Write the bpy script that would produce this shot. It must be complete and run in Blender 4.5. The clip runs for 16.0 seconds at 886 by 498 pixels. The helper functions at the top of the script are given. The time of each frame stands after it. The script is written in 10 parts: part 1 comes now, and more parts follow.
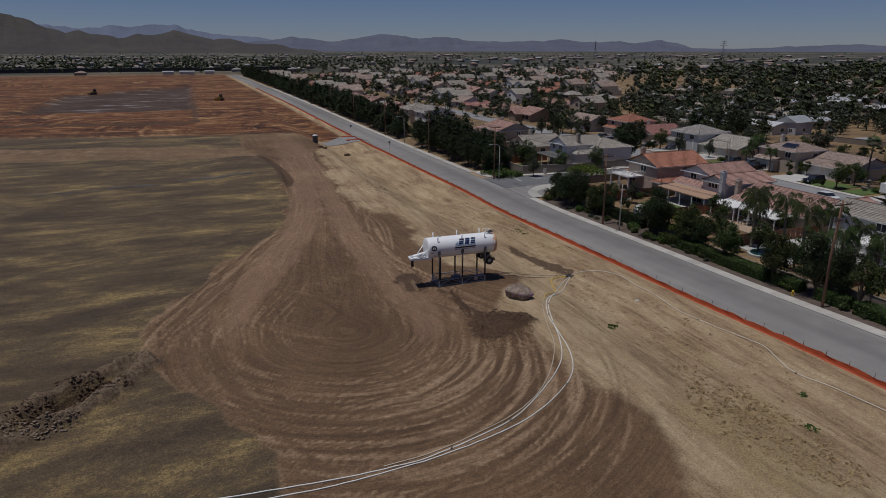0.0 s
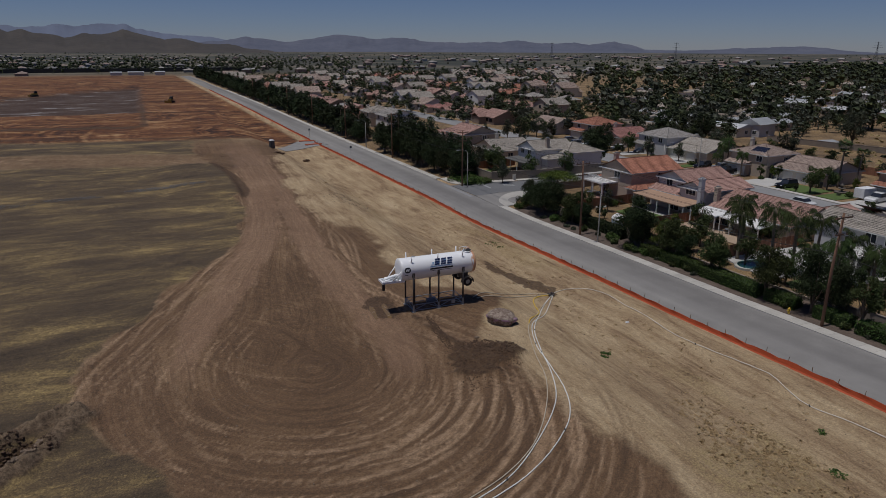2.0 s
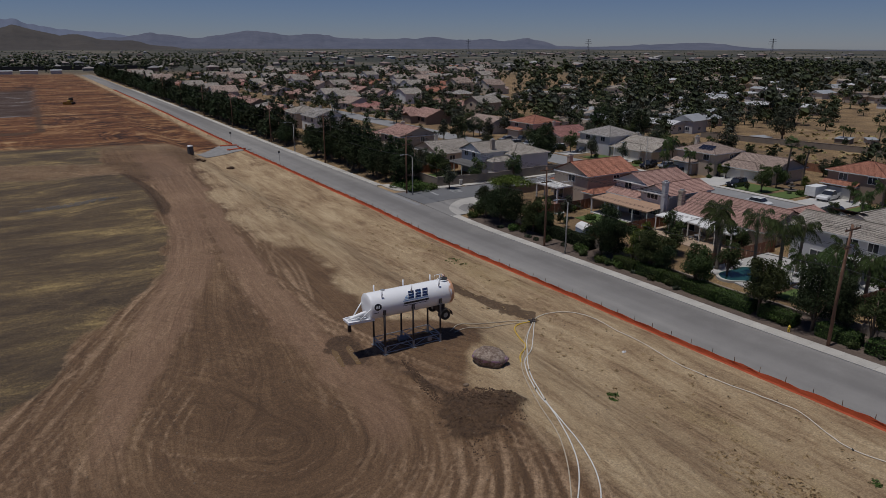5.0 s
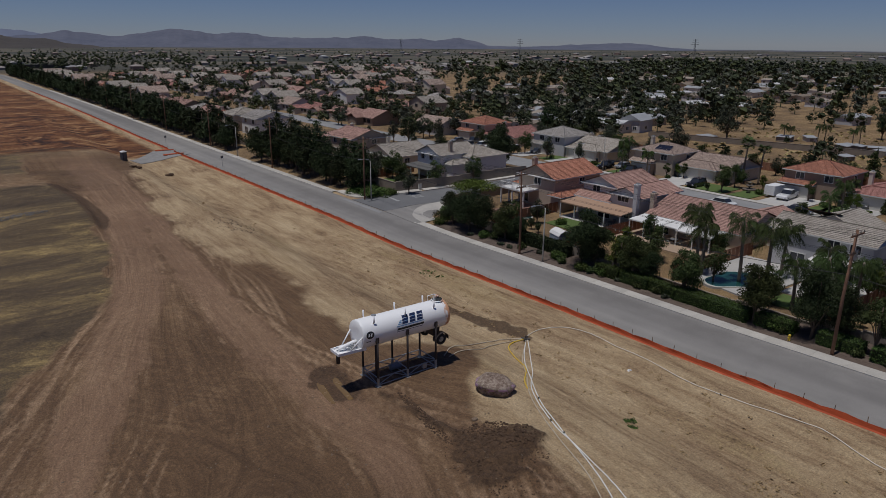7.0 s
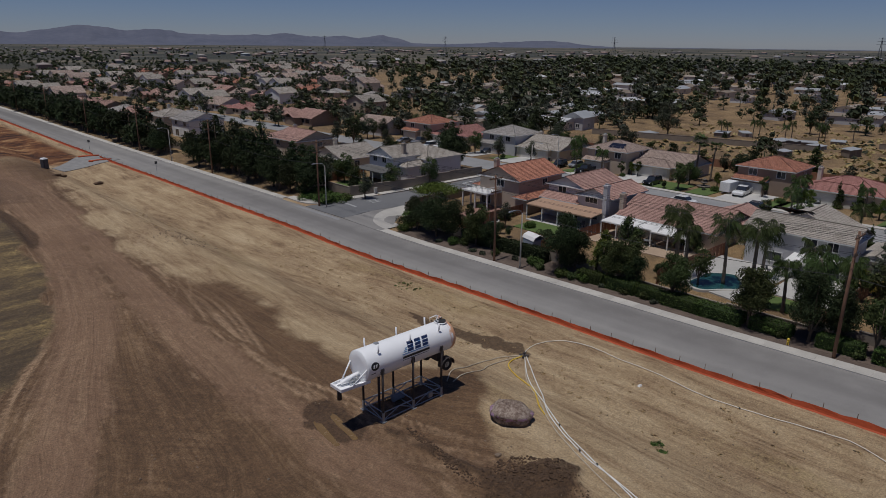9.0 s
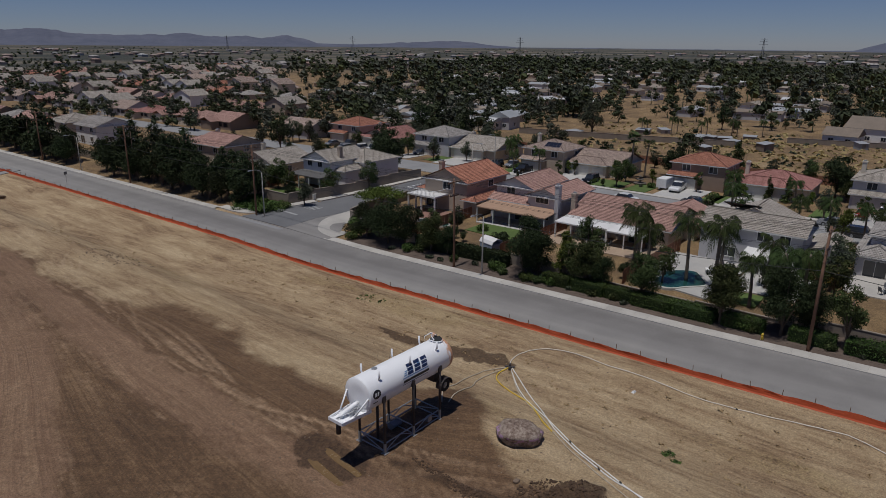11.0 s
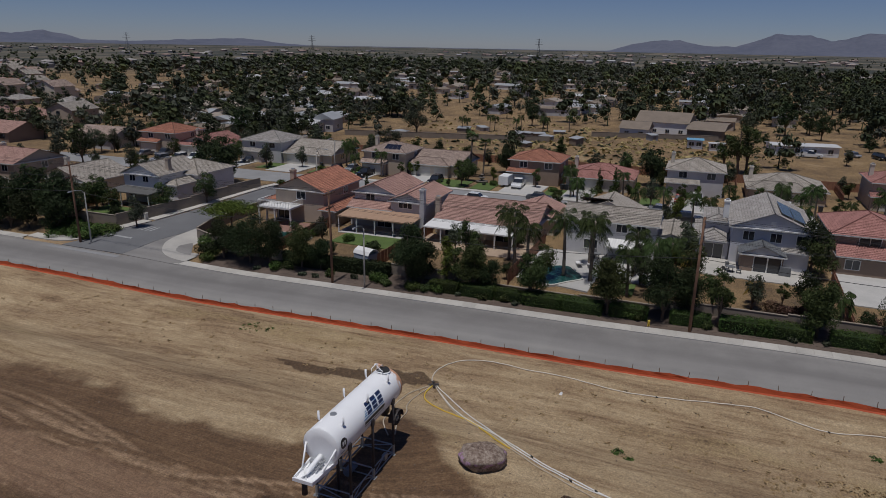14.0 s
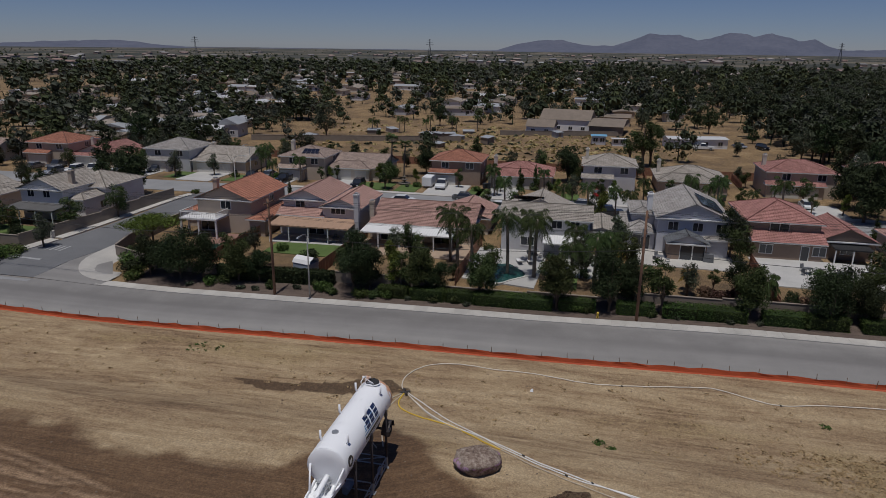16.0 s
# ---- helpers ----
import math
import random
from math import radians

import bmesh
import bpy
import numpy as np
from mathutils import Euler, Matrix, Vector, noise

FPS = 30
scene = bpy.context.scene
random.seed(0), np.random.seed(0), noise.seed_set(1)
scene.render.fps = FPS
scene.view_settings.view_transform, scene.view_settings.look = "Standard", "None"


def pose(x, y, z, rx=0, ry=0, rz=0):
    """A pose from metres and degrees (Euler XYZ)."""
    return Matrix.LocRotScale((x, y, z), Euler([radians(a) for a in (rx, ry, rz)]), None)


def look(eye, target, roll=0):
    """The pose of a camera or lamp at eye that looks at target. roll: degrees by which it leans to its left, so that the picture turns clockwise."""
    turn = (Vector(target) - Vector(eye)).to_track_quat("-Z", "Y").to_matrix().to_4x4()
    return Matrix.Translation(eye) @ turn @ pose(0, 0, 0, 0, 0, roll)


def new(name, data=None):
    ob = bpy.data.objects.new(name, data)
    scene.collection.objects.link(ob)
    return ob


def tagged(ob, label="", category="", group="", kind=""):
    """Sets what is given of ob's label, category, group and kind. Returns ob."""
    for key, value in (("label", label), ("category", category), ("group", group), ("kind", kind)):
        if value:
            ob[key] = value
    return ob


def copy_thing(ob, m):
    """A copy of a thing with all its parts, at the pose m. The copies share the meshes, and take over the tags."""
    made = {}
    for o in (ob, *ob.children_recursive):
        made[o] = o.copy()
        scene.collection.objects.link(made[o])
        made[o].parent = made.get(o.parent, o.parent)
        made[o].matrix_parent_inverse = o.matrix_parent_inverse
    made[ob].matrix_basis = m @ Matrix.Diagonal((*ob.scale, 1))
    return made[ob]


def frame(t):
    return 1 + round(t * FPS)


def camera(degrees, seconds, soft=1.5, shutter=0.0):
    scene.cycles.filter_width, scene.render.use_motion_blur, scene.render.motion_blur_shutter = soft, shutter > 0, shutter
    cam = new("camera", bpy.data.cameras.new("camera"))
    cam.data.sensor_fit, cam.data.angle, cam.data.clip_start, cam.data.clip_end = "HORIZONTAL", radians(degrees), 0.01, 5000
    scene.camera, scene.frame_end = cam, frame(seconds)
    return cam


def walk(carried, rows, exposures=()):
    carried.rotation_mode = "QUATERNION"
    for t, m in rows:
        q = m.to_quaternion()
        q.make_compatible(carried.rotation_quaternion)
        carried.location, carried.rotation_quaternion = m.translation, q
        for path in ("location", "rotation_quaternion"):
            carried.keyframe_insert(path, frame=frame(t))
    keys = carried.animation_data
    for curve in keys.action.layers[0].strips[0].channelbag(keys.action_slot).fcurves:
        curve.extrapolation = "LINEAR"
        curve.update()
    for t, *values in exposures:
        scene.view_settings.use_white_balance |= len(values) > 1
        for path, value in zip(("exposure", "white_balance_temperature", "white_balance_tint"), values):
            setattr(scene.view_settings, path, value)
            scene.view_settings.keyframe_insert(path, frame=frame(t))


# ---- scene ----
cam = camera(67.2, 16.0, soft=0.75)
EXPOSURE = [(0, -0.65), (4, -0.62), (9, -0.56), (16, -0.50)]
PATH = [
    (0, (-29.575, -66.677, 27.746), (-28.91, -64.883, 27.165), 0.0),
    (0.5, (-29.443, -64.983, 27.665), (-28.745, -63.2, 27.087), 0.3),
    (1, (-29.189, -63.2, 27.648), (-28.461, -61.429, 27.072), 0.4),
    (1.5, (-28.784, -61.303, 27.691), (-28.032, -59.542, 27.114), 0.3),
    (2, (-28.431, -59.374, 27.798), (-27.654, -57.624, 27.219), 0.2),
    (2.5, (-28.249, -57.476, 27.851), (-27.444, -55.739, 27.272), 0.2),
    (3, (-28.198, -55.56, 27.925), (-27.358, -53.841, 27.345), 0.2),
    (3.5, (-28.179, -53.688, 27.975), (-27.303, -51.987, 27.392), 0.2),
    (4, (-28.182, -51.75, 27.955), (-27.271, -50.068, 27.37), 0.2),
    (6.5, (-29.059, -42.252, 27.65), (-27.961, -40.688, 27.062), 0.3),
    (7, (-29.417, -40.342, 27.66), (-28.276, -38.808, 27.072), 0.4),
    (7.5, (-29.78, -38.399, 27.677), (-28.595, -36.899, 27.086), 0.4),
    (8, (-30.134, -36.506, 27.703), (-28.909, -35.041, 27.111), 0.4),
    (8.5, (-30.463, -34.604, 27.688), (-29.198, -33.173, 27.096), 0.5),
    (9, (-30.757, -32.686, 27.642), (-29.455, -31.289, 27.049), 0.5),
    (11.5, (-32.631, -24.319, 27.44), (-31.097, -23.18, 26.85), 0.6),
    (12, (-32.968, -22.616, 27.51), (-31.376, -21.559, 26.92), 0.7),
    (12.5, (-33.35, -20.959, 27.619), (-31.705, -19.986, 27.03), 0.7),
    (13, (-33.71, -19.342, 27.761), (-32.016, -18.457, 27.171), 0.9),
    (13.5, (-34.039, -17.765, 27.87), (-32.303, -16.967, 27.28), 1.0),
    (14, (-34.369, -16.225, 27.969), (-32.596, -15.512, 27.381), 1.0),
    (14.5, (-34.715, -14.734, 28.065), (-32.913, -14.095, 27.478), 1.0),
    (15, (-35.064, -13.282, 28.138), (-33.238, -12.716, 27.552), 0.9),
    (15.5, (-35.385, -11.905, 28.146), (-33.537, -11.411, 27.562), 1.0),
    (16, (-35.69, -10.693, 28.147), (-33.825, -10.267, 27.564), 0.7),
]
walk(cam, [(t, look(eye, target, roll)) for t, eye, target, roll in PATH], EXPOSURE)

# ---- light ----
SUN_ELEVATION, SUN_FROM = radians(77), Vector((-0.99, 0.1, 0))
world = bpy.data.worlds.new("sky")
scene.world = world
world.use_nodes = True
wn = world.node_tree.nodes
sky = wn.new("ShaderNodeTexSky")
sky.sky_type = "NISHITA"
sky.sun_disc = False
sky.sun_elevation = SUN_ELEVATION
sky.sun_rotation = math.atan2(SUN_FROM.x, SUN_FROM.y)
sky.air_density, sky.dust_density, sky.ozone_density = 0.75, 0.05, 5.0
wn["Background"].inputs["Strength"].default_value = 0.050
haze = wn.new("ShaderNodeMix")
haze.data_type, haze.blend_type = "RGBA", "MULTIPLY"
haze.inputs[0].default_value = 1.0
haze.inputs[7].default_value = (0.86, 0.88, 1.14, 1)
world.node_tree.links.new(sky.outputs["Color"], haze.inputs[6])
world.node_tree.links.new(haze.outputs[2], wn["Background"].inputs["Color"])
sun = new("sun", bpy.data.lights.new("sun", "SUN"))
sun.data.energy, sun.data.angle, sun.data.color = 3.55, radians(0.5), (0.99, 0.972, 0.962)
sun.matrix_world = look(SUN_FROM * math.cos(SUN_ELEVATION) + Vector((0, 0, math.sin(SUN_ELEVATION))), (0, 0, 0))


# ---- mesh tools ----
class Msh:
    """Gathers vertices and faces of one mesh."""

    def __init__(self):
        self.v, self.f, self.uv = [], [], {}

    def quad(self, *pts):
        n = len(self.v)
        self.v += [tuple(p) for p in pts]
        self.f.append(tuple(range(n, n + len(pts))))

    def box(self, x0, x1, y0, y1, z0, z1):
        self.hexa([(x0, y0, z0), (x1, y0, z0), (x1, y1, z0), (x0, y1, z0)], [(x0, y0, z1), (x1, y0, z1), (x1, y1, z1), (x0, y1, z1)])

    def hexa(self, low, high):
        n, k = len(self.v), len(low)
        self.v += [tuple(p) for p in low] + [tuple(p) for p in high]
        self.f.append(tuple(range(n + k - 1, n - 1, -1)))
        self.f.append(tuple(range(n + k, n + 2 * k)))
        for i in range(k):
            j = (i + 1) % k
            self.f.append((n + i, n + j, n + k + j, n + k + i))

    def tube(self, pts, radii, sides=8, caps=True):
        pts = [Vector(p) for p in pts]
        if not hasattr(radii, "__len__"):
            radii = [radii] * len(pts)
        n = len(self.v)
        ref = Vector((0, 0, 1))
        for i, p in enumerate(pts):
            d = (pts[min(i + 1, len(pts) - 1)] - pts[max(i - 1, 0)]).normalized()
            a = d.cross(ref if abs(d.dot(ref)) < 0.95 else Vector((1, 0, 0))).normalized()
            b = d.cross(a)
            for k in range(sides):
                w = 2 * math.pi * k / sides
                self.v.append(tuple(p + float(radii[i]) * (math.cos(w) * a + math.sin(w) * b)))
        for i in range(len(pts) - 1):
            for k in range(sides):
                q = (k + 1) % sides
                self.f.append((n + i * sides + k, n + i * sides + q, n + (i + 1) * sides + q, n + (i + 1) * sides + k))
        if caps:
            self.f.append(tuple(n + k for k in range(sides - 1, -1, -1)))
            self.f.append(tuple(n + (len(pts) - 1) * sides + k for k in range(sides)))

    def blob(self, c, r, rough=0.1, seed=0, rings=7, segs=12, flat=None):
        """A lumpy closed ball; flat: the height under which it is cut level."""
        n, c = len(self.v), Vector(c)
        for i in range(rings + 1):
            th = math.pi * i / rings
            for k in range(segs):
                ph = 2 * math.pi * k / segs
                d = Vector((math.sin(th) * math.cos(ph), math.sin(th) * math.sin(ph), math.cos(th)))
                s = 1 + rough * noise.noise(d * 1.6 + Vector((seed * 7.1, seed * 3.3, 0)))
                p = Vector((c.x + r[0] * d.x * s, c.y + r[1] * d.y * s, c.z + r[2] * d.z * s))
                if flat is not None:
                    p.z = max(p.z, flat)
                self.v.append(tuple(p))
        for i in range(rings):
            for k in range(segs):
                q = (k + 1) % segs
                self.f.append((n + i * segs + k, n + (i + 1) * segs + k, n + (i + 1) * segs + q, n + i * segs + q))

    def weld(self):
        """Joins points that fall together."""
        seen, to, v = {}, [], []
        for p in self.v:
            k = (round(p[0], 3), round(p[1], 3), round(p[2], 3))
            if k not in seen:
                seen[k] = len(v)
                v.append(p)
            to.append(seen[k])
        self.v, self.f = v, [tuple(to[i] for i in f) for f in self.f]

    def data(self, name, material, smooth=False):
        me = bpy.data.meshes.new(name)
        me.from_pydata(self.v, [], self.f)
        if material:
            me.materials.append(material)
        if smooth:
            me.polygons.foreach_set("use_smooth", [True] * len(me.polygons))
        return me


def part(name, m, material, parent=None, label="", smooth=False, kind=""):
    """Links a gathered mesh as one object under a thing or a part."""
    ob = new(name, m if isinstance(m, bpy.types.Mesh) else m.data(name, material, smooth))
    ob.parent = parent
    return tagged(ob, label, kind=kind)


def thing(name, at, label, category, group="", rz=0, kind=""):
    ob = new(name)
    ob.empty_display_size = 0.3
    ob.matrix_basis = pose(at[0], at[1], at[2], 0, 0, rz)
    return tagged(ob, label, category, group, kind)


# ---- materials ----
def nodes_of(name):
    m = bpy.data.materials.new(name)
    m.use_nodes = True
    nt = m.node_tree
    return m, nt, nt.nodes["Principled BSDF"]


def math_node(nt, op, a, b=None, c=None):
    n = nt.nodes.new("ShaderNodeMath")
    n.operation = op
    for i, v in enumerate((a, b, c)):
        if v is None:
            continue
        if isinstance(v, (int, float)):
            n.inputs[i].default_value = v
        else:
            nt.links.new(v, n.inputs[i])
    return n.outputs[0]


def noise_node(nt, vec, scale, detail=4, rough=0.6, distortion=0.0):
    n = nt.nodes.new("ShaderNodeTexNoise")
    n.inputs["Scale"].default_value, n.inputs["Detail"].default_value = scale, detail
    n.inputs["Roughness"].default_value, n.inputs["Distortion"].default_value = rough, distortion
    if vec is not None:
        nt.links.new(vec, n.inputs["Vector"])
    return n.outputs["Fac"]


def ramp(nt, fac, stops):
    n = nt.nodes.new("ShaderNodeValToRGB")
    el = n.color_ramp.elements
    while len(el) < len(stops):
        el.new(0.5)
    for e, (p, c) in zip(el, stops):
        e.position = p
        e.color = (*c, 1) if len(c) == 3 else c
    nt.links.new(fac, n.inputs[0])
    return n.outputs[0]


def mix(nt, fac, a, b, blend="MIX"):
    n = nt.nodes.new("ShaderNodeMix")
    n.data_type, n.blend_type = "RGBA", blend
    for k, v in (("Factor", fac), ("A", a), ("B", b)):
        s = [i for i in n.inputs if i.name == k and (i.type == "RGBA" if k != "Factor" else i.type == "VALUE")][0]
        if isinstance(v, (int, float)):
            s.default_value = v
        elif isinstance(v, tuple):
            s.default_value = (*v, 1) if len(v) == 3 else v
        else:
            nt.links.new(v, s)
    return [o for o in n.outputs if o.type == "RGBA"][0]


def bump(nt, bsdf, height, strength=0.3, distance=0.05):
    n = nt.nodes.new("ShaderNodeBump")
    n.inputs["Strength"].default_value, n.inputs["Distance"].default_value = strength, distance
    nt.links.new(height, n.inputs["Height"])
    nt.links.new(n.outputs[0], bsdf.inputs["Normal"])


def where(nt):
    return nt.nodes.new("ShaderNodeNewGeometry").outputs["Position"]


def surface(name, light, dark, coarse=0.5, fine=12.0, rough=0.85, metal=0.0, relief=0.25, vary=0.0):
    """A plain weathered surface: blotches and grain in world size; vary: how far objects differ in lightness."""
    m, nt, bsdf = nodes_of(name)
    pos = where(nt)
    big, small = noise_node(nt, pos, coarse, 5), noise_node(nt, pos, fine, 4, 0.7)
    fac = math_node(nt, "MULTIPLY_ADD", small, 0.45, math_node(nt, "MULTIPLY", big, 0.55))
    col = ramp(nt, fac, [(0.33, dark), (0.67, light)])
    if vary:
        rnd = nt.nodes.new("ShaderNodeObjectInfo").outputs["Random"]
        hsv = nt.nodes.new("ShaderNodeHueSaturation")
        nt.links.new(math_node(nt, "MULTIPLY_ADD", rnd, 2 * vary, 1 - vary), hsv.inputs["Value"])
        nt.links.new(math_node(nt, "MULTIPLY_ADD", rnd, 0.03 * vary, 0.5 - 0.015 * vary), hsv.inputs["Hue"])
        nt.links.new(col, hsv.inputs["Color"])
        col = hsv.outputs[0]
    nt.links.new(col, bsdf.inputs["Base Color"])
    bsdf.inputs["Roughness"].default_value, bsdf.inputs["Metallic"].default_value = rough, metal
    if relief:
        bump(nt, bsdf, small, relief, 0.03)
    return m


def leafy(name, light, dark, vary=0.25):
    m, nt, bsdf = nodes_of(name)
    geo = nt.nodes.new("ShaderNodeNewGeometry")
    rnd = nt.nodes.new("ShaderNodeObjectInfo").outputs["Random"]
    fac = math_node(nt, "MULTIPLY_ADD", noise_node(nt, geo.outputs["Position"], 0.6, 3), 0.5, math_node(nt, "MULTIPLY", geo.outputs["Random Per Island"], 0.5))
    col = ramp(nt, fac, [(0.2, dark), (0.8, light)])
    hsv = nt.nodes.new("ShaderNodeHueSaturation")
    nt.links.new(math_node(nt, "MULTIPLY_ADD", rnd, 2 * vary, 1 - vary), hsv.inputs["Value"])
    nt.links.new(math_node(nt, "MULTIPLY_ADD", rnd, 0.05, 0.475), hsv.inputs["Hue"])
    nt.links.new(col, hsv.inputs["Color"])
    nt.links.new(hsv.outputs[0], bsdf.inputs["Base Color"])
    bsdf.inputs["Roughness"].default_value = 0.7
    bsdf.inputs["Specular IOR Level"].default_value = 0.15
    return m


def roofing(name, light, dark, gap):
    """Concrete roof tile: each tile its own tone, rolls down the slope. UV in metres: u along the eave, v up the slope."""
    m, nt, bsdf = nodes_of(name)
    uv = nt.nodes.new("ShaderNodeUVMap")
    uv.uv_map = "tile"
    brick = nt.nodes.new("ShaderNodeTexBrick")
    brick.offset = 0.5
    for k, v in (("Scale", 1.0), ("Mortar Size", 0.018), ("Mortar Smooth", 0.3), ("Bias", 0.0), ("Brick Width", 0.33), ("Row Height", 0.36)):
        brick.inputs[k].default_value = v
    brick.inputs["Color1"].default_value, brick.inputs["Color2"].default_value, brick.inputs["Mortar"].default_value = (*light, 1), (*dark, 1), (*gap, 1)
    nt.links.new(uv.outputs[0], brick.inputs["Vector"])
    pos = where(nt)
    stain = ramp(nt, noise_node(nt, pos, 0.7, 5, 0.65), [(0.3, (0.72, 0.7, 0.68)), (0.7, (1.1, 1.1, 1.1))])
    col = mix(nt, 1.0, brick.outputs["Color"], stain, "MULTIPLY")
    hsv = nt.nodes.new("ShaderNodeHueSaturation")
    rnd = nt.nodes.new("ShaderNodeObjectInfo").outputs["Random"]
    nt.links.new(math_node(nt, "MULTIPLY_ADD", rnd, 0.2, 0.9), hsv.inputs["Value"])
    nt.links.new(col, hsv.inputs["Color"])
    nt.links.new(hsv.outputs[0], bsdf.inputs["Base Color"])
    bsdf.inputs["Roughness"].default_value = 0.8
    wave = nt.nodes.new("ShaderNodeTexWave")
    wave.inputs["Scale"].default_value = 0.95
    nt.links.new(uv.outputs[0], wave.inputs["Vector"])
    bump(nt, bsdf, math_node(nt, "ADD", wave.outputs["Fac"], math_node(nt, "MULTIPLY", brick.outputs["Fac"], -0.6)), 0.5, 0.04)
    return m


def glossy(name, colour, rough=0.3, metal=0.0, coat=0.0):
    m, nt, bsdf = nodes_of(name)
    big = noise_node(nt, where(nt), 3.0, 4)
    col = ramp(nt, big, [(0.3, tuple(0.85 * c for c in colour)), (0.7, colour)])
    nt.links.new(col, bsdf.inputs["Base Color"])
    nt.links.new(math_node(nt, "MULTIPLY_ADD", big, 0.2, rough - 0.1), bsdf.inputs["Roughness"])
    bsdf.inputs["Metallic"].default_value = metal
    bsdf.inputs["Coat Weight"].default_value = coat
    return m


INNER = surface("inner_street_asphalt", (0.30, 0.295, 0.29), (0.2, 0.2, 0.2), 0.15, 6, 0.9)
ASPHALT_DARK = surface("side_asphalt", (0.17, 0.17, 0.172), (0.11, 0.11, 0.113), 0.15, 6, 0.9)
CONCRETE = surface("concrete", (0.52, 0.49, 0.44), (0.36, 0.34, 0.31), 0.35, 9, 0.85, vary=0.08)
DRIVE = surface("drive_concrete", (0.50, 0.48, 0.45), (0.37, 0.36, 0.34), 0.3, 7, 0.85, vary=0.1)
BLOCK = surface("garden_wall_block", (0.30, 0.25, 0.20), (0.20, 0.165, 0.135), 0.6, 8, 0.9)
STUCCO = {
    "white": surface("stucco_white", (0.76, 0.75, 0.74), (0.66, 0.65, 0.64), 0.5, 20, 0.9),
    "grey": surface("stucco_grey", (0.54, 0.53, 0.54), (0.45, 0.44, 0.45), 0.5, 20, 0.9),
    "blue": surface("stucco_blue", (0.56, 0.56, 0.60), (0.48, 0.48, 0.52), 0.5, 20, 0.9),
    "tan": surface("stucco_tan", (0.48, 0.39, 0.31), (0.39, 0.32, 0.255), 0.5, 20, 0.9),
    "brown": surface("stucco_brown", (0.30, 0.22, 0.17), (0.23, 0.17, 0.13), 0.5, 20, 0.9),
    "cream": surface("stucco_cream", (0.64, 0.575, 0.485), (0.54, 0.48, 0.40), 0.5, 20, 0.9),
}
ROOF = {
    "orange": roofing("tile_orange", (0.46, 0.20, 0.125), (0.35, 0.145, 0.09), (0.16, 0.06, 0.04)),
    "pink": roofing("tile_pink", (0.45, 0.275, 0.225), (0.355, 0.21, 0.175), (0.17, 0.09, 0.07)),
    "red": roofing("tile_red", (0.42, 0.205, 0.175), (0.33, 0.155, 0.13), (0.16, 0.06, 0.05)),
    "tan": roofing("tile_tan", (0.43, 0.33, 0.275), (0.345, 0.26, 0.215), (0.17, 0.12, 0.1)),
    "beige": roofing("tile_beige", (0.42, 0.375, 0.325), (0.33, 0.295, 0.255), (0.16, 0.14, 0.115)),
    "grey": roofing("tile_grey", (0.40, 0.37, 0.34), (0.31, 0.285, 0.265), (0.15, 0.14, 0.13)),
    "slate": roofing("tile_slate", (0.16, 0.17, 0.18), (0.11, 0.115, 0.125), (0.05, 0.05, 0.055)),
    "dark": roofing("tile_dark", (0.2, 0.18, 0.165), (0.145, 0.13, 0.12), (0.07, 0.065, 0.06)),
}
WHITE = glossy("white_paint", (0.8, 0.8, 0.79), 0.45)
TRIM = surface("white_trim", (0.74, 0.73, 0.71), (0.64, 0.63, 0.61), 0.8, 15, 0.7, relief=0.05)
GARAGE = surface("garage_door_paint", (0.66, 0.63, 0.58), (0.57, 0.55, 0.5), 0.6, 15, 0.65, relief=0.05)
GLASS = glossy("window_glass", (0.03, 0.035, 0.045), 0.12, 0.0, 0.5)
WOOD_POLE = surface("pole_wood", (0.22, 0.12, 0.075), (0.13, 0.07, 0.045), 2.0, 25, 0.9)
FENCE_WOOD = surface("fence_wood", (0.30, 0.14, 0.085), (0.20, 0.09, 0.055), 1.0, 14, 0.9, vary=0.15)
STEEL_GREY = surface("galvanised_steel", (0.42, 0.43, 0.44), (0.32, 0.33, 0.34), 1.5, 20, 0.5, 0.6, 0.05)
BLACK = surface("black_rubber", (0.03, 0.03, 0.03), (0.015, 0.015, 0.016), 3, 30, 0.8)
BARK = surface("bark", (0.16, 0.115, 0.08), (0.08, 0.06, 0.045), 2, 18, 0.95, vary=0.2)
PALM_BARK = surface("palm_bark", (0.22, 0.18, 0.14), (0.12, 0.1, 0.08), 3, 14, 0.95)
LEAF = {
    "dark": leafy("leaf_dark", (0.041, 0.056, 0.021), (0.016, 0.023, 0.010)),
    "mid": leafy("leaf_mid", (0.07, 0.09, 0.028), (0.028, 0.04, 0.014)),
    "lime": leafy("leaf_lime", (0.125, 0.165, 0.03), (0.065, 0.09, 0.018)),
    "hedge": leafy("leaf_hedge", (0.085, 0.13, 0.03), (0.03, 0.05, 0.014)),
    "grey": leafy("leaf_greygreen", (0.085, 0.095, 0.058), (0.04, 0.047, 0.03)),
    "palm": leafy("leaf_palm", (0.062, 0.088, 0.026), (0.026, 0.04, 0.012)),
    "straw": leafy("dry_straw", (0.42, 0.32, 0.16), (0.26, 0.19, 0.09), 0.1),
    "yellow": leafy("leaf_yellow", (0.32, 0.24, 0.05), (0.18, 0.14, 0.03)),
    "rust": leafy("leaf_rust", (0.13, 0.07, 0.05), (0.06, 0.035, 0.027)),
}


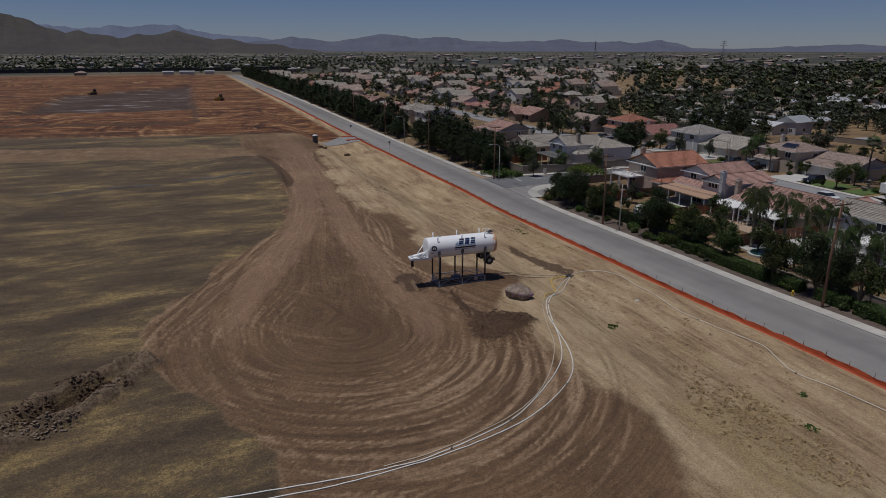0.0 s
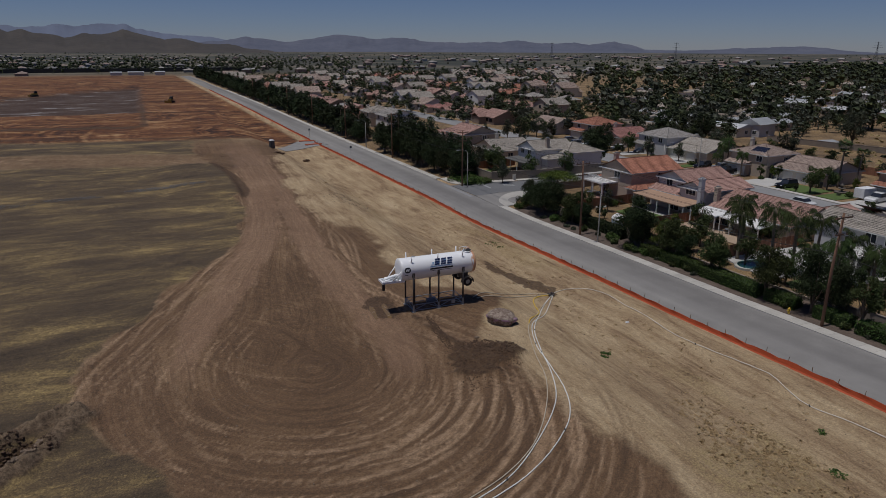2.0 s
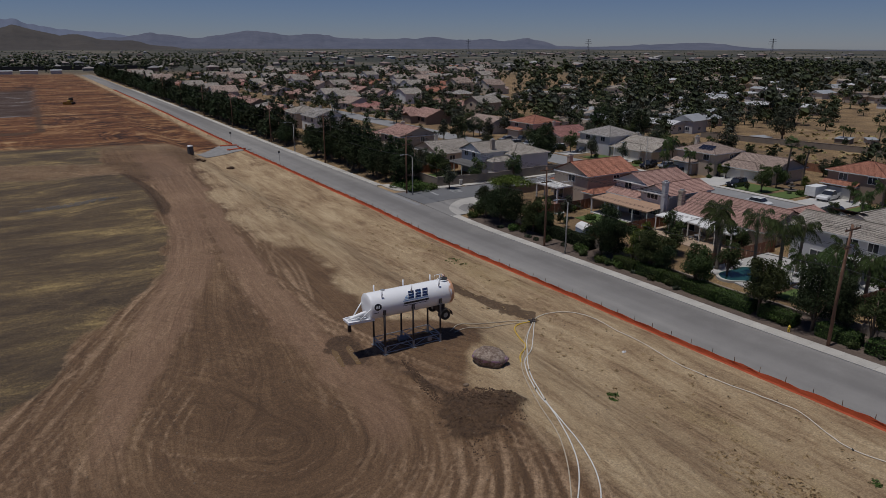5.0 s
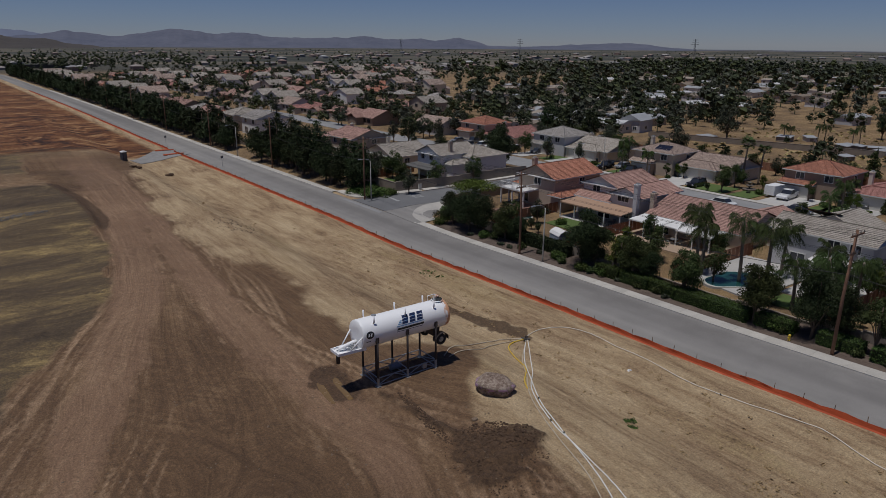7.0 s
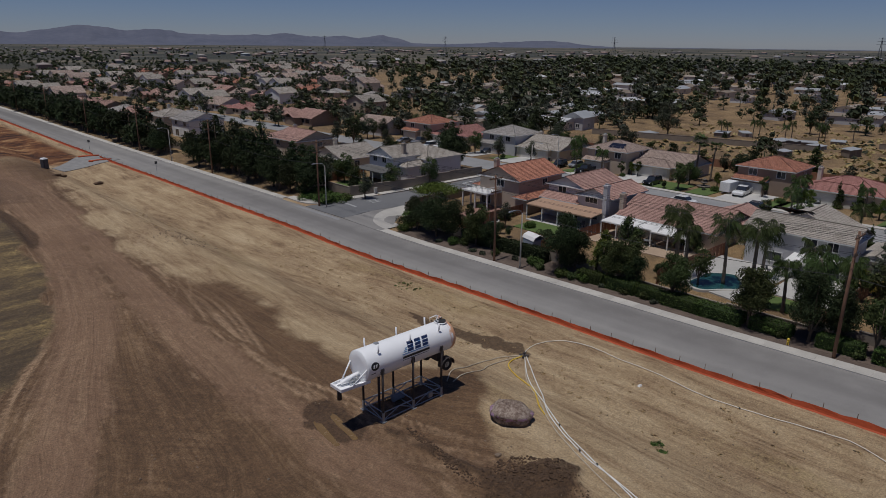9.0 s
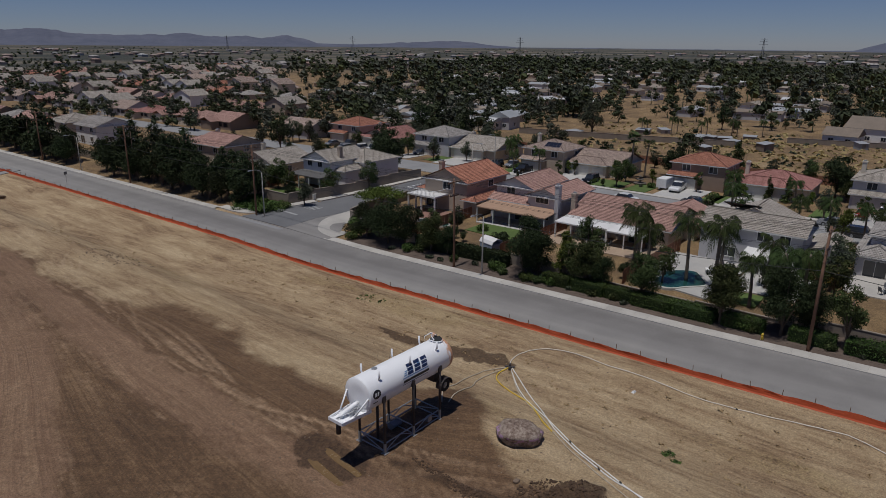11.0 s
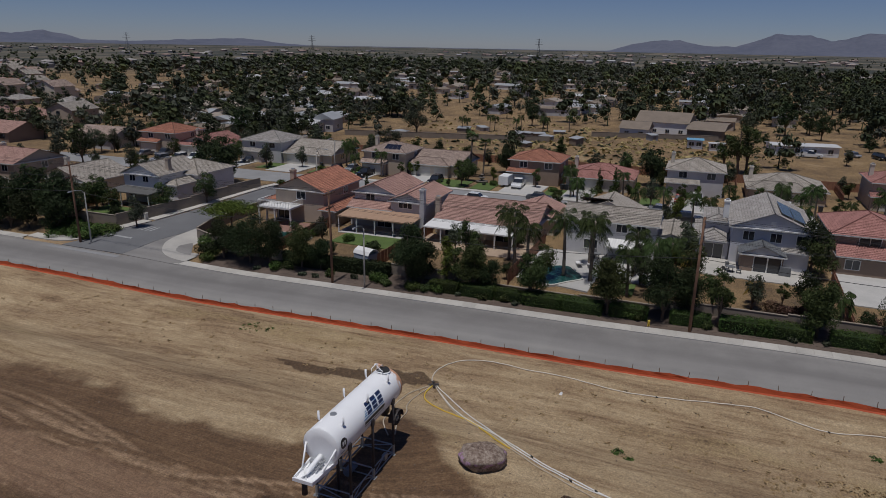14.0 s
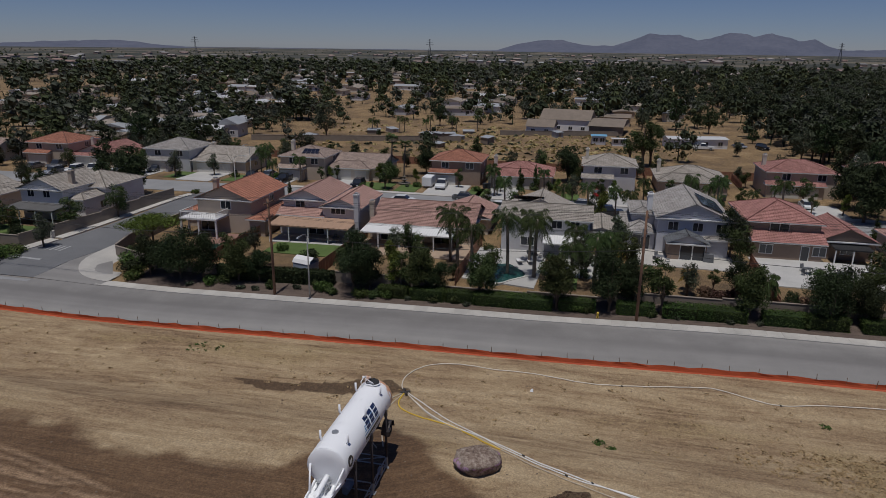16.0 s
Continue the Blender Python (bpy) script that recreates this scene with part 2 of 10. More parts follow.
def far_leafy(name, light, dark):
    """Crowns too far for single leaves: clumps of light and dark with deep relief."""
    m, nt, bsdf = nodes_of(name)
    pos = where(nt)
    geo = nt.nodes.new("ShaderNodeNewGeometry")
    big, fine = noise_node(nt, pos, 0.06, 3), noise_node(nt, pos, 1.3, 5, 0.75)
    fac = math_node(nt, "ADD", math_node(nt, "MULTIPLY", fine, 0.5), math_node(nt, "ADD", math_node(nt, "MULTIPLY", big, 0.3), math_node(nt, "MULTIPLY", geo.outputs["Random Per Island"], 0.2)))
    nt.links.new(ramp(nt, fac, [(0.36, dark), (0.64, light)]), bsdf.inputs["Base Color"])
    bsdf.inputs["Roughness"].default_value, bsdf.inputs["Specular IOR Level"].default_value = 0.8, 0.1
    bump(nt, bsdf, fine, 0.7, 0.3)
    return m


FAR_LEAF = {"dark": far_leafy("far_leaf_dark", (0.062, 0.074, 0.040), (0.026, 0.033, 0.019)), "mid": far_leafy("far_leaf_mid", (0.088, 0.102, 0.045), (0.036, 0.045, 0.022)), "grey": far_leafy("far_leaf_grey", (0.095, 0.102, 0.075), (0.045, 0.05, 0.038))}
LAWN = surface("lawn", (0.10, 0.15, 0.035), (0.06, 0.095, 0.024), 0.5, 10, 0.95, relief=0.5)


# ---- the lie of the land ----
def ease(v, a, b):
    """0 at a, 1 at b, smooth between; a may lie above b."""
    k = np.clip((np.asarray(v, float) - a) / (b - a), 0, 1)
    return k * k * (3 - 2 * k)


BEND = -0.0205  # the road's drift in x for each metre of y


def land(x, y):
    """Height of the ground without its small relief."""
    x, y = np.asarray(x, float), np.asarray(y, float)
    v = x - BEND * y
    fall = -0.85 * ease(y, -15, 60) * ease(y, 320, 130)
    swale = -0.45 * ease(v, 21, 15) * ease(v, 4, 9) * ease(y, 200, 100)
    pad = (1.2 + 0.005 * np.clip(y, -40, 90)) * ease(y, 330, 150)
    w = ease(v, 11.5, 2.5)
    plots = 0.35 * ease(v, 33.9, 38.5) * ease(v, 84, 72)
    dip = -0.5 * ease(v, 18.5, 23.5) * ease(v, 40.5, 38) * ease(y, -30, -3) * ease(y, 62, 36)
    return (fall + swale) * (1 - w) * ease(v, 78, 45) + pad * w + plots + dip


def at(x, y, z=0.0):
    return (x, y, float(land(x, y)) + z)


def road(v, u):
    return (v + BEND * u, u)


ROAD_NEAR, ROAD_FAR, WALK_BACK = 23.1, 32.1, 33.7   # edges across the road
SIDE_S, SIDE_N = 52.7, 73.8                          # the side street between these


def lattice(spans):
    out = []
    for a, b, step in spans:
        out += list(np.arange(a, b, step))
    return np.array(out + [spans[-1][1]])


TABLES = {}


def fractal(x, y, scale, seed, octaves=4):
    """Cheap smooth value noise on arrays, about -1 to 1."""
    if seed not in TABLES:
        TABLES[seed] = np.random.RandomState(seed).rand(256, 256) * 2 - 1
    table = TABLES[seed]
    total, amp, norm = 0, 1.0, 0
    for o in range(octaves):
        px, py = x * scale + 37.3 * o, y * scale + 11.9 * o
        ix, iy = np.floor(px).astype(int), np.floor(py).astype(int)
        fx, fy = px - ix, py - iy
        fx, fy = fx * fx * (3 - 2 * fx), fy * fy * (3 - 2 * fy)
        a, b = table[ix % 256, iy % 256], table[(ix + 1) % 256, iy % 256]
        c, d = table[ix % 256, (iy + 1) % 256], table[(ix + 1) % 256, (iy + 1) % 256]
        total = total + amp * ((a * (1 - fx) + b * fx) * (1 - fy) + (c * (1 - fx) + d * fx) * fy)
        norm += amp
        amp *= 0.5
        scale *= 2.03
    return total / norm * 1.6


LOOP = (-17.5, -7.0)   # the middle of the turning loop
# edges of the driven soil: metres up the field, then x of its west and its east side
WEST_EDGE = [(-60, -26), (-29, -26.6), (-25, -27.4), (-18.5, -30.4), (-13.5, -33.6), (-7, -36.4), (-2, -36.8), (2, -36), (6, -33.9), (10, -30.8), (14.5, -29.8), (20, -26.6), (28, -22), (36, -18.5), (44, -16.7), (54, -15.1), (71, -13.7), (85, -13.9), (98, -15.6), (112, -17)]
EAST_EDGE = [(-60, -14), (-42, -6), (-38, -1.4), (-34, 0.3), (-26, 0), (-20, -1.5), (-15, -1.0), (-11, -0.4), (-8.6, -1.2), (-5.8, -0.2), (-3.3, 1.2), (0, 4.2), (3.2, 5.6), (5.5, 3.8), (8.5, -1.2), (13, -2), (20.5, -1.5), (25, 1), (30, 1.5), (34, 0.3), (39, -3.7), (57, -5), (72, -3.4), (85, -2), (106, -0.5), (118, 2.5), (150, 7)]


def edge_at(y, pairs):
    return np.interp(y, [p[0] for p in pairs], [p[1] for p in pairs])


def middle(y):
    """The line between the down and the up lane of the haul road."""
    return np.interp(y, [-30, 0, 20, 37, 58, 90, 140], [-17.5, -17, -15, -11.5, -9.2, -7.0, -3])


def loop_flow(x, y):
    """Distance across the wheel tracks: rings round the turning loop, drawn together along the haul road."""
    dy = y - LOOP[1]
    mid = middle(y)
    half = np.where(x < mid, mid - edge_at(y, WEST_EDGE), np.minimum(edge_at(y, EAST_EDGE), -5.5 + 0.02 * y) - mid)
    ring = np.hypot(x - LOOP[0], dy * 0.88)
    side = np.abs(x - mid) * 17 / np.maximum(half, 2)
    k = ease(dy, -2, 12)
    return ring * (1 - k) + side * k


def track_mask(x, y):
    wob = fractal(x, y, 0.16, 3) * 1.1 + fractal(x, y, 0.7, 4) * 0.45
    return ease(x + wob, edge_at(y, WEST_EDGE) - 0.7, edge_at(y, WEST_EDGE) + 0.9) * ease(x + 1.4 * wob, edge_at(y, EAST_EDGE) + 1.6, edge_at(y, EAST_EDGE) - 1.4) * ease(y, 168, 125)


xs = lattice([(-4700, -1500, 400), (-1500, -400, 60), (-400, -110, 10), (-110, -48, 1.6), (-48, -39, 0.4), (-39, 6, 0.29), (6, 24, 0.5), (24, 40, 1.0), (40, 240, 5), (240, 1000, 20), (1000, 4700, 300)])
ys = lattice([(-4700, -400, 300), (-400, -70, 15), (-70, -40, 1.5), (-40, 42, 0.29), (42, 80, 0.6), (80, 125, 0.9), (125, 330, 2.4), (330, 700, 8), (700, 1500, 40), (1500, 4700, 300)])
gx, gy = np.meshgrid(xs, ys, indexing="ij")
gz = land(gx, gy)
gv = gx - BEND * gy
mask_track = track_mask(gx, gy)
flow = loop_flow(gx, gy)
west = ease(gv, 21.5, 20.0)


# ---- tyre marks: pairs of wheels driven along smooth lines ----
def glide(points, step=0.2):
    """A smooth line through points (x, y), in steps of about that length."""
    P = np.array(points, float)
    P = np.concatenate([P[:1] * 2 - P[1:2], P, P[-1:] * 2 - P[-2:-1]])
    out = []
    for p0, p1, p2, p3 in zip(P, P[1:], P[2:], P[3:]):
        t = np.linspace(0, 1, max(2, int(np.hypot(*(p2 - p1)) / step)), endpoint=False)[:, None]
        out.append(0.5 * (2 * p1 + (p2 - p0) * t + (2 * p0 - 5 * p1 + 4 * p2 - p3) * t * t + (3 * p1 - p0 - 3 * p2 + p3) * t ** 3))
    return np.concatenate(out)


pale, scuff = np.zeros_like(gx), np.zeros_like(gx)
wheels = []


def tread(line, into, width, strength, gauge=0.95):
    """Both wheels of one pass, pressed into the soil's marks; they fade in and out along the way."""
    d = np.gradient(line, axis=0)
    d /= np.maximum(np.hypot(d[:, 0], d[:, 1]), 1e-6)[:, None]
    side = np.stack([-d[:, 1], d[:, 0]], -1)
    fade = np.clip(0.7 + 0.8 * fractal(line[:, 0] + 90 * strength, line[:, 1], 0.09, 71, 3), 0, 1) * strength
    for g in (-gauge, gauge):
        p = line + side * g
        wheels.append(p)
        i, j = np.searchsorted(xs, p[:, 0]), np.searchsorted(ys, p[:, 1])
        for a in range(-3, 3):
            for b in range(-3, 3):
                ii, jj = np.clip(i + a, 0, len(xs) - 1), np.clip(j + b, 0, len(ys) - 1)
                r = np.hypot(xs[ii] - p[:, 0], ys[jj] - p[:, 1]) / width
                np.maximum.at(into, (ii, jj), np.exp(-r * r) * fade)


rng = np.random.RandomState(17)
for k in range(84):
    # one turn: down the west lane, round the loop, up past the spout and out along the east lane
    w = 5.8 + 15.5 * rng.rand() ** 0.9
    j = rng.normal(size=10) * 0.85
    cx, cy = LOOP[0] + 0.1 * (w - 10) + j[0], -3.5 - 0.85 * (w - 6) + 2 * j[1]
    left, right = min(w, 18), w * 0.9
    up = -8.6 + 0.1 * min(w - 12, 0) * 4 + 1.4 * j[2]
    way = [(-7.5 - 0.16 * (w - 6) + 2 * j[3], 96 + 5 * j[3]), (-9.8 - 0.16 * (w - 6) + j[3], 58), (-13.0 - 0.24 * (w - 6) + j[4], 37), (-16.5 - 0.55 * (w - 6) + j[5], 21), (-19 - 0.8 * min(w - 6, 13) + j[6], 8),
           (cx - left, 0.4 * cy - 1), (cx - 0.78 * left, cy - 0.55 * w), (cx, cy - 0.92 * w), (cx + 0.72 * right, cy - 0.6 * w), (cx + right, cy + 0.1 * w), (0.5 * (cx + right) + 0.5 * up, 0.35 * cy + 1), (up, 9), (-9.6 + 2 * j[7], 24), (-8.0 + 3 * j[8], 45), (-5.5 + 4 * j[9], 72), (-3.5 + 4 * j[9], 100)]
    part_ = glide(way)
    n = len(part_)
    if k % 3 == 1:
        part_ = part_[int(n * rng.uniform(0.3, 0.45)):int(n * rng.uniform(0.6, 0.75))]
    tread(part_, (pale, scuff, pale, scuff, pale)[k % 5], rng.uniform(0.13, 0.22), rng.uniform(0.6, 1.0))
for k in range(20):
    # passes straight through, and out along the haul track to the west
    j = rng.normal(size=6)
    if k % 2:
        way = [(-3 + 3 * j[0], 112), (-5 + 2 * j[1], 84), (-6.4 + 1.6 * j[2], 56), (-7.2 + 1.6 * j[3], 32), (-8.4 + 1.4 * j[4], 12), (-9.0 + 1.5 * j[5], -3), (-10 + 2 * j[0], -11), (-14 + 3 * j[1], -18)]
    else:
        way = [(-90, 136 + 4 * j[0]), (-50, 121 + 4 * j[1]), (-26, 112 + 4 * j[2]), (-14 + j[3], 100 + 4 * j[3]), (-10 + 1.5 * j[4], 78), (-10.5 + 1.5 * j[5], 55), (-15 + 1.5 * j[0], 36), (-22 + 2 * j[1], 18), (-30 + 2 * j[2], 2), (-31 + 2 * j[3], -14), (-24, -30)]
    tread(glide(way), (pale, scuff)[k % 4 == 0], rng.uniform(0.18, 0.3), rng.uniform(0.4, 0.9))
for k in range(16):
    # lighter passes over the verge, beside the road
    j = rng.normal(size=5)
    a = rng.uniform(-1, 15)
    tread(glide([(a + 2 + j[0], 116), (a - 1 + j[1], 70), (a + j[2], 36), (a + 3 + j[3], 8), (a + 4.5 + j[4], -18), (a + 4, -42)], 0.4), (pale, scuff)[k % 2], 0.22, rng.uniform(0.2, 0.5))
for k in range(10):
    # scuffs where vehicles cut the corner of the dry field
    j = rng.normal(size=4)
    tread(glide([(-29 + j[0], 15), (-34.5 + j[1], 4), (-36 + j[2], -6), (-32 + j[3], -15), (-27, -23 + j[0])]), pale, 0.2, rng.uniform(0.5, 1.0))
wheels = np.concatenate(wheels)
worn, bx, by = np.histogram2d(wheels[:, 0], wheels[:, 1], bins=[np.arange(-60, 30, 1.5), np.arange(-60, 150, 1.5)])
for _ in range(2):
    worn = sum(np.roll(worn, (a, b), (0, 1)) for a in (-1, 0, 1) for b in (-1, 0, 1)) / 9
qx, qy = np.clip((gx + 59.25) / 1.5, 0, worn.shape[0] - 1.01), np.clip((gy + 59.25) / 1.5, 0, worn.shape[1] - 1.01)
ix, iy = qx.astype(int), qy.astype(int)
fx, fy = qx - ix, qy - iy
worn = (worn[ix, iy] * (1 - fx) + worn[ix + 1, iy] * fx) * (1 - fy) + (worn[ix, iy + 1] * (1 - fx) + worn[ix + 1, iy + 1] * fx) * fy
worn = np.clip(worn / np.percentile(worn[mask_track > 0.9], 97), 0, 1) ** 1.3

# wheel ruts, clods and low lumps
rut = fractal(flow, np.arctan2(gy - LOOP[1], gx - LOOP[0]) * 2.0, 1.1, 5, 3)
near = ease(gy, 160, 90) * west
gz = gz + mask_track * near * (rut * 0.035 - 0.05 * pale + 0.05 * scuff)
gz = gz + near * (fractal(gx, gy, 0.35, 8, 4) * 0.05 + fractal(gx, gy, 1.6, 9, 2) * 0.025)


# the cut pit and its spoil
def hollow(cx, cy, rx, ry, turn, depth, rim):
    c, s = math.cos(turn), math.sin(turn)
    px, py = (gx - cx) * c + (gy - cy) * s, -(gx - cx) * s + (gy - cy) * c
    r = np.hypot(px / rx, py / ry) + 0.25 * fractal(gx, gy, 0.5, 12)
    return -depth * ease(r, 1.0, 0.35) + rim * np.exp(-((r - 1.45) / 0.4) ** 2) * (1 + 0.6 * fractal(gx, gy, 0.9, 13) + 0.35 * fractal(gx, gy, 2.2, 14))


pit = np.where((gx < -30) & (gy < 2), hollow(-40.8, -13.0, 1.5, 4.6, -0.75, 0.9, 0.75), 0)
gz = gz + pit
mask_pit = np.clip(np.abs(pit) * 2.2, 0, 1)
# spoil heap beside the tank, steepest towards the road, with a low windrow up to the stand
heap_r = np.hypot((gx + 3.1) / 3.7, (gy + 10.9) / 3.3) + 0.42 * fractal(gx, gy, 0.45, 21)
heap = ease(heap_r, 1.2, 0.6)
row_x = np.interp(gy, [-8, -5, 0.5], [-3.9, -4.5, -5.2])
windrow = np.exp(-((gx - row_x) / 0.55) ** 2) * ease(gy, 1.2, -0.2) * ease(gy, -9, -7) * (0.7 + 0.5 * fractal(gx, gy, 0.9, 23))
lump = 0.6 * fractal(gx, gy, 0.9, 22, 3) + 0.5 * fractal(gx, gy, 2.4, 24, 2)
gz = gz + heap * (0.30 + 0.35 * ease(gx - 0.4 * gy, 0.0, 4.0) + 0.30 * lump) + windrow * (0.22 + 0.15 * lump)
# bank where the haul road is cut into the dry field
cut = gx - edge_at(gy, WEST_EDGE)
bank = ease(gy, 60, 72) * ease(gy, 108, 99)
gz = gz + 1.0 * bank * ease(cut, 1.0, 0.1) * ease(cut, -18, -3)
# graded red ground far up the field: cut terrace and dark basin
red = ease(gy + fractal(gx, gy, 0.03, 31) * 4 + 0.25 * (gx + 18), 148, 153) * ease(gv, 20.5, 18.0) * ease(gy, 720, 660)
wob_ = 7 * fractal(gx, gy, 0.04, 32)
basin = ease(gx, -25, -32) * ease(gx + wob_, -106, -96) * ease(gy + wob_, 248, 258) * ease(gy + wob_, 400 + (gx + 94) * 1.1, 388 + (gx + 94) * 1.1)
gz = gz - 0.9 * basin
gz = gz + 0.7 * red * ease(gy, 182, 196) * ease(gx, -24, -30) * (1 - basin)
verts = np.stack([gx, gy, gz], -1).reshape(-1, 3)
ni, nj = gx.shape
idx = np.arange(ni * nj).reshape(ni, nj)
quads = np.stack([idx[:-1, :-1], idx[1:, :-1], idx[1:, 1:], idx[:-1, 1:]], -1).reshape(-1, 4)
me = bpy.data.meshes.new("ground")
me.from_pydata(verts.tolist(), [], quads.tolist())
me.polygons.foreach_set("use_smooth", [True] * len(me.polygons))
# yards, far plain and dry field, as masks of what covers the soil
wet_x = np.interp(gy, [3, 6, 9, 12, 16, 20], [14.3, 14.3, 13.6, 12.9, 12.4, 13.2])
wet_w = np.interp(gy, [3.4, 5, 8, 11, 13, 17, 19.6], [0.2, 1.0, 1.5, 0.9, 0.7, 0.75, 0.2])
wet = ease(np.abs(gx - wet_x) / wet_w + 0.35 * fractal(gx, gy, 0.7, 41), 1.15, 0.8) * ease(gy, 3, 4) * ease(gy, 20.5, 19)
damp = ease(np.hypot((gx + 1.2) / 6.2, (gy + 2.2) / 6.8) + 0.2 * fractal(gx, gy, 0.3, 42), 1.05, 0.7) * 0.24 * mask_track
damp = np.maximum(damp, 1.1 * ease(np.hypot((gx + 7.4) / 1.9, (gy - 3.6) / 3.4) + 0.3 * fractal(gx, gy, 0.6, 44), 1.05, 0.7))
patch = ease(np.hypot((gx + 0.6) / 2.8, (gy - 28) / 6.5) + 0.3 * fractal(gx, gy, 0.2, 43), 1.1, 0.6)
dark = np.clip(wet + 0.75 * damp + 0.18 * patch + heap + 0.8 * windrow + 0.9 * mask_pit, 0, 1) * west
grass = ease(gx - middle(gy), -1.0, -3.0) * ease(gy, 185, 150)
grass = grass * (1 - mask_track) ** 0.6
east = ease(gv, 33.0, 34.5)
far = ease(np.hypot(gx, gy), 520, 800) * (1 - red)
def driven(ys_, xs_, half):
    """A lane pressed smooth: its middle line and half width up the field."""
    return ease(np.abs(gx - np.interp(gy, ys_, xs_)) / np.interp(gy, ys_, half) + 0.25 * fractal(gx, gy, 0.35, 61), 1.25, 0.65)


down = driven([-9, 0, 8.7, 20, 37, 58, 81, 110], [-28.4, -27.3, -24.8, -20.0, -14.6, -11.2, -8, -6], [0.8, 1.6, 2.4, 3.0, 3.0, 3.1, 3.6, 4.5]) * ease(gy, -9, 2)
up_lane = driven([-14, -9, -3, 4.7, 16, 35, 57, 81], [-11.5, -9.6, -8.7, -9.2, -9.8, -8.8, -6.9, -4.6], [1.0, 1.8, 2.4, 2.4, 2.4, 2.0, 1.8, 1.8]) * ease(gy, -15, -8)
lane = np.clip(np.maximum(np.maximum(down, up_lane), 0.3 * worn), 0, 1) * mask_track * ease(gy, 150, 110)
core_w = np.interp(gy, [-11, -8, -2, 5, 14, 30, 40], [0.5, 3.6, 5.4, 5.2, 3.6, 1.6, 0.4])
core = ease(np.abs(gx - middle(gy)) / core_w + 0.35 * fractal(gx, gy, 0.3, 62), 1.3, 0.6) * ease(gy, 40, 20) * ease(gy, -11.5, -8) * mask_track
lane = lane * (1 - 0.8 * core)
dark = np.clip(dark + 0.38 * core, 0, 1)
pale, scuff = pale * (1 - 0.65 * np.clip(core + heap + damp, 0, 1)) * (1 - 0.45 * lane), scuff * (1 - 0.5 * core) * (1 - 0.7 * lane)
dry = ease(np.hypot((gx - 7.5) / 7.0, (gy + 35) / 9) + 0.5 * fractal(gx, gy, 0.25, 63), 1.0, 0.5) + 0.7 * ease(fractal(gx * 1.4, gy * 0.35, 0.16, 64), 0.35, 0.75) * (gx > 0)
dry = np.clip(dry, 0, 1) * west * (1 - mask_track)
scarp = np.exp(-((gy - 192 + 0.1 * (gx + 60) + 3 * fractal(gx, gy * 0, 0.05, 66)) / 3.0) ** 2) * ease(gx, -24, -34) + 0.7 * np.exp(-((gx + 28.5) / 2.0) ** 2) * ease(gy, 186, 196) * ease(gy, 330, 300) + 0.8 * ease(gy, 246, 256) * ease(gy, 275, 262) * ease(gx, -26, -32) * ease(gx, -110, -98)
# the bank term paints the shade on the cut bank's face as dark colour
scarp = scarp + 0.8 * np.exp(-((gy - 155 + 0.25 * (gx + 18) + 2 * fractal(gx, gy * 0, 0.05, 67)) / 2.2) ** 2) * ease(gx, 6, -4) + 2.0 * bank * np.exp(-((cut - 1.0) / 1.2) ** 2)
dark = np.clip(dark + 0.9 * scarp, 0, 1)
haul = ease(np.abs(gy - 111 + 0.34 * (gx + 22) - 3 * fractal(gx, gy * 0, 0.03, 65)), 13, 8) * ease(gx, -4, -15)
flow = flow * (1 - haul) + (gy * 1.0 + 0.34 * gx + 200) * haul
mask_track = np.maximum(mask_track, 0.7 * haul)
grass = grass * (1 - 0.75 * haul)
for name, four in (("cover", (mask_track * west, grass, red, dark)), ("lie", (flow * 0.01, basin, east, np.clip(0.5 + 0.5 * pale - 0.45 * scuff, 0, 1))), ("wear", (lane, dry, mask_pit * ease(pit, 0.05, 0.4), far))):
    att = me.color_attributes.new(name, "FLOAT_COLOR", "POINT")
    att.data.foreach_set("color", np.stack([np.broadcast_to(a, gx.shape) for a in four], -1).astype(np.float32).ravel())


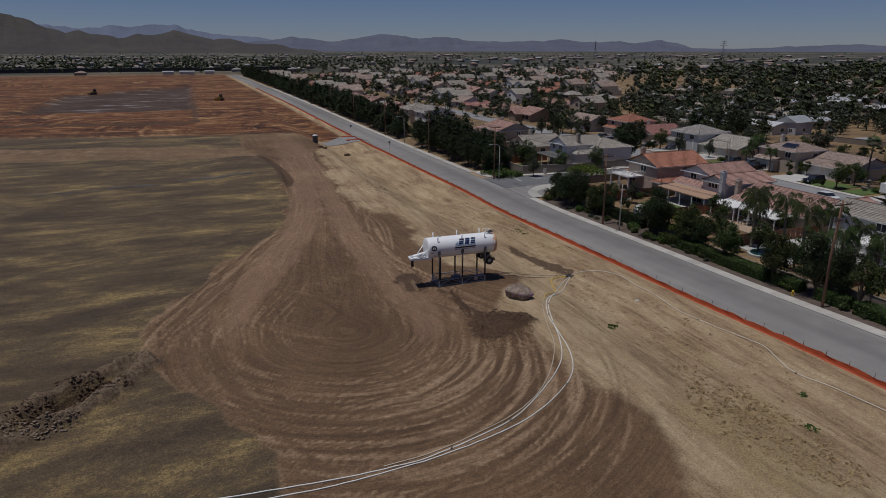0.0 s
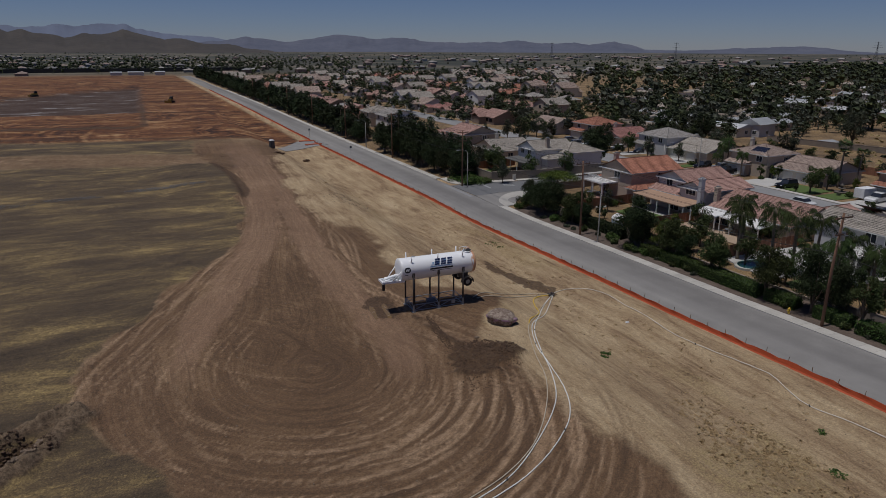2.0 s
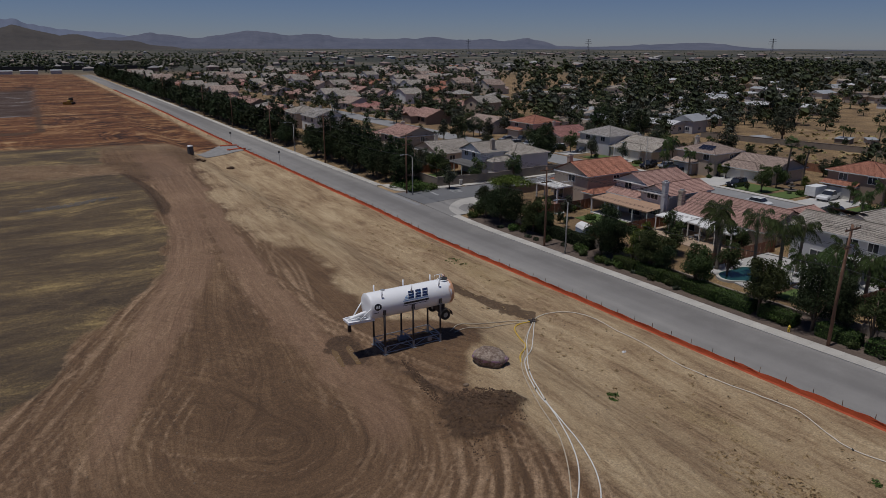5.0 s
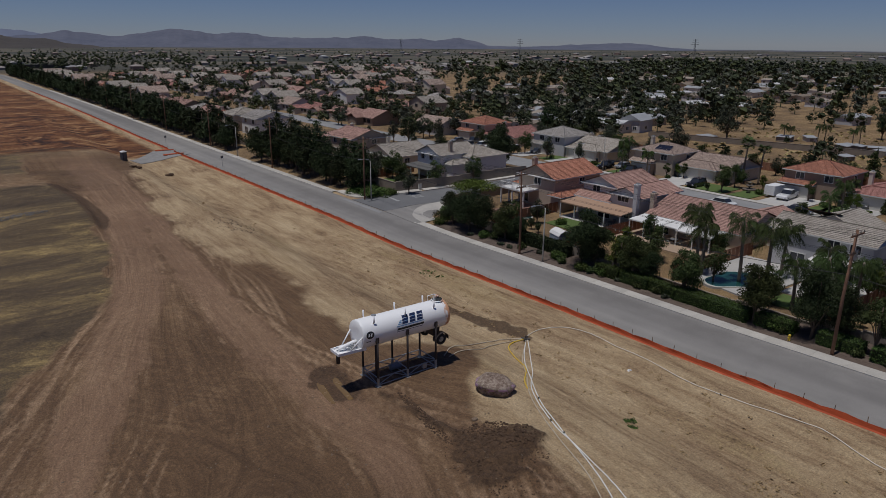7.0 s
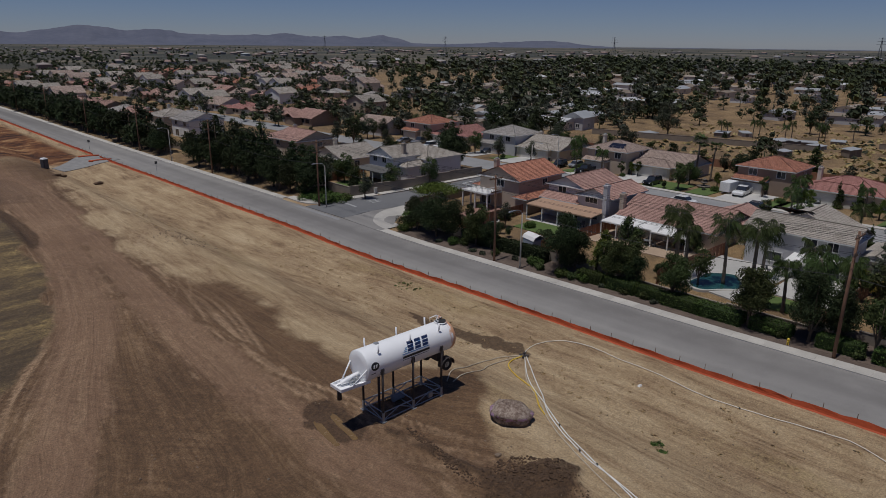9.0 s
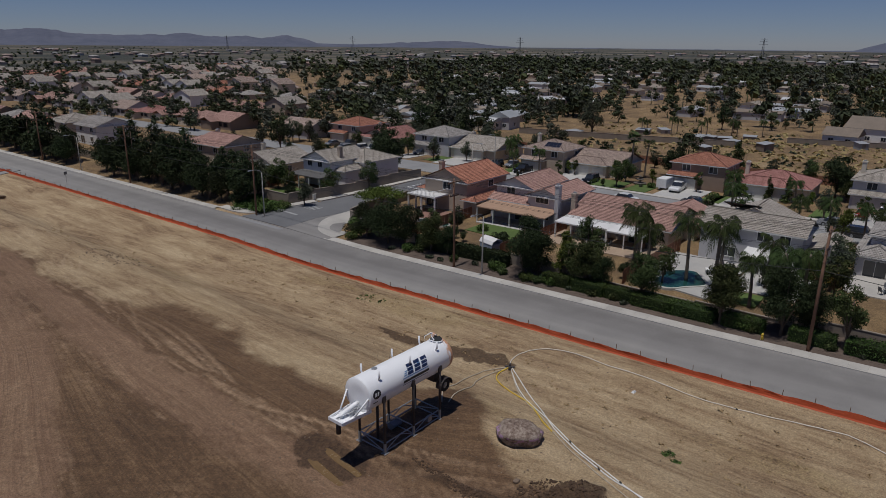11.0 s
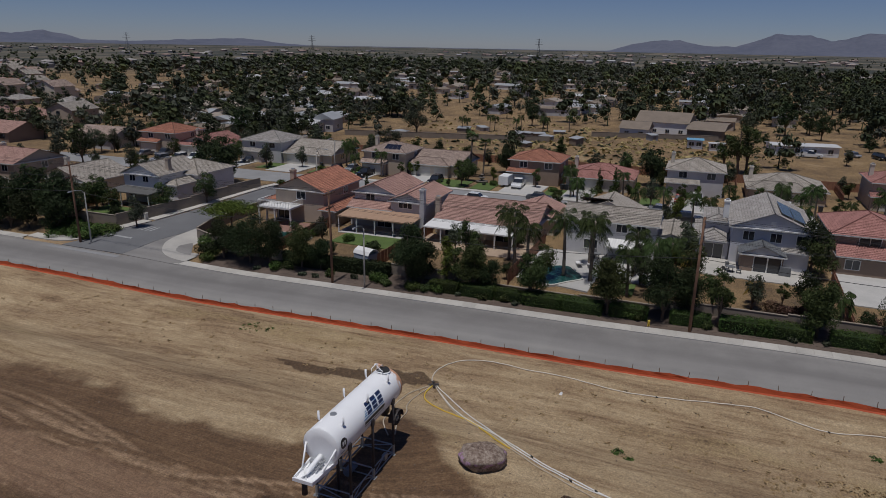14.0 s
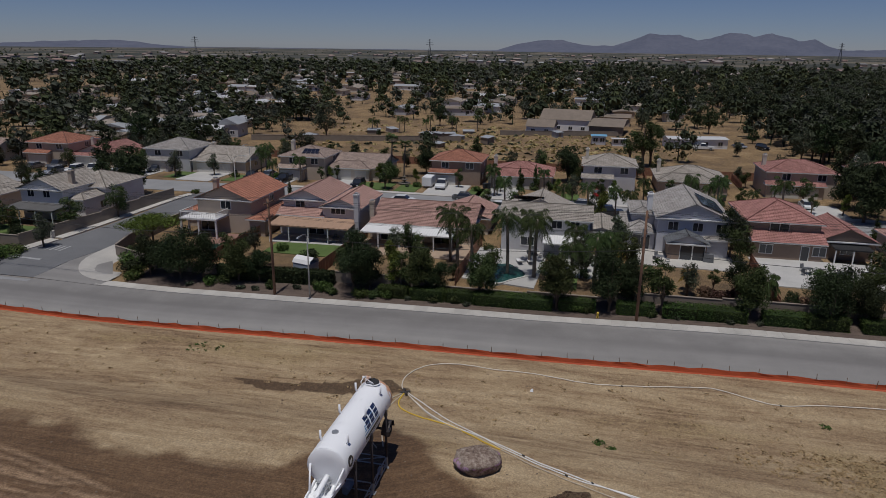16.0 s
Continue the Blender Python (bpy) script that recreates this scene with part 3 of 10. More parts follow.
def ground_material():
    m, nt, bsdf = nodes_of("bare_ground")
    pos = where(nt)
    cover = nt.nodes.new("ShaderNodeAttribute")
    cover.attribute_name = "cover"
    lie = nt.nodes.new("ShaderNodeAttribute")
    lie.attribute_name = "lie"
    cs, ls = nt.nodes.new("ShaderNodeSeparateColor"), nt.nodes.new("ShaderNodeSeparateColor")
    nt.links.new(cover.outputs["Color"], cs.inputs[0])
    nt.links.new(lie.outputs["Color"], ls.inputs[0])
    trk, gra, redm, drk = cs.outputs[0], cs.outputs[1], cs.outputs[2], cover.outputs["Alpha"]
    flo, bas, eas = ls.outputs[0], ls.outputs[1], ls.outputs[2]
    wear = nt.nodes.new("ShaderNodeAttribute")
    wear.attribute_name = "wear"
    ws = nt.nodes.new("ShaderNodeSeparateColor")
    nt.links.new(wear.outputs["Color"], ws.inputs[0])
    lane_, dry_, spoil_ = ws.outputs[0], ws.outputs[1], ws.outputs[2]
    def stretched(sx, sy):
        mp = nt.nodes.new("ShaderNodeMapping")
        mp.inputs["Scale"].default_value = (sx, sy, 1)
        nt.links.new(pos, mp.inputs[0])
        return mp.outputs[0]
    n1, n2, n3 = noise_node(nt, pos, 0.09, 6, 0.65), noise_node(nt, pos, 0.8, 6, 0.7), noise_node(nt, pos, 7.0, 4, 0.75)
    drift, combed = noise_node(nt, stretched(1.0, 0.16), 0.55, 6, 0.68, 0.6), noise_node(nt, stretched(1.0, 0.1), 3.0, 3, 0.65, 0.4)
    tufts = noise_node(nt, stretched(0.38, 1.0), 0.17, 7, 0.75, 0.35)
    clod = noise_node(nt, pos, 2.6, 5, 0.8)
    # stripes run with the wheel tracks
    comb = nt.nodes.new("ShaderNodeCombineXYZ")
    nt.links.new(math_node(nt, "MULTIPLY", flo, 100.0), comb.inputs[0])
    nt.links.new(math_node(nt, "MULTIPLY", n1, 2.2), comb.inputs[1])
    nt.links.new(math_node(nt, "MULTIPLY", n2, 0.35), comb.inputs[2])
    st1, st2, st3 = noise_node(nt, comb.outputs[0], 0.6, 3, 0.6), noise_node(nt, comb.outputs[0], 2.2, 3, 0.65), noise_node(nt, comb.outputs[0], 7.0, 2, 0.6)
    def arcs(cx, cy, scale, wander, cut):
        """Crossing tyre marks: noise drawn along circles round a far centre, present in broad patches."""
        off = nt.nodes.new("ShaderNodeVectorMath")
        off.operation = "SUBTRACT"
        nt.links.new(pos, off.inputs[0])
        off.inputs[1].default_value = (cx, cy, 0)
        ln = nt.nodes.new("ShaderNodeVectorMath")
        ln.operation = "LENGTH"
        nt.links.new(off.outputs[0], ln.inputs[0])
        cb = nt.nodes.new("ShaderNodeCombineXYZ")
        nt.links.new(math_node(nt, "MULTIPLY_ADD", n1, wander, ln.outputs["Value"]), cb.inputs[0])
        nt.links.new(math_node(nt, "MULTIPLY", n1, 1.5), cb.inputs[1])
        body = noise_node(nt, cb.outputs[0], scale, 3, 0.7)
        where_ = noise_node(nt, stretched(1.0, 0.7), 0.045 + 0.0004 * abs(cx), 3, 0.5)
        return math_node(nt, "MULTIPLY", math_node(nt, "SUBTRACT", body, 0.5), ramp(nt, where_, [(cut, (0, 0, 0)), (cut + 0.07, (1, 1, 1))]))
    cross = math_node(nt, "ADD", arcs(28, 46, 1.3, 3.0, 0.5), math_node(nt, "ADD", arcs(-62, 24, 1.5, 4.0, 0.52), arcs(-150, -120, 1.6, 3.0, 0.53)))
    stripe = math_node(nt, "MULTIPLY_ADD", st3, 0.25, math_node(nt, "MULTIPLY_ADD", st2, 0.43, math_node(nt, "MULTIPLY", st1, 0.32)))
    stripe = math_node(nt, "MULTIPLY_ADD", cross, 0.42, stripe)
    vf = math_node(nt, "ADD", math_node(nt, "MULTIPLY", drift, 0.45), math_node(nt, "ADD", math_node(nt, "MULTIPLY", n1, 0.2), math_node(nt, "ADD", math_node(nt, "MULTIPLY", combed, 0.15), math_node(nt, "MULTIPLY", clod, 0.2))))
    verge = ramp(nt, vf, [(0.38, (0.135, 0.084, 0.048)), (0.45, (0.29, 0.196, 0.118)), (0.52, (0.41, 0.302, 0.187)), (0.61, (0.54, 0.42, 0.28))])
    straw = ramp(nt, math_node(nt, "MULTIPLY_ADD", clod, 0.6, math_node(nt, "MULTIPLY", n3, 0.4)), [(0.34, (0.16, 0.115, 0.06)), (0.5, (0.32, 0.235, 0.115)), (0.68, (0.46, 0.36, 0.19))])
    verge = mix(nt, math_node(nt, "MULTIPLY", dry_, ramp(nt, clod, [(0.35, (0, 0, 0)), (0.6, (0.85, 0.85, 0.85))])), verge, straw)
    sf = math_node(nt, "ADD", math_node(nt, "MULTIPLY", stripe, 0.5), math_node(nt, "ADD", math_node(nt, "MULTIPLY", clod, 0.22), math_node(nt, "MULTIPLY", n1, 0.28)))
    soil = ramp(nt, sf, [(0.37, (0.066, 0.037, 0.019)), (0.44, (0.116, 0.066, 0.035)), (0.51, (0.166, 0.098, 0.053)), (0.60, (0.26, 0.163, 0.092))])
    packed = ramp(nt, sf, [(0.38, (0.175, 0.102, 0.062)), (0.5, (0.25, 0.152, 0.097)), (0.62, (0.335, 0.215, 0.142))])
    soil = mix(nt, math_node(nt, "MULTIPLY", lane_, 0.9), soil, packed)
    # single tyre marks: dust pressed pale, or soil turned up dark; broken along the way
    crumb = ramp(nt, math_node(nt, "MULTIPLY_ADD", st3, 0.4, math_node(nt, "MULTIPLY", clod, 0.6)), [(0.36, (0.3, 0.3, 0.3)), (0.52, (1, 1, 1))])
    print_ = math_node(nt, "MULTIPLY", ramp(nt, lie.outputs["Alpha"], [(0.56, (0, 0, 0)), (0.82, (1, 1, 1))]), crumb)
    turned = math_node(nt, "MULTIPLY", ramp(nt, lie.outputs["Alpha"], [(0.2, (1, 1, 1)), (0.44, (0, 0, 0))]), crumb)
    dust = ramp(nt, n2, [(0.35, (0.33, 0.215, 0.132)), (0.65, (0.47, 0.325, 0.215))])
    soil = mix(nt, math_node(nt, "MULTIPLY", print_, 0.95), soil, dust)
    soil = mix(nt, math_node(nt, "MULTIPLY", turned, 0.6), soil, (0.07, 0.040, 0.022))
    verge = mix(nt, math_node(nt, "MULTIPLY", print_, 0.6), verge, (0.52, 0.40, 0.27))
    verge = mix(nt, math_node(nt, "MULTIPLY", turned, 0.6), verge, (0.20, 0.13, 0.08))
    hay = ramp(nt, math_node(nt, "ADD", math_node(nt, "MULTIPLY", tufts, 0.68), math_node(nt, "ADD", math_node(nt, "MULTIPLY", clod, 0.2), math_node(nt, "MULTIPLY", n3, 0.12))),
               [(0.39, (0.055, 0.038, 0.024)), (0.47, (0.095, 0.066, 0.040)), (0.53, (0.145, 0.102, 0.055)), (0.57, (0.23, 0.163, 0.076)), (0.63, (0.40, 0.295, 0.135))])
    swirl = math_node(nt, "ADD", arcs(-46, 236, 0.42, 14.0, 0.47), math_node(nt, "ADD", arcs(30, 170, 0.5, 10.0, 0.5), arcs(-20, 520, 0.35, 8.0, 0.48)))
    redf = math_node(nt, "MULTIPLY_ADD", noise_node(nt, pos, 0.05, 6, 0.7, 1.2), 0.5, math_node(nt, "MULTIPLY_ADD", n2, 0.2, math_node(nt, "MULTIPLY", noise_node(nt, stretched(0.06, 1.0), 0.2, 4, 0.6), 0.3)))
    redc = ramp(nt, math_node(nt, "MULTIPLY_ADD", swirl, 0.75, redf), [(0.38, (0.036, 0.013, 0.005)), (0.45, (0.098, 0.035, 0.012)), (0.53, (0.175, 0.072, 0.026)), (0.60, (0.29, 0.15, 0.066)), (0.69, (0.40, 0.25, 0.13))])
    basc = ramp(nt, noise_node(nt, stretched(0.4, 1.0), 0.12, 6, 0.7), [(0.42, (0.05, 0.026, 0.017)), (0.55, (0.085, 0.055, 0.042)), (0.60, (0.13, 0.105, 0.10)), (0.65, (0.30, 0.29, 0.31))])
    yard = ramp(nt, math_node(nt, "MULTIPLY_ADD", n1, 0.6, math_node(nt, "MULTIPLY_ADD", n2, 0.25, math_node(nt, "MULTIPLY", n3, 0.15))), [(0.36, (0.085, 0.06, 0.038)), (0.47, (0.185, 0.122, 0.066)), (0.56, (0.275, 0.185, 0.096)), (0.66, (0.37, 0.285, 0.185))])
    # one dark tone for damp and dug soil and the bank's painted shade
    wet_or_shade = ramp(nt, clod, [(0.35, (0.042, 0.023, 0.013)), (0.68, (0.125, 0.073, 0.040))])
    fresh = ramp(nt, clod, [(0.34, (0.055, 0.036, 0.023)), (0.5, (0.165, 0.115, 0.076)), (0.7, (0.29, 0.215, 0.15))])
    jag = math_node(nt, "MULTIPLY_ADD", n2, 0.6, -0.3)
    def soft(mask, gain=3.0):
        return math_node(nt, "SMOOTH_MIN", math_node(nt, "MAXIMUM", math_node(nt, "MULTIPLY_ADD", math_node(nt, "SUBTRACT", math_node(nt, "ADD", mask, math_node(nt, "MULTIPLY", jag, 0.9)), 0.5), gain, 0.5), 0.0), 1.0, 0.1)
    col = mix(nt, soft(gra, 1.8), verge, hay)
    col = mix(nt, soft(trk, 1.5), col, soil)
    col = mix(nt, redm, col, redc)
    col = mix(nt, bas, col, basc)
    col = mix(nt, eas, col, yard)
    plain = ramp(nt, noise_node(nt, stretched(0.5, 1.0), 0.006, 5, 0.6), [(0.4, (0.034, 0.038, 0.03)), (0.5, (0.062, 0.06, 0.048)), (0.6, (0.15, 0.13, 0.098))])
    col = mix(nt, wear.outputs["Alpha"], col, plain)
    col = mix(nt, math_node(nt, "MULTIPLY", soft(drk), 0.85), col, wet_or_shade)
    col = mix(nt, spoil_, col, fresh)
    grain = ramp(nt, n3, [(0.3, (0.60, 0.582, 0.545)), (0.7, (1.38, 1.345, 1.23))])
    col = mix(nt, 1.0, col, grain, "MULTIPLY")
    stones = nt.nodes.new("ShaderNodeTexVoronoi")
    stones.inputs["Scale"].default_value = 1.7
    nt.links.new(pos, stones.inputs["Vector"])
    dots = ramp(nt, math_node(nt, "MULTIPLY_ADD", n2, 0.25, stones.outputs["Distance"]), [(0.17, (1, 1, 1)), (0.2, (0, 0, 0))])
    tone = ramp(nt, n3, [(0.42, (0.06, 0.045, 0.03)), (0.58, (0.42, 0.36, 0.27))])
    col = mix(nt, math_node(nt, "MULTIPLY", dots, 0.55), col, tone)
    nt.links.new(col, bsdf.inputs["Base Color"])
    bsdf.inputs["Roughness"].default_value = 0.95
    h = math_node(nt, "ADD", math_node(nt, "MULTIPLY", n3, 0.4), math_node(nt, "ADD", math_node(nt, "MULTIPLY", clod, 0.8), math_node(nt, "MULTIPLY", math_node(nt, "MULTIPLY", stripe, trk), 1.3)))
    bump(nt, bsdf, h, 1.0, 0.25)
    return m


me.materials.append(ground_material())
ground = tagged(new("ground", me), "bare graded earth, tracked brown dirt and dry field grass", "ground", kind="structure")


# ---- road, kerb, pavement ----
def strip(name, v0, v1, u0, u1, lift, thick, material, label, category, parent=None, step=6.0):
    """A slab along the road that follows the land."""
    m, n = Msh(), max(2, int((u1 - u0) / step) + 1)
    for i, u in enumerate(np.linspace(u0, u1, n)):
        z = float(land(*road((ROAD_NEAR + ROAD_FAR) / 2, u))) + lift
        for v, zz in ((v0, z - thick), (v0, z), (v1, z), (v1, z - thick)):
            m.v.append((*road(v, u), zz))
        if i:
            a, b = 4 * (i - 1), 4 * i
            for k in range(3):
                m.f.append((a + k, a + k + 1, b + k + 1, b + k))
    ob = new(name, m.data(name, material))
    ob.parent = parent
    return tagged(ob, label, category, kind="structure")


def asphalt_material():
    """Sun-bleached asphalt with darker wheel paths along the road."""
    m, nt, bsdf = nodes_of("bleached_asphalt")
    pos = where(nt)
    sep = nt.nodes.new("ShaderNodeSeparateXYZ")
    nt.links.new(pos, sep.inputs[0])
    across = math_node(nt, "MULTIPLY_ADD", sep.outputs[1], -BEND, sep.outputs[0])
    comb = nt.nodes.new("ShaderNodeCombineXYZ")
    nt.links.new(across, comb.inputs[0])
    nt.links.new(math_node(nt, "MULTIPLY", sep.outputs[1], 0.03), comb.inputs[1])
    lanes, blot, grain = noise_node(nt, comb.outputs[0], 0.34, 2, 0.5), noise_node(nt, pos, 0.25, 5), noise_node(nt, pos, 14, 3, 0.7)
    fac = math_node(nt, "ADD", math_node(nt, "MULTIPLY", lanes, 0.5), math_node(nt, "ADD", math_node(nt, "MULTIPLY", blot, 0.25), math_node(nt, "MULTIPLY", grain, 0.25)))
    off = math_node(nt, "ABSOLUTE", math_node(nt, "ADD", math_node(nt, "MULTIPLY_ADD", blot, 1.6, -0.8), math_node(nt, "SUBTRACT", across, 29.0)))
    fac = math_node(nt, "SUBTRACT", fac, ramp(nt, math_node(nt, "MULTIPLY", off, 0.3), [(0.1, (0.085, 0.085, 0.085)), (0.75, (0, 0, 0))]))
    nt.links.new(ramp(nt, fac, [(0.36, (0.165, 0.155, 0.146)), (0.5, (0.225, 0.213, 0.20)), (0.64, (0.285, 0.27, 0.25))]), bsdf.inputs["Base Color"])
    bsdf.inputs["Roughness"].default_value = 0.9
    bump(nt, bsdf, grain, 0.2, 0.02)
    return m


ASPHALT = asphalt_material()
strip("road", ROAD_NEAR, ROAD_FAR, -400, 660, 0.03, 0.3, ASPHALT, "sun-bleached grey asphalt road with no markings", "road")
strip("kerb", ROAD_FAR, ROAD_FAR + 0.16, -400, SIDE_S - 3.5, 0.15, 0.4, CONCRETE, "pale concrete kerb along the road", "kerb")
strip("kerb", ROAD_FAR, ROAD_FAR + 0.16, SIDE_N + 3.5, 640, 0.15, 0.4, CONCRETE, "pale concrete kerb along the road", "kerb")


def pavement(u0, u1, first):
    """Pale concrete pavement; the near bays are single panels."""
    root = new("pavement", strip("pavement_bed", ROAD_FAR + 0.17, WALK_BACK, u0, u1, 0.13, 0.3, CONCRETE, "", "").data)
    for o in [o for o in bpy.data.objects if o.name.startswith("pavement_bed")]:
        bpy.data.objects.remove(o)
    tagged(root, "pale concrete pavement in scored square panels", "pavement", kind="structure")
    bay = Msh()
    a, b, e = 0.76, (WALK_BACK - ROAD_FAR - 0.2) / 2, 0.02
    bay.hexa([(-b, -a, 0), (b, -a, 0), (b, a, 0), (-b, a, 0)], [(-b + e, -a + e, 0.03), (b - e, -a + e, 0.03), (b - e, a - e, 0.03), (-b + e, a - e, 0.03)])
    data = bay.data("panel", CONCRETE)
    u = u0 + 0.8
    while u < min(u1, first) - 0.8:
        ob = new("panel", data)
        x, y = road((ROAD_FAR + WALK_BACK) / 2 + 0.09, u)
        zc = (ROAD_NEAR + ROAD_FAR) / 2
        z0, z1 = float(land(*road(zc, u - 0.5))), float(land(*road(zc, u + 0.5)))
        ob.matrix_basis = pose(x, y, (z0 + z1) / 2 + 0.125, math.degrees(math.atan(z1 - z0)), 0, -math.degrees(math.atan(BEND)))
        ob.parent = root
        u += 1.56


pavement(-62, SIDE_S - 4.2, 60)
pavement(SIDE_N + 4.2, 420, 170)
strip("pavement", ROAD_FAR + 0.17, WALK_BACK, -400, -62.05, 0.15, 0.3, CONCRETE, "pale concrete pavement beside the road", "pavement")


def flat_patch(name, pts, lift, material, label, category, kind="structure", thick=0.25, sub=3.0):
    """A slab with the given outline (convex, counter-clockwise) that follows the land."""
    m = Msh()
    bm = bmesh.new()
    vs = [bm.verts.new((x, y, 0)) for x, y in pts]
    bm.faces.new(vs)
    span = max(max(p[0] for p in pts) - min(p[0] for p in pts), max(p[1] for p in pts) - min(p[1] for p in pts))
    cuts = int(span / sub)
    for k in range(1, cuts):
        for ax in (0, 1):
            lo, hi = min(p[ax] for p in pts), max(p[ax] for p in pts)
            co, no = [0, 0, 0], [0, 0, 0]
            co[ax], no[ax] = lo + (hi - lo) * k / cuts, 1
            bmesh.ops.bisect_plane(bm, geom=bm.verts[:] + bm.edges[:] + bm.faces[:], plane_co=co, plane_no=no)
    ext = bmesh.ops.extrude_face_region(bm, geom=bm.faces[:])
    top = {v for v in ext["geom"] if isinstance(v, bmesh.types.BMVert)}
    for v in bm.verts:
        v.co.z = float(land(v.co.x, v.co.y)) + (lift + 0.06 if v in top else lift - thick)
    bmesh.ops.recalc_face_normals(bm, faces=bm.faces)
    me = bpy.data.meshes.new(name)
    bm.to_mesh(me)
    bm.free()
    me.materials.append(material)
    return tagged(new(name, me), label, category, kind=kind)


def curved_walk(outer, inner, label="broad pale concrete pavement rounding the corner"):
    """A pavement slab between a kerb line and a back line, both smooth."""
    o, i = glide(outer, 0.8), glide(inner, 0.8)
    n = 26
    m = Msh()
    def along(line, f):
        k = f * (len(line) - 1)
        a = min(int(k), len(line) - 2)
        return line[a] + (line[a + 1] - line[a]) * (k - a)
    for k in range(n + 1):
        p, q = along(o, k / n), along(i, k / n)
        z = float(land(*p))
        for (x, y), zz in ((p, z - 0.2), (p, z + 0.17), (q, z + 0.2), (q, z - 0.2)):
            m.v.append((float(x), float(y), zz))
        if k:
            a, b = 4 * (k - 1), 4 * k
            for r in range(3):
                m.f.append((a + r, a + r + 1, b + r + 1, b + r))
    return tagged(new("pavement", m.data("pavement", CONCRETE)), label, "pavement", kind="structure")


# side street into the estate and the inner street behind the first houses
SIDE = [(31.0, 58.4), (35.2, 58.3), (42, 57.4), (60, 56.6), (79, 55.4), (79, 63.6), (60, 64.8), (42, 67.0), (30.7, 69.6)]
flat_patch("side_road", SIDE, 0.045, ASPHALT_DARK, "darker patched asphalt side street", "road")
flat_patch("side_road", [(78.5, -160), (88.5, -160), (88.0, 62), (78.5, 62)], 0.05, INNER, "grey asphalt residential street", "road", sub=8)
flat_patch("side_road", [(78.5, 62), (88, 62), (84, 240), (75, 240)], 0.05, INNER, "grey asphalt residential street", "road", sub=8)
strip("gutter", ROAD_FAR - 1.3, ROAD_FAR - 0.5, 58.0, 71.0, 0.045, 0.3, INNER, "concrete valley gutter across the side street", "gutter")
MARK = surface("worn_road_paint", (0.40, 0.40, 0.39), (0.24, 0.24, 0.24), 1.5, 12, 0.8, relief=0.0)
flat_patch("road_marking", [(36.2, 62.2), (36.7, 62.2), (36.9, 66.6), (36.4, 66.6)], 0.06, MARK, "worn white stop line on the side street", "road marking", thick=0.1)
for k_ in range(4):
    flat_patch("road_marking", [(40.4, 62.6 + 0.8 * k_), (42.6, 62.6 + 0.8 * k_), (42.6, 62.9 + 0.8 * k_), (40.4, 62.9 + 0.8 * k_)], 0.06, MARK, "worn white painted bar on asphalt", "road marking", thick=0.1)
flat_patch("side_road", [(31.0, 48.4), (33.2, 48.4), (37.5, 51.6), (43, 56.4), (43, 57.6), (31.0, 58.6)], 0.02, ASPHALT, "pale asphalt sweeping round the corner", "road")
curved_walk([(32.25, 48.4), (32.6, 51.0), (33.6, 53.4), (35.6, 55.4), (38.6, 56.7), (43, 57.2), (49, 57.2)], [(34.4, 48.4), (36.6, 49.2), (38.6, 50.6), (40.2, 52.2), (41.8, 53.8), (44.4, 55.0), (49, 55.5)])
curved_walk([(31.7, 78), (31.6, 74), (32.2, 70.9), (34.4, 68.9), (38, 67.8), (46, 66.8)], [(33.4, 78), (33.6, 75), (34.8, 72.0), (37, 70.2), (40.2, 69.3), (46, 68.6)])
flat_patch("pavement", [(48.8, 55.6), (76, 54.0), (76, 55.5), (48.8, 57.2)], 0.14, CONCRETE, "concrete pavement beside the side street", "pavement")
flat_patch("pavement", [(45.8, 66.8), (76, 63.8), (76, 65.3), (45.8, 68.6)], 0.14, CONCRETE, "concrete pavement beside the side street", "pavement")
flat_patch("pavement", [(76.9, -160), (78.3, -160), (78.3, 47), (76.9, 47)], 0.14, CONCRETE, "concrete pavement along the inner street", "pavement", sub=8)
flat_patch("pavement", [(88.7, -160), (90.2, -160), (89.7, 62), (88.2, 62)], 0.14, CONCRETE, "concrete pavement along the inner street", "pavement", sub=8)


def block_wall(pts, height=1.8):
    """A garden wall of concrete blocks with a cap."""
    root = thing("garden_wall", at(*pts[0]), "tan concrete block garden wall with a flat cap", "wall", kind="structure")
    x0, y0, z0 = root.matrix_basis.translation
    wall, cap = Msh(), Msh()
    for (ax, ay), (bx, by) in zip(pts, pts[1:]):
        n = max(1, int(math.hypot(bx - ax, by - ay) / 4))
        for i in range(n):
            p, q = (ax + (bx - ax) * i / n, ay + (by - ay) * i / n), (ax + (bx - ax) * (i + 1) / n, ay + (by - ay) * (i + 1) / n)
            d = Vector((q[0] - p[0], q[1] - p[1], 0)).normalized()
            o = Vector((-d.y, d.x, 0))
            for m, w, a, b in ((wall, 0.1, -0.3, height - 0.08), (cap, 0.14, height - 0.08, height)):
                zp, zq = float(land(*p)), float(land(*q))
                zp = zq = round((zp + zq) / 2 / 0.2) * 0.2
                c = [Vector((p[0], p[1], 0)) - o * w, Vector((q[0], q[1], 0)) - o * w, Vector((q[0], q[1], 0)) + o * w, Vector((p[0], p[1], 0)) + o * w]
                m.hexa([(v.x - x0, v.y - y0, zp + a - z0) for v in c], [(v.x - x0, v.y - y0, zp + b - z0) for v in c])
    part("wall_blocks", wall, BLOCK, root)
    part("wall_cap", cap, BLOCK, root)
    return root


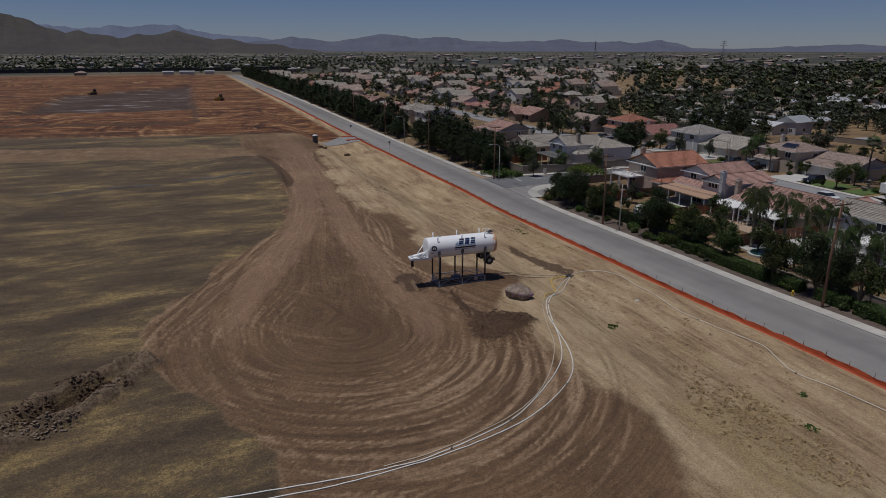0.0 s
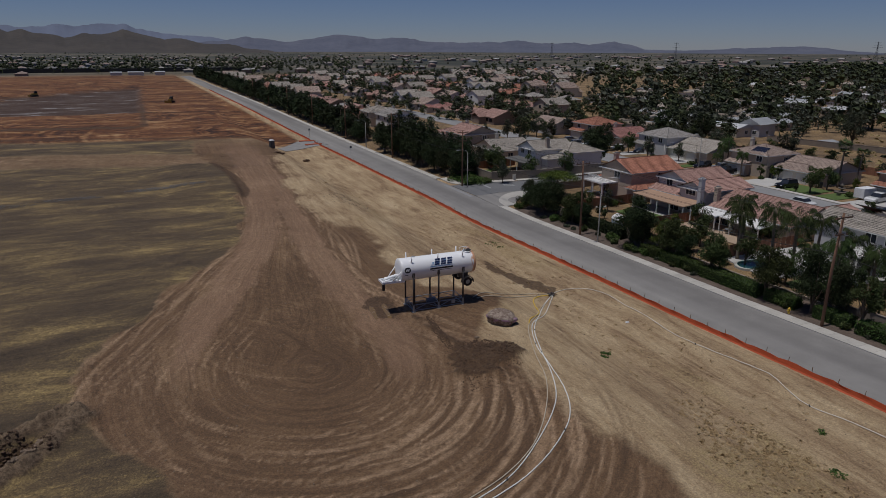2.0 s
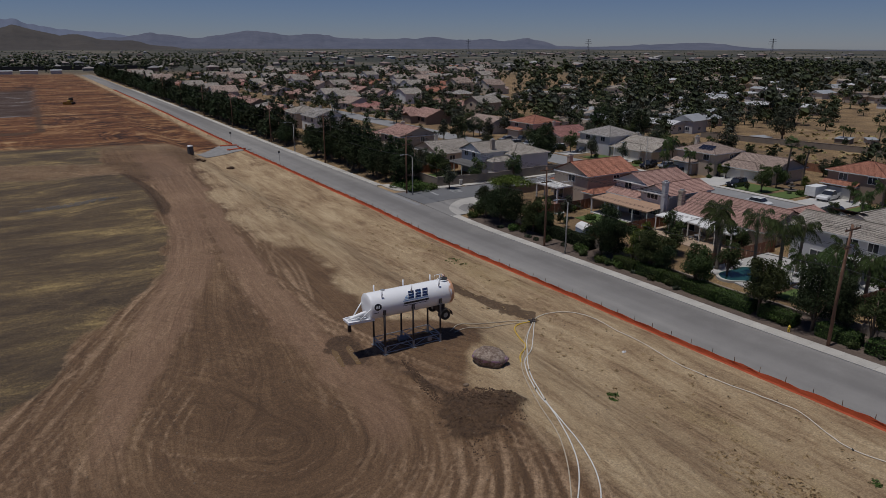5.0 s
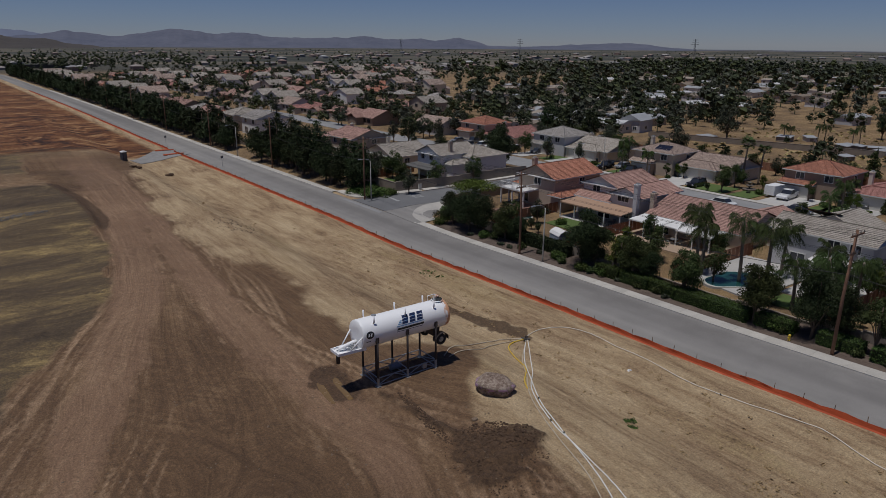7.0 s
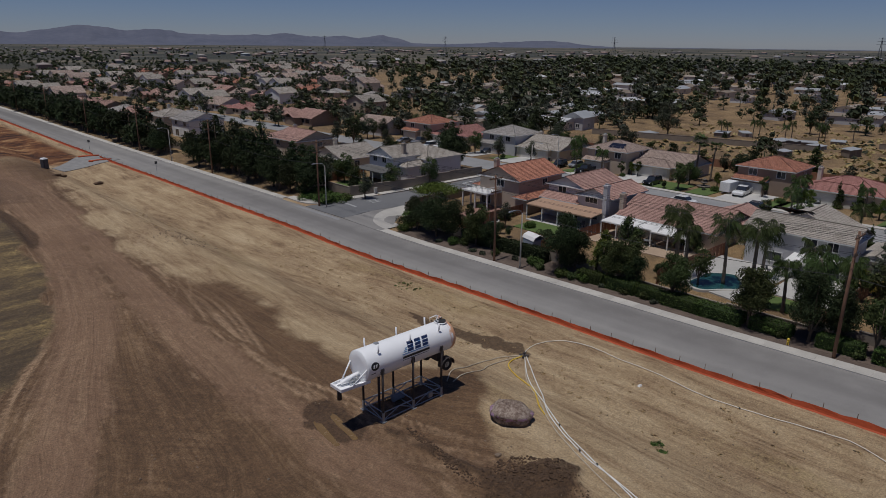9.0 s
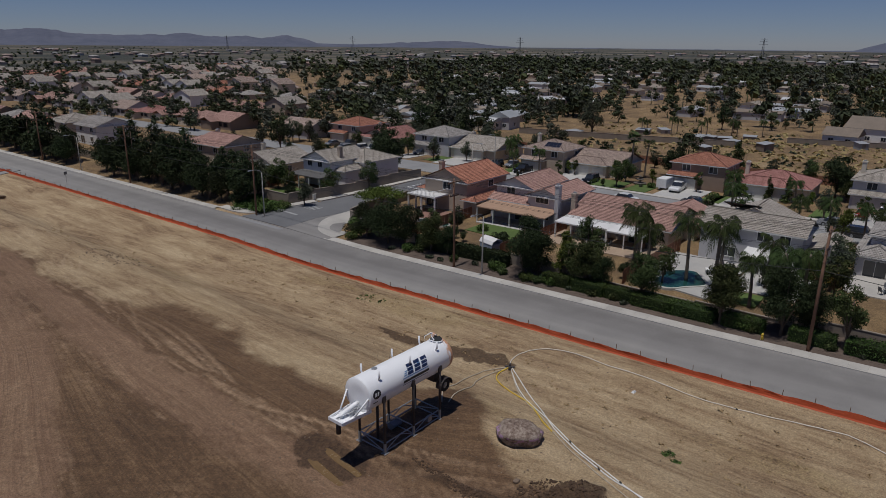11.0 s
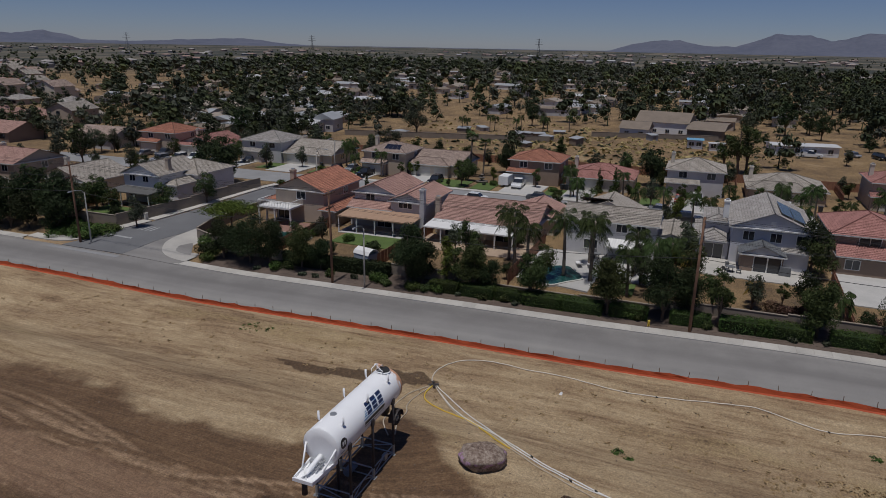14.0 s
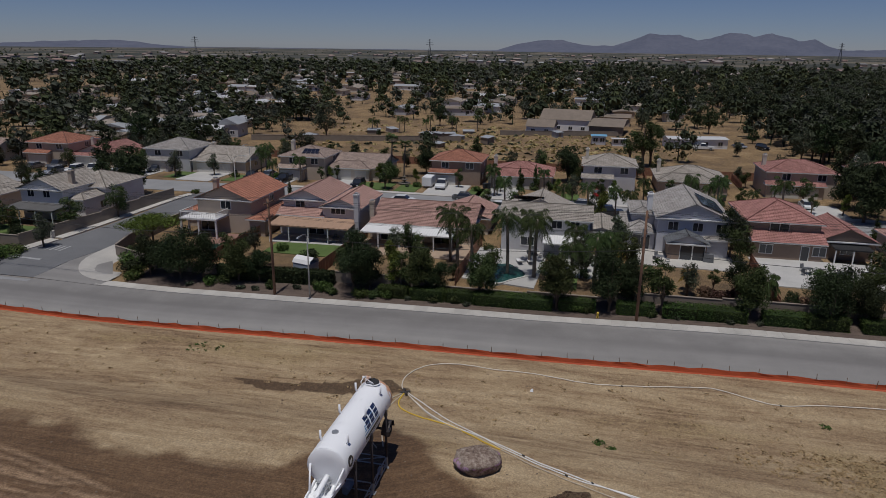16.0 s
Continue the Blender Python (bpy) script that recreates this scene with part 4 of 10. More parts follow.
block_wall([road(38.6, u) for u in (-130, -90, -60, -30, -12.5)], 1.25)
block_wall([road(38.6, u) for u in (-12.5, -4, 7.5)], 0.55)
block_wall([road(38.6, u) for u in (7.5, 25, 46)], 1.5)
block_wall([(37.7, 46), (40.6, 53.4), (46, 55.1), (60, 55.0), (70, 53.6)], 1.7)
block_wall([(40.5, 69.4), (55, 67.4), (72, 65.6)], 2.0)
block_wall([(40.5, 69.4), (40.0, 100), (38, 200), (34, 400)], 1.8)

# ---- orange sediment fence along the near edge of the road ----
ORANGE = surface("orange_fence_fabric", (0.50, 0.088, 0.026), (0.36, 0.058, 0.018), 0.8, 10, 0.75)
STAKE = surface("fence_stake_wood", (0.26, 0.18, 0.12), (0.17, 0.12, 0.08), 2, 20, 0.9)


def silt_fence(u0, u1):
    root = thing("silt_fence", (*road(22.5, u0), float(land(*road(22.5, u0)))), "low orange fabric silt fence on wooden stakes", "fence")
    x0, y0, z0 = root.matrix_basis.translation
    cloth, rng = Msh(), random.Random(4)
    us = np.arange(u0, u1, 0.9)
    for i, u in enumerate(us):
        sag = 0.05 * math.sin(i * 1.57) + rng.uniform(-0.03, 0.03)
        lean, wav = rng.uniform(-0.06, 0.06), 0.05 * math.sin(u * 0.13) + rng.uniform(-0.03, 0.03)
        x, y = road(22.5 + wav, u)
        z = float(land(x, y)) - z0
        for dx, h in ((-0.14 + lean * 0.5, 0.0), (-0.03, 0.12), (0.0, 0.3), (lean, 0.54 + sag), (lean + 0.012, 0.54 + sag), (0.02, 0.3), (0.02, -0.05)):
            cloth.v.append((x - x0 + dx, y - y0, z + h))
        if i:
            a, b = 7 * (i - 1), 7 * i
            for k in range(6):
                cloth.f.append((a + k, a + k + 1, b + k + 1, b + k))
    part("fabric", cloth, ORANGE, root)
    stake = Msh()
    stake.hexa([(-0.025, -0.025, -0.1), (0.025, -0.025, -0.1), (0.025, 0.025, -0.1), (-0.025, 0.025, -0.1)], [(-0.02, -0.02, 0.95), (0.02, -0.02, 0.95), (0.02, 0.02, 0.95), (-0.02, 0.02, 0.95)])
    data = stake.data("stake", STAKE)
    for u in np.arange(u0 + 0.5, min(u1, u0 + 700), 2.4):
        ob = new("stake", data)
        x, y = road(22.5 + 0.08, u)
        ob.parent = root
        ob.matrix_basis = pose(x - x0, y - y0, float(land(x, y)) - z0, rng.uniform(-4, 4), rng.uniform(-5, 5), rng.uniform(0, 90))


silt_fence(-70, 148)
silt_fence(153, 420)

# ---- the water tank on its stand ----
TANK_WHITE = None


def tank_material():
    """White enamel, rust run down at the fill end."""
    m, nt, bsdf = nodes_of("white_tank_enamel")
    co = nt.nodes.new("ShaderNodeTexCoord").outputs["Object"]
    sep = nt.nodes.new("ShaderNodeSeparateXYZ")
    nt.links.new(co, sep.inputs[0])
    stretch = nt.nodes.new("ShaderNodeMapping")
    stretch.inputs["Scale"].default_value = (1.0, 1.0, 0.25)
    nt.links.new(co, stretch.inputs[0])
    streak, fine = noise_node(nt, stretch.outputs[0], 2.2, 5, 0.65), noise_node(nt, co, 14, 3)
    end = math_node(nt, "MULTIPLY_ADD", sep.outputs[0], 2.2, -2.2 * 3.72)
    rust = math_node(nt, "ADD", end, math_node(nt, "MULTIPLY_ADD", streak, 3.4, -1.45))
    clean = ramp(nt, fine, [(0.3, (0.86, 0.865, 0.87)), (0.7, (0.91, 0.91, 0.91))])
    grime = mix(nt, math_node(nt, "MULTIPLY", streak, 0.1), clean, (0.5, 0.47, 0.43))
    col = mix(nt, ramp(nt, rust, [(0.25, (0, 0, 0)), (0.8, (0.85, 0.85, 0.85))]), grime, (0.62, 0.27, 0.09))
    nt.links.new(col, bsdf.inputs["Base Color"])
    bsdf.inputs["Roughness"].default_value = 0.45
    return m


def water_tank():
    R, L = 1.2, 4.2
    root = thing("water_tank", at(-1.8, 2.55), "white elevated water tank with blue lettering on a steel stand", "water tank")
    root.matrix_basis = pose(*at(-1.8, 2.55), 0, 0, 0)
    steel, dark = TANK_WHITE, surface("dark_oily_steel", (0.05, 0.04, 0.038), (0.025, 0.02, 0.02), 2, 20, 0.6)
    zl, zr = 4.42, 4.38
    def axis(x):
        return zl + (zr - zl) * (x + L) / (2 * L)
    shell, n = Msh(), 40
    prof = [(-L, 0.0), (-L - 0.02, R * 0.5), (-L + 0.0, R * 0.96), (-L + 0.05, R)]
    prof += [(x, R) for x in np.linspace(-L + 0.3, L - 0.35, 13)] + [(L - 0.1, R), (L + 0.04, R * 0.97), (L + 0.12, R * 0.75), (L + 0.18, R * 0.35), (L + 0.19, 0.0)]
    for x, r in prof:
        for k in range(n):
            w = 2 * math.pi * k / n
            shell.v.append((x, r * math.cos(w), axis(x) + r * math.sin(w)))
    for i in range(len(prof) - 1):
        for k in range(n):
            q = (k + 1) % n
            shell.f.append((i * n + k, i * n + q, (i + 1) * n + q, (i + 1) * n + k))
    body = part("tank_shell", shell, TANK_WHITE, root, "white enamelled cylinder with rust at one end", True)
    for x in (-L + 0.06, -L / 3, L / 3, L - 0.12):
        seam = Msh()
        seam.tube([(x - 0.02, 0, axis(x)), (x + 0.02, 0, axis(x))], R + 0.012, 40, False)
        part("seam", seam, TANK_WHITE, body)
    # open hatch with a raised ring at the fill end
    hx = L - 0.55
    ring = Msh()
    for a, b in zip(np.linspace(0, 2 * math.pi, 25)[:-1], np.linspace(0, 2 * math.pi, 25)[1:]):
        p = [(hx + r * math.cos(t) , r * math.sin(t), axis(hx) + R + h - 0.14 * abs(math.sin(t)) * 0.6) for r, h, t in ((0.52, 0.08, a), (0.52, 0.08, b), (0.46, 0.13, b), (0.46, 0.13, a))]
        ring.quad(*p)
    part("hatch_ring", ring, TANK_WHITE, root)
    # flat black disc over the shell paints in the shade inside the hatch
    shade_disc = Msh()
    shade_disc.v += [(hx + 0.465 * math.cos(t), 0.465 * math.sin(t), axis(hx) + R + 0.115 - 0.084 * abs(math.sin(t))) for t in np.linspace(0, 2 * math.pi, 25)[:-1]]
    shade_disc.f.append(tuple(range(24)))
    part("hatch_opening", shade_disc, BLACK, root, "black disc painting the dark inside of the open fill hatch")
    rail = Msh()
    zt = axis(hx) + R
    rail.tube([(hx - 0.55, 0.55, zt - 0.25), (hx - 0.55, 0.6, zt + 0.28), (hx + 0.1, 0.62, zt + 0.3), (hx + 0.55, 0.55, zt + 0.2), (hx + 0.6, 0.55, zt - 0.3)], 0.035, 6)
    rail.tube([(hx - 0.5, -0.2, zt), (hx - 0.5, -0.22, zt + 0.25), (hx - 0.1, 0.4, zt + 0.28)], 0.03, 6)
    part("guard_rail", rail, TANK_WHITE, root, smooth=True)
    valve = Msh()
    valve.box(hx + 0.2, hx + 0.5, 0.35, 0.6, zt - 0.2, zt + 0.15)
    valve.tube([(hx + 0.3, 0.2, zt + 0.2), (hx + 0.3, 0.8, zt + 0.2)], 0.07, 8)
    part("fill_valve", valve, TANK_WHITE, root)
    for x in (-3.05, -0.1, 2.75):
        for side in (-1, 1):
            peg = Msh()
            w = radians(38)
            y, z = side * R * math.sin(w), axis(x) + R * math.cos(w)
            peg.tube([(x, y, z - 0.05), (x, y + side * 0.1, z + 0.12), (x, y + side * 0.1, z + 0.6)], 0.07, 10)
            part("vent_pipe", peg, TANK_WHITE, root, smooth=True)
    for x in (-3.0, 3.0):
        lid = Msh()
        lid.tube([(x + 0.5, 0.15, axis(x) + R - 0.04), (x + 0.5, 0.15, axis(x) + R + 0.05)], 0.2, 16)
        part("access_lid", lid, STEEL_GREY, root)
    # legs, paired along both sides
    xs_leg, half, bay = (-3.0, -0.15, 2.7), 1.2, 0.74
    for x in xs_leg:
        for s in (-1, 1):
            leg = Msh()
            zt = axis(x) - 0.25
            leg.tube([(x, s * half, 0.3), (x, s * half, zt)], 0.09, 10)
            pole = part("leg", leg, dark, root, "oily black steel leg", True)
            foot = Msh()
            foot.tube([(x, s * half, 0.0), (x, s * half, bay)], 0.11, 10)
            foot.box(x - 0.2, x + 0.2, s * half - 0.2, s * half + 0.2, -0.02, 0.03)
            part("leg_socket", foot, STEEL_GREY, pole, "galvanised leg socket")
            sad = Msh()
            sad.box(x - 0.12, x + 0.12, s * half - 0.08, s * half + 0.08, zt - 0.35, zt + 0.1)
            part("saddle", sad, dark, pole)
    third = Msh()
    third.tube([(-2.45, 0.0, 0.1), (-2.45, 0.0, axis(-2.45) - R + 0.05)], 0.1, 10)
    part("outlet_riser", third, dark, root, smooth=True)
    def bars(name, lines, r):
        for a, b in lines:
            m = Msh()
            m.tube([a, b], r, 6)
            part(name, m, STEEL_GREY, root)
    for s in (-1, 1):
        y = s * half
        bars("rail", [((-3.15, y, 0.12), (2.85, y, 0.12)), ((-3.05, y, bay), (2.75, y, bay))], 0.045)
        bars("brace", [((-3.0, y, 0.15), (-1.5, y, bay)), ((-1.5, y, bay), (-0.15, y, 0.15)), ((-0.15, y, 0.15), (1.3, y, bay)), ((1.3, y, bay), (2.7, y, 0.15))], 0.035)
    bars("cross_bar", [((x, -half, z), (x, half, z)) for x in xs_leg for z in (0.12, bay)], 0.045)
    bars("cross_brace", [((-3.0, -half, 0.12), (-3.0, half, bay)), ((2.7, half, 0.12), (2.7, -half, bay))], 0.035)
    drum = Msh()
    drum.tube([(-0.9, 0.35, 0.42), (0.1, 0.35, 0.42)], 0.27, 14)
    part("air_receiver", drum, surface("receiver_grey", (0.2, 0.23, 0.28), (0.13, 0.15, 0.18), 2, 20, 0.5), root)
    box_ = Msh()
    box_.box(1.35, 1.75, -half - 0.06, -half + 0.18, 0.3, 0.7)
    part("control_box", box_, STEEL_GREY, root, "grey control box on the brace")
    # tongue: a tray with the filler arm and struts at the low-step end
    tray = Msh()
    z0, z1 = axis(-L) - R + 0.08, axis(-L) - R + 0.3
    xa, xb = -L - 1.9, -L + 0.4
    for y0, y1 in ((-0.85, -0.75), (0.75, 0.85)):
        tray.hexa([(xa, y0 * 0.78, z0), (xb, y0, z0), (xb, y1, z0), (xa, y1 * 0.78, z0)], [(xa, y0 * 0.78, z1), (xb, y0, z1), (xb, y1, z1), (xa, y1 * 0.78, z1)])
    tray.box(xa - 0.08, xa + 0.05, -0.66, 0.66, z0, z1)
    tray.hexa([(xa, -0.6, z0), (xb, -0.78, z0), (xb, 0.78, z0), (xa, 0.6, z0)], [(xa, -0.6, z0 + 0.04), (xb, -0.78, z0 + 0.04), (xb, 0.78, z0 + 0.04), (xa, 0.6, z0 + 0.04)])
    part("tongue_tray", tray, TANK_WHITE, root)
    for s in (-1, 1):
        st = Msh()
        st.tube([(-L - 1.0, s * 0.66, z1 - 0.05), (-L, s * 1.0, axis(-L) + 0.1)], 0.055, 8)
        part("strut", st, TANK_WHITE, root, smooth=True)
    elbow = Msh()
    elbow.tube([(-L - 0.05, 0, z1 + 0.35), (-L - 0.35, 0, z1 + 0.33), (-L - 1.1, 0.05, z1 + 0.15), (-L - 1.45, 0.1, z1 + 0.12), (-L - 1.62, 0.12, z1 - 0.1), (-L - 1.62, 0.12, z0 - 0.2)], 0.16, 12)
    part("discharge_pipe", elbow, TANK_WHITE, root, smooth=True)
    for dy in (-0.22, 0.3):
        act = Msh()
        act.tube([(-L - 0.1, dy, z1 + 0.12), (-L - 1.0, dy, z1 + 0.05)], 0.06, 8)
        act.box(-L - 0.6, -L - 0.4, dy - 0.1, dy + 0.1, z1 - 0.1, z1 + 0.28)
        part("actuator", act, STEEL_GREY, root)
    spout = Msh()
    spout.tube([(-L - 1.62, 0.12, z0 - 0.1), (-L - 1.62, 0.12, z0 - 0.95)], [0.15, 0.17], 12)
    part("spout", spout, dark, root, "dark rubber drop spout", True)
    # tow axle with mudguards at the fill end
    for s in (-1, 1):
        y = s * 1.15
        tyre, x = Msh(), L - 0.95
        zc = axis(x) - R - 0.68
        pr = [(0.25, 0.15), (0.42, 0.17), (0.48, 0.14), (0.5, 0.0), (0.48, -0.14), (0.42, -0.17), (0.25, -0.15)]
        for r, d in pr:
            for k in range(24):
                w = 2 * math.pi * k / 24
                tyre.v.append((x + r * math.cos(w), y + d, zc + r * math.sin(w)))
        for i in range(len(pr) - 1):
            for k in range(24):
                q = (k + 1) % 24
                tyre.f.append((i * 24 + k, i * 24 + q, i * 24 + 24 + q, i * 24 + 24 + k))
        wheel = part("tyre", tyre, BLACK, root, "black road tyre", True)
        rim = Msh()
        rim.tube([(x, y - s * 0.05, zc), (x, y + s * 0.1, zc)], [0.25, 0.24], 20)
        rim.tube([(x, y + s * 0.1, zc), (x, y + s * 0.16, zc)], [0.12, 0.1], 12)
        part("rim", rim, STEEL_GREY, wheel, "grey steel rim")
        guard = Msh()
        arc = [(x + 0.66 * math.cos(a), zc + 0.6 * math.sin(a)) for a in np.linspace(-0.15, math.pi + 0.15, 9)]
        for (ax, az), (bx, bz) in zip(arc, arc[1:]):
            guard.hexa([(ax, y - 0.26, az), (bx, y - 0.26, bz), (bx, y + 0.26, bz), (ax, y + 0.26, az)], [(ax * 1.0, y - 0.26, az + 0.03), (bx, y - 0.26, bz + 0.03), (bx, y + 0.26, bz + 0.03), (ax, y + 0.26, az + 0.03)])
        guard.weld()
        part("mudguard", guard, dark, root, "black steel mudguard")
    axle = Msh()
    axle.tube([(L - 0.95, -0.95, zc), (L - 0.95, 0.95, zc)], 0.09, 8)
    axle.box(L - 1.3, L - 0.6, -0.5, 0.5, zc + 0.1, axis(L - 1) - R + 0.15)
    part("axle", axle, dark, root)
    # lettering wrapped on the near flank
    def wrapped(m_in, name, material, x0, low, scale_):
        """Lays a flat drawing (x right, y up) on the cylinder's near side."""
        me_ = bpy.data.meshes.new(name)
        vs = []
        for px, py in m_in.v:
            w = (low + py * scale_) / (R + 0.012)
            x = x0 + px * scale_
            vs.append((x, -(R + 0.012) * math.cos(w), axis(x) + (R + 0.012) * math.sin(w)))
        me_.from_pydata(vs, [], m_in.f)
        me_.materials.append(material)
        ob = new(name, me_)
        ob.parent = root
        return ob
    navy, sky_blue, ink = glossy("navy_vinyl", (0.015, 0.03, 0.09), 0.4), glossy("light_blue_vinyl", (0.12, 0.30, 0.52), 0.4), glossy("black_vinyl", (0.015, 0.016, 0.02), 0.4)
    def flat(polys):
        m = Msh()
        for p in polys:
            k = max(2, int(max(abs(p[i][1] - p[i - 1][1]) for i in range(len(p))) / 0.12))
            if len(p) == 4:
                a, b, c, d = [Vector((*q, 0)) for q in p]
                for i in range(k):
                    l0, l1, r0, r1 = a.lerp(d, i / k), a.lerp(d, (i + 1) / k), b.lerp(c, i / k), b.lerp(c, (i + 1) / k)
                    n_ = len(m.v)
                    m.v += [(l0.x, l0.y), (r0.x, r0.y), (r1.x, r1.y), (l1.x, l1.y)]
                    m.f.append((n_, n_ + 1, n_ + 2, n_ + 3))
            else:
                n_ = len(m.v)
                m.v += p
                m.f.append(tuple(range(n_, n_ + len(p))))
        return m
    sl = 0.28
    def bar(x0, x1, y0, y1):
        return [(x0 + sl * y0, y0), (x1 + sl * y0, y0), (x1 + sl * y1, y1), (x0 + sl * y1, y1)]
    # emblem: slanted block shapes over two light stripes and an underline
    for x0 in (0.0, 0.72, 1.44):
        for y0, dy in ((0.36, 0.2), (0.6, 0.2), (0.86, 0.24)):
            wrapped(flat([bar(x0, x0 + 0.56, y0, y0 + dy)]), "emblem", navy, -0.7, 0.05, 1.0)
    for x0, x1, y0, y1 in ((-0.5, 2.1, 0.24, 0.3), (-0.4, -0.06, 0.4, 0.46), (-0.34, -0.06, 0.52, 0.58), (-0.28, -0.06, 0.64, 0.7), (0.3, 0.56, 0.565, 0.595), (1.02, 1.28, 0.81, 0.85)):
        wrapped(flat([bar(x0, x1, y0, y1)]), "emblem_stripe", sky_blue, -0.7, 0.05, 1.0)
    wrapped(flat([bar(-0.62, 1.95, 0.0, 0.17)]), "caption_bar", ink, -0.5, 0.0, 1.0)
    wrapped(flat([bar(-0.6, 1.9, -0.14, -0.1)]), "caption_bar", ink, -0.5, 0.0, 1.0)
    seal = [(0.42 * math.cos(t), 0.36 * math.sin(t)) for t in np.linspace(0, 2 * math.pi, 25)[:-1]]
    inner = [(0.6 * a, 0.6 * b) for a, b in seal]
    m = Msh()
    m.v, m.f = seal + inner, [(k, (k + 1) % 24, 24 + (k + 1) % 24, 24 + k) for k in range(24)]
    m.f.append(tuple(range(24, 48)))
    wrapped(m, "round_mark", ink, -3.6, 0.23, 0.85)
    wrapped(flat([bar(-0.2, -0.05, -0.14, 0.14), bar(0.05, 0.2, -0.14, 0.14)]), "round_mark_letter", WHITE, -3.6, 0.23, 0.85).location.y = -0.006
    wrapped(flat([bar(-0.25, 0.24, -0.66, -0.58)]), "caption_bar", ink, -3.6, 0.23, 0.85)
    return root


TANK_WHITE = tank_material()
water_tank()

# ---- houses ----
def slope_face(m, uvs, e0, e1, r1, r0, course=0.36, lip=0.035):
    """One roof slope (eave e0-e1, ridge r0-r1) as courses of tiles, each lifted at its lower edge."""
    e0, e1, r0, r1 = Vector(e0), Vector(e1), Vector(r0), Vector(r1)
    along = (e1 - e0).normalized()
    up = (r0 - e0) - along * (r0 - e0).dot(along)
    rise = up.length
    nrm = along.cross(up.normalized())
    if nrm.z < 0:
        nrm = -nrm
    n = max(1, round(rise / course))
    for i in range(n):
        f0, f1 = i / n, (i + 1) / n
        a, b, c, d = e0.lerp(r0, f0), e1.lerp(r1, f0), e1.lerp(r1, f1), e0.lerp(r0, f1)
        if (c - d).length < 1e-4:
            d = c
        k = len(m.v)
        m.v += [tuple(p) for p in (a, b, a + nrm * lip, b + nrm * lip, c, d)]
        m.f += [(k, k + 1, k + 3, k + 2), (k + 2, k + 3, k + 4, k + 5) if d is not c else (k + 2, k + 3, k + 4)]
        def t(p, f):
            return ((p - e0).dot(along), f * rise)
        uvs += [t(a, f0), t(b, f0), t(b, f0), t(a, f0), t(a, f0), t(b, f0), t(c, f1)] + ([t(d, f1)] if d is not c else [])


def tiled_roof(name, parent, material, x0, x1, y0, y1, z, pitch, style, over=0.45, plain=False):
    """A tiled roof over a rectangle. style: 'gx' gables on the x ends, 'gy' gables on the y ends, 'hip', 'sx-' single slope down to x0."""
    x0, x1, y0, y1 = x0 - over, x1 + over, y0 - over, y1 + over
    m, uvs, cap = Msh(), [], Msh()
    lx, ly, z = x1 - x0, y1 - y0, z - over * pitch + 0.1
    A, B, C, D = (x0, y0, z), (x1, y0, z), (x1, y1, z), (x0, y1, z)
    ends = []
    if style in ("gx", "hip") and not (style == "hip" and ly > lx):
        h = ly / 2 * pitch
        ins = ly / 2 if style == "hip" else 0
        P, Q = (x0 + ins, (y0 + y1) / 2, z + h), (x1 - ins, (y0 + y1) / 2, z + h)
        slope_face(m, uvs, A, B, Q, P)
        slope_face(m, uvs, C, D, P, Q)
        if style == "hip":
            slope_face(m, uvs, B, C, Q, Q)
            slope_face(m, uvs, D, A, P, P)
            ends = [(A, P), (D, P), (B, Q), (C, Q)]
        ends.append((P, Q))
    elif style in ("gy", "hip"):
        h = lx / 2 * pitch
        ins = lx / 2 if style == "hip" else 0
        P, Q = ((x0 + x1) / 2, y0 + ins, z + h), ((x0 + x1) / 2, y1 - ins, z + h)
        slope_face(m, uvs, B, C, Q, P)
        slope_face(m, uvs, D, A, P, Q)
        if style == "hip":
            slope_face(m, uvs, A, B, P, P)
            slope_face(m, uvs, C, D, Q, Q)
            ends = [(A, P), (B, P), (C, Q), (D, Q)]
        ends.append((P, Q))
    elif style == "sx-":
        h = lx * pitch
        slope_face(m, uvs, D, A, (x1, y0, z + h), (x1, y1, z + h))
    elif style == "sx+":
        h = lx * pitch
        slope_face(m, uvs, B, C, (x0, y1, z + h), (x0, y0, z + h))
    m.weld()
    me_ = m.data(name, material)
    lay = me_.uv_layers.new(name="tile")
    lay.data.foreach_set("uv", np.array(uvs, np.float32).ravel())
    ob = part(name, me_, None, parent)
    if plain:
        return h
    if ends:
        for a, b in ends:
            cap.tube([a, b], 0.1, 6)
        part("ridge_cap", cap, material, ob)
    rim = Msh()
    t = 0.16
    for p, q in ((A, B), (B, C), (C, D), (D, A)):
        p, q = Vector(p), Vector(q)
        o = Vector((q.y - p.y, p.x - q.x, 0)).normalized() * 0.02
        rim.hexa([p + Vector((0, 0, -t)), q + Vector((0, 0, -t)), q + Vector((0, 0, -t)) + o, p + Vector((0, 0, -t)) + o], [p, q, q + o, p + o])
    k = len(rim.v)
    rim.v += [(x0, y0, z - 0.02), (x1, y0, z - 0.02), (x1, y1, z - 0.02), (x0, y1, z - 0.02)]
    rim.f.append((k, k + 3, k + 2, k + 1))
    part("fascia", rim, TRIM, ob)
    return h


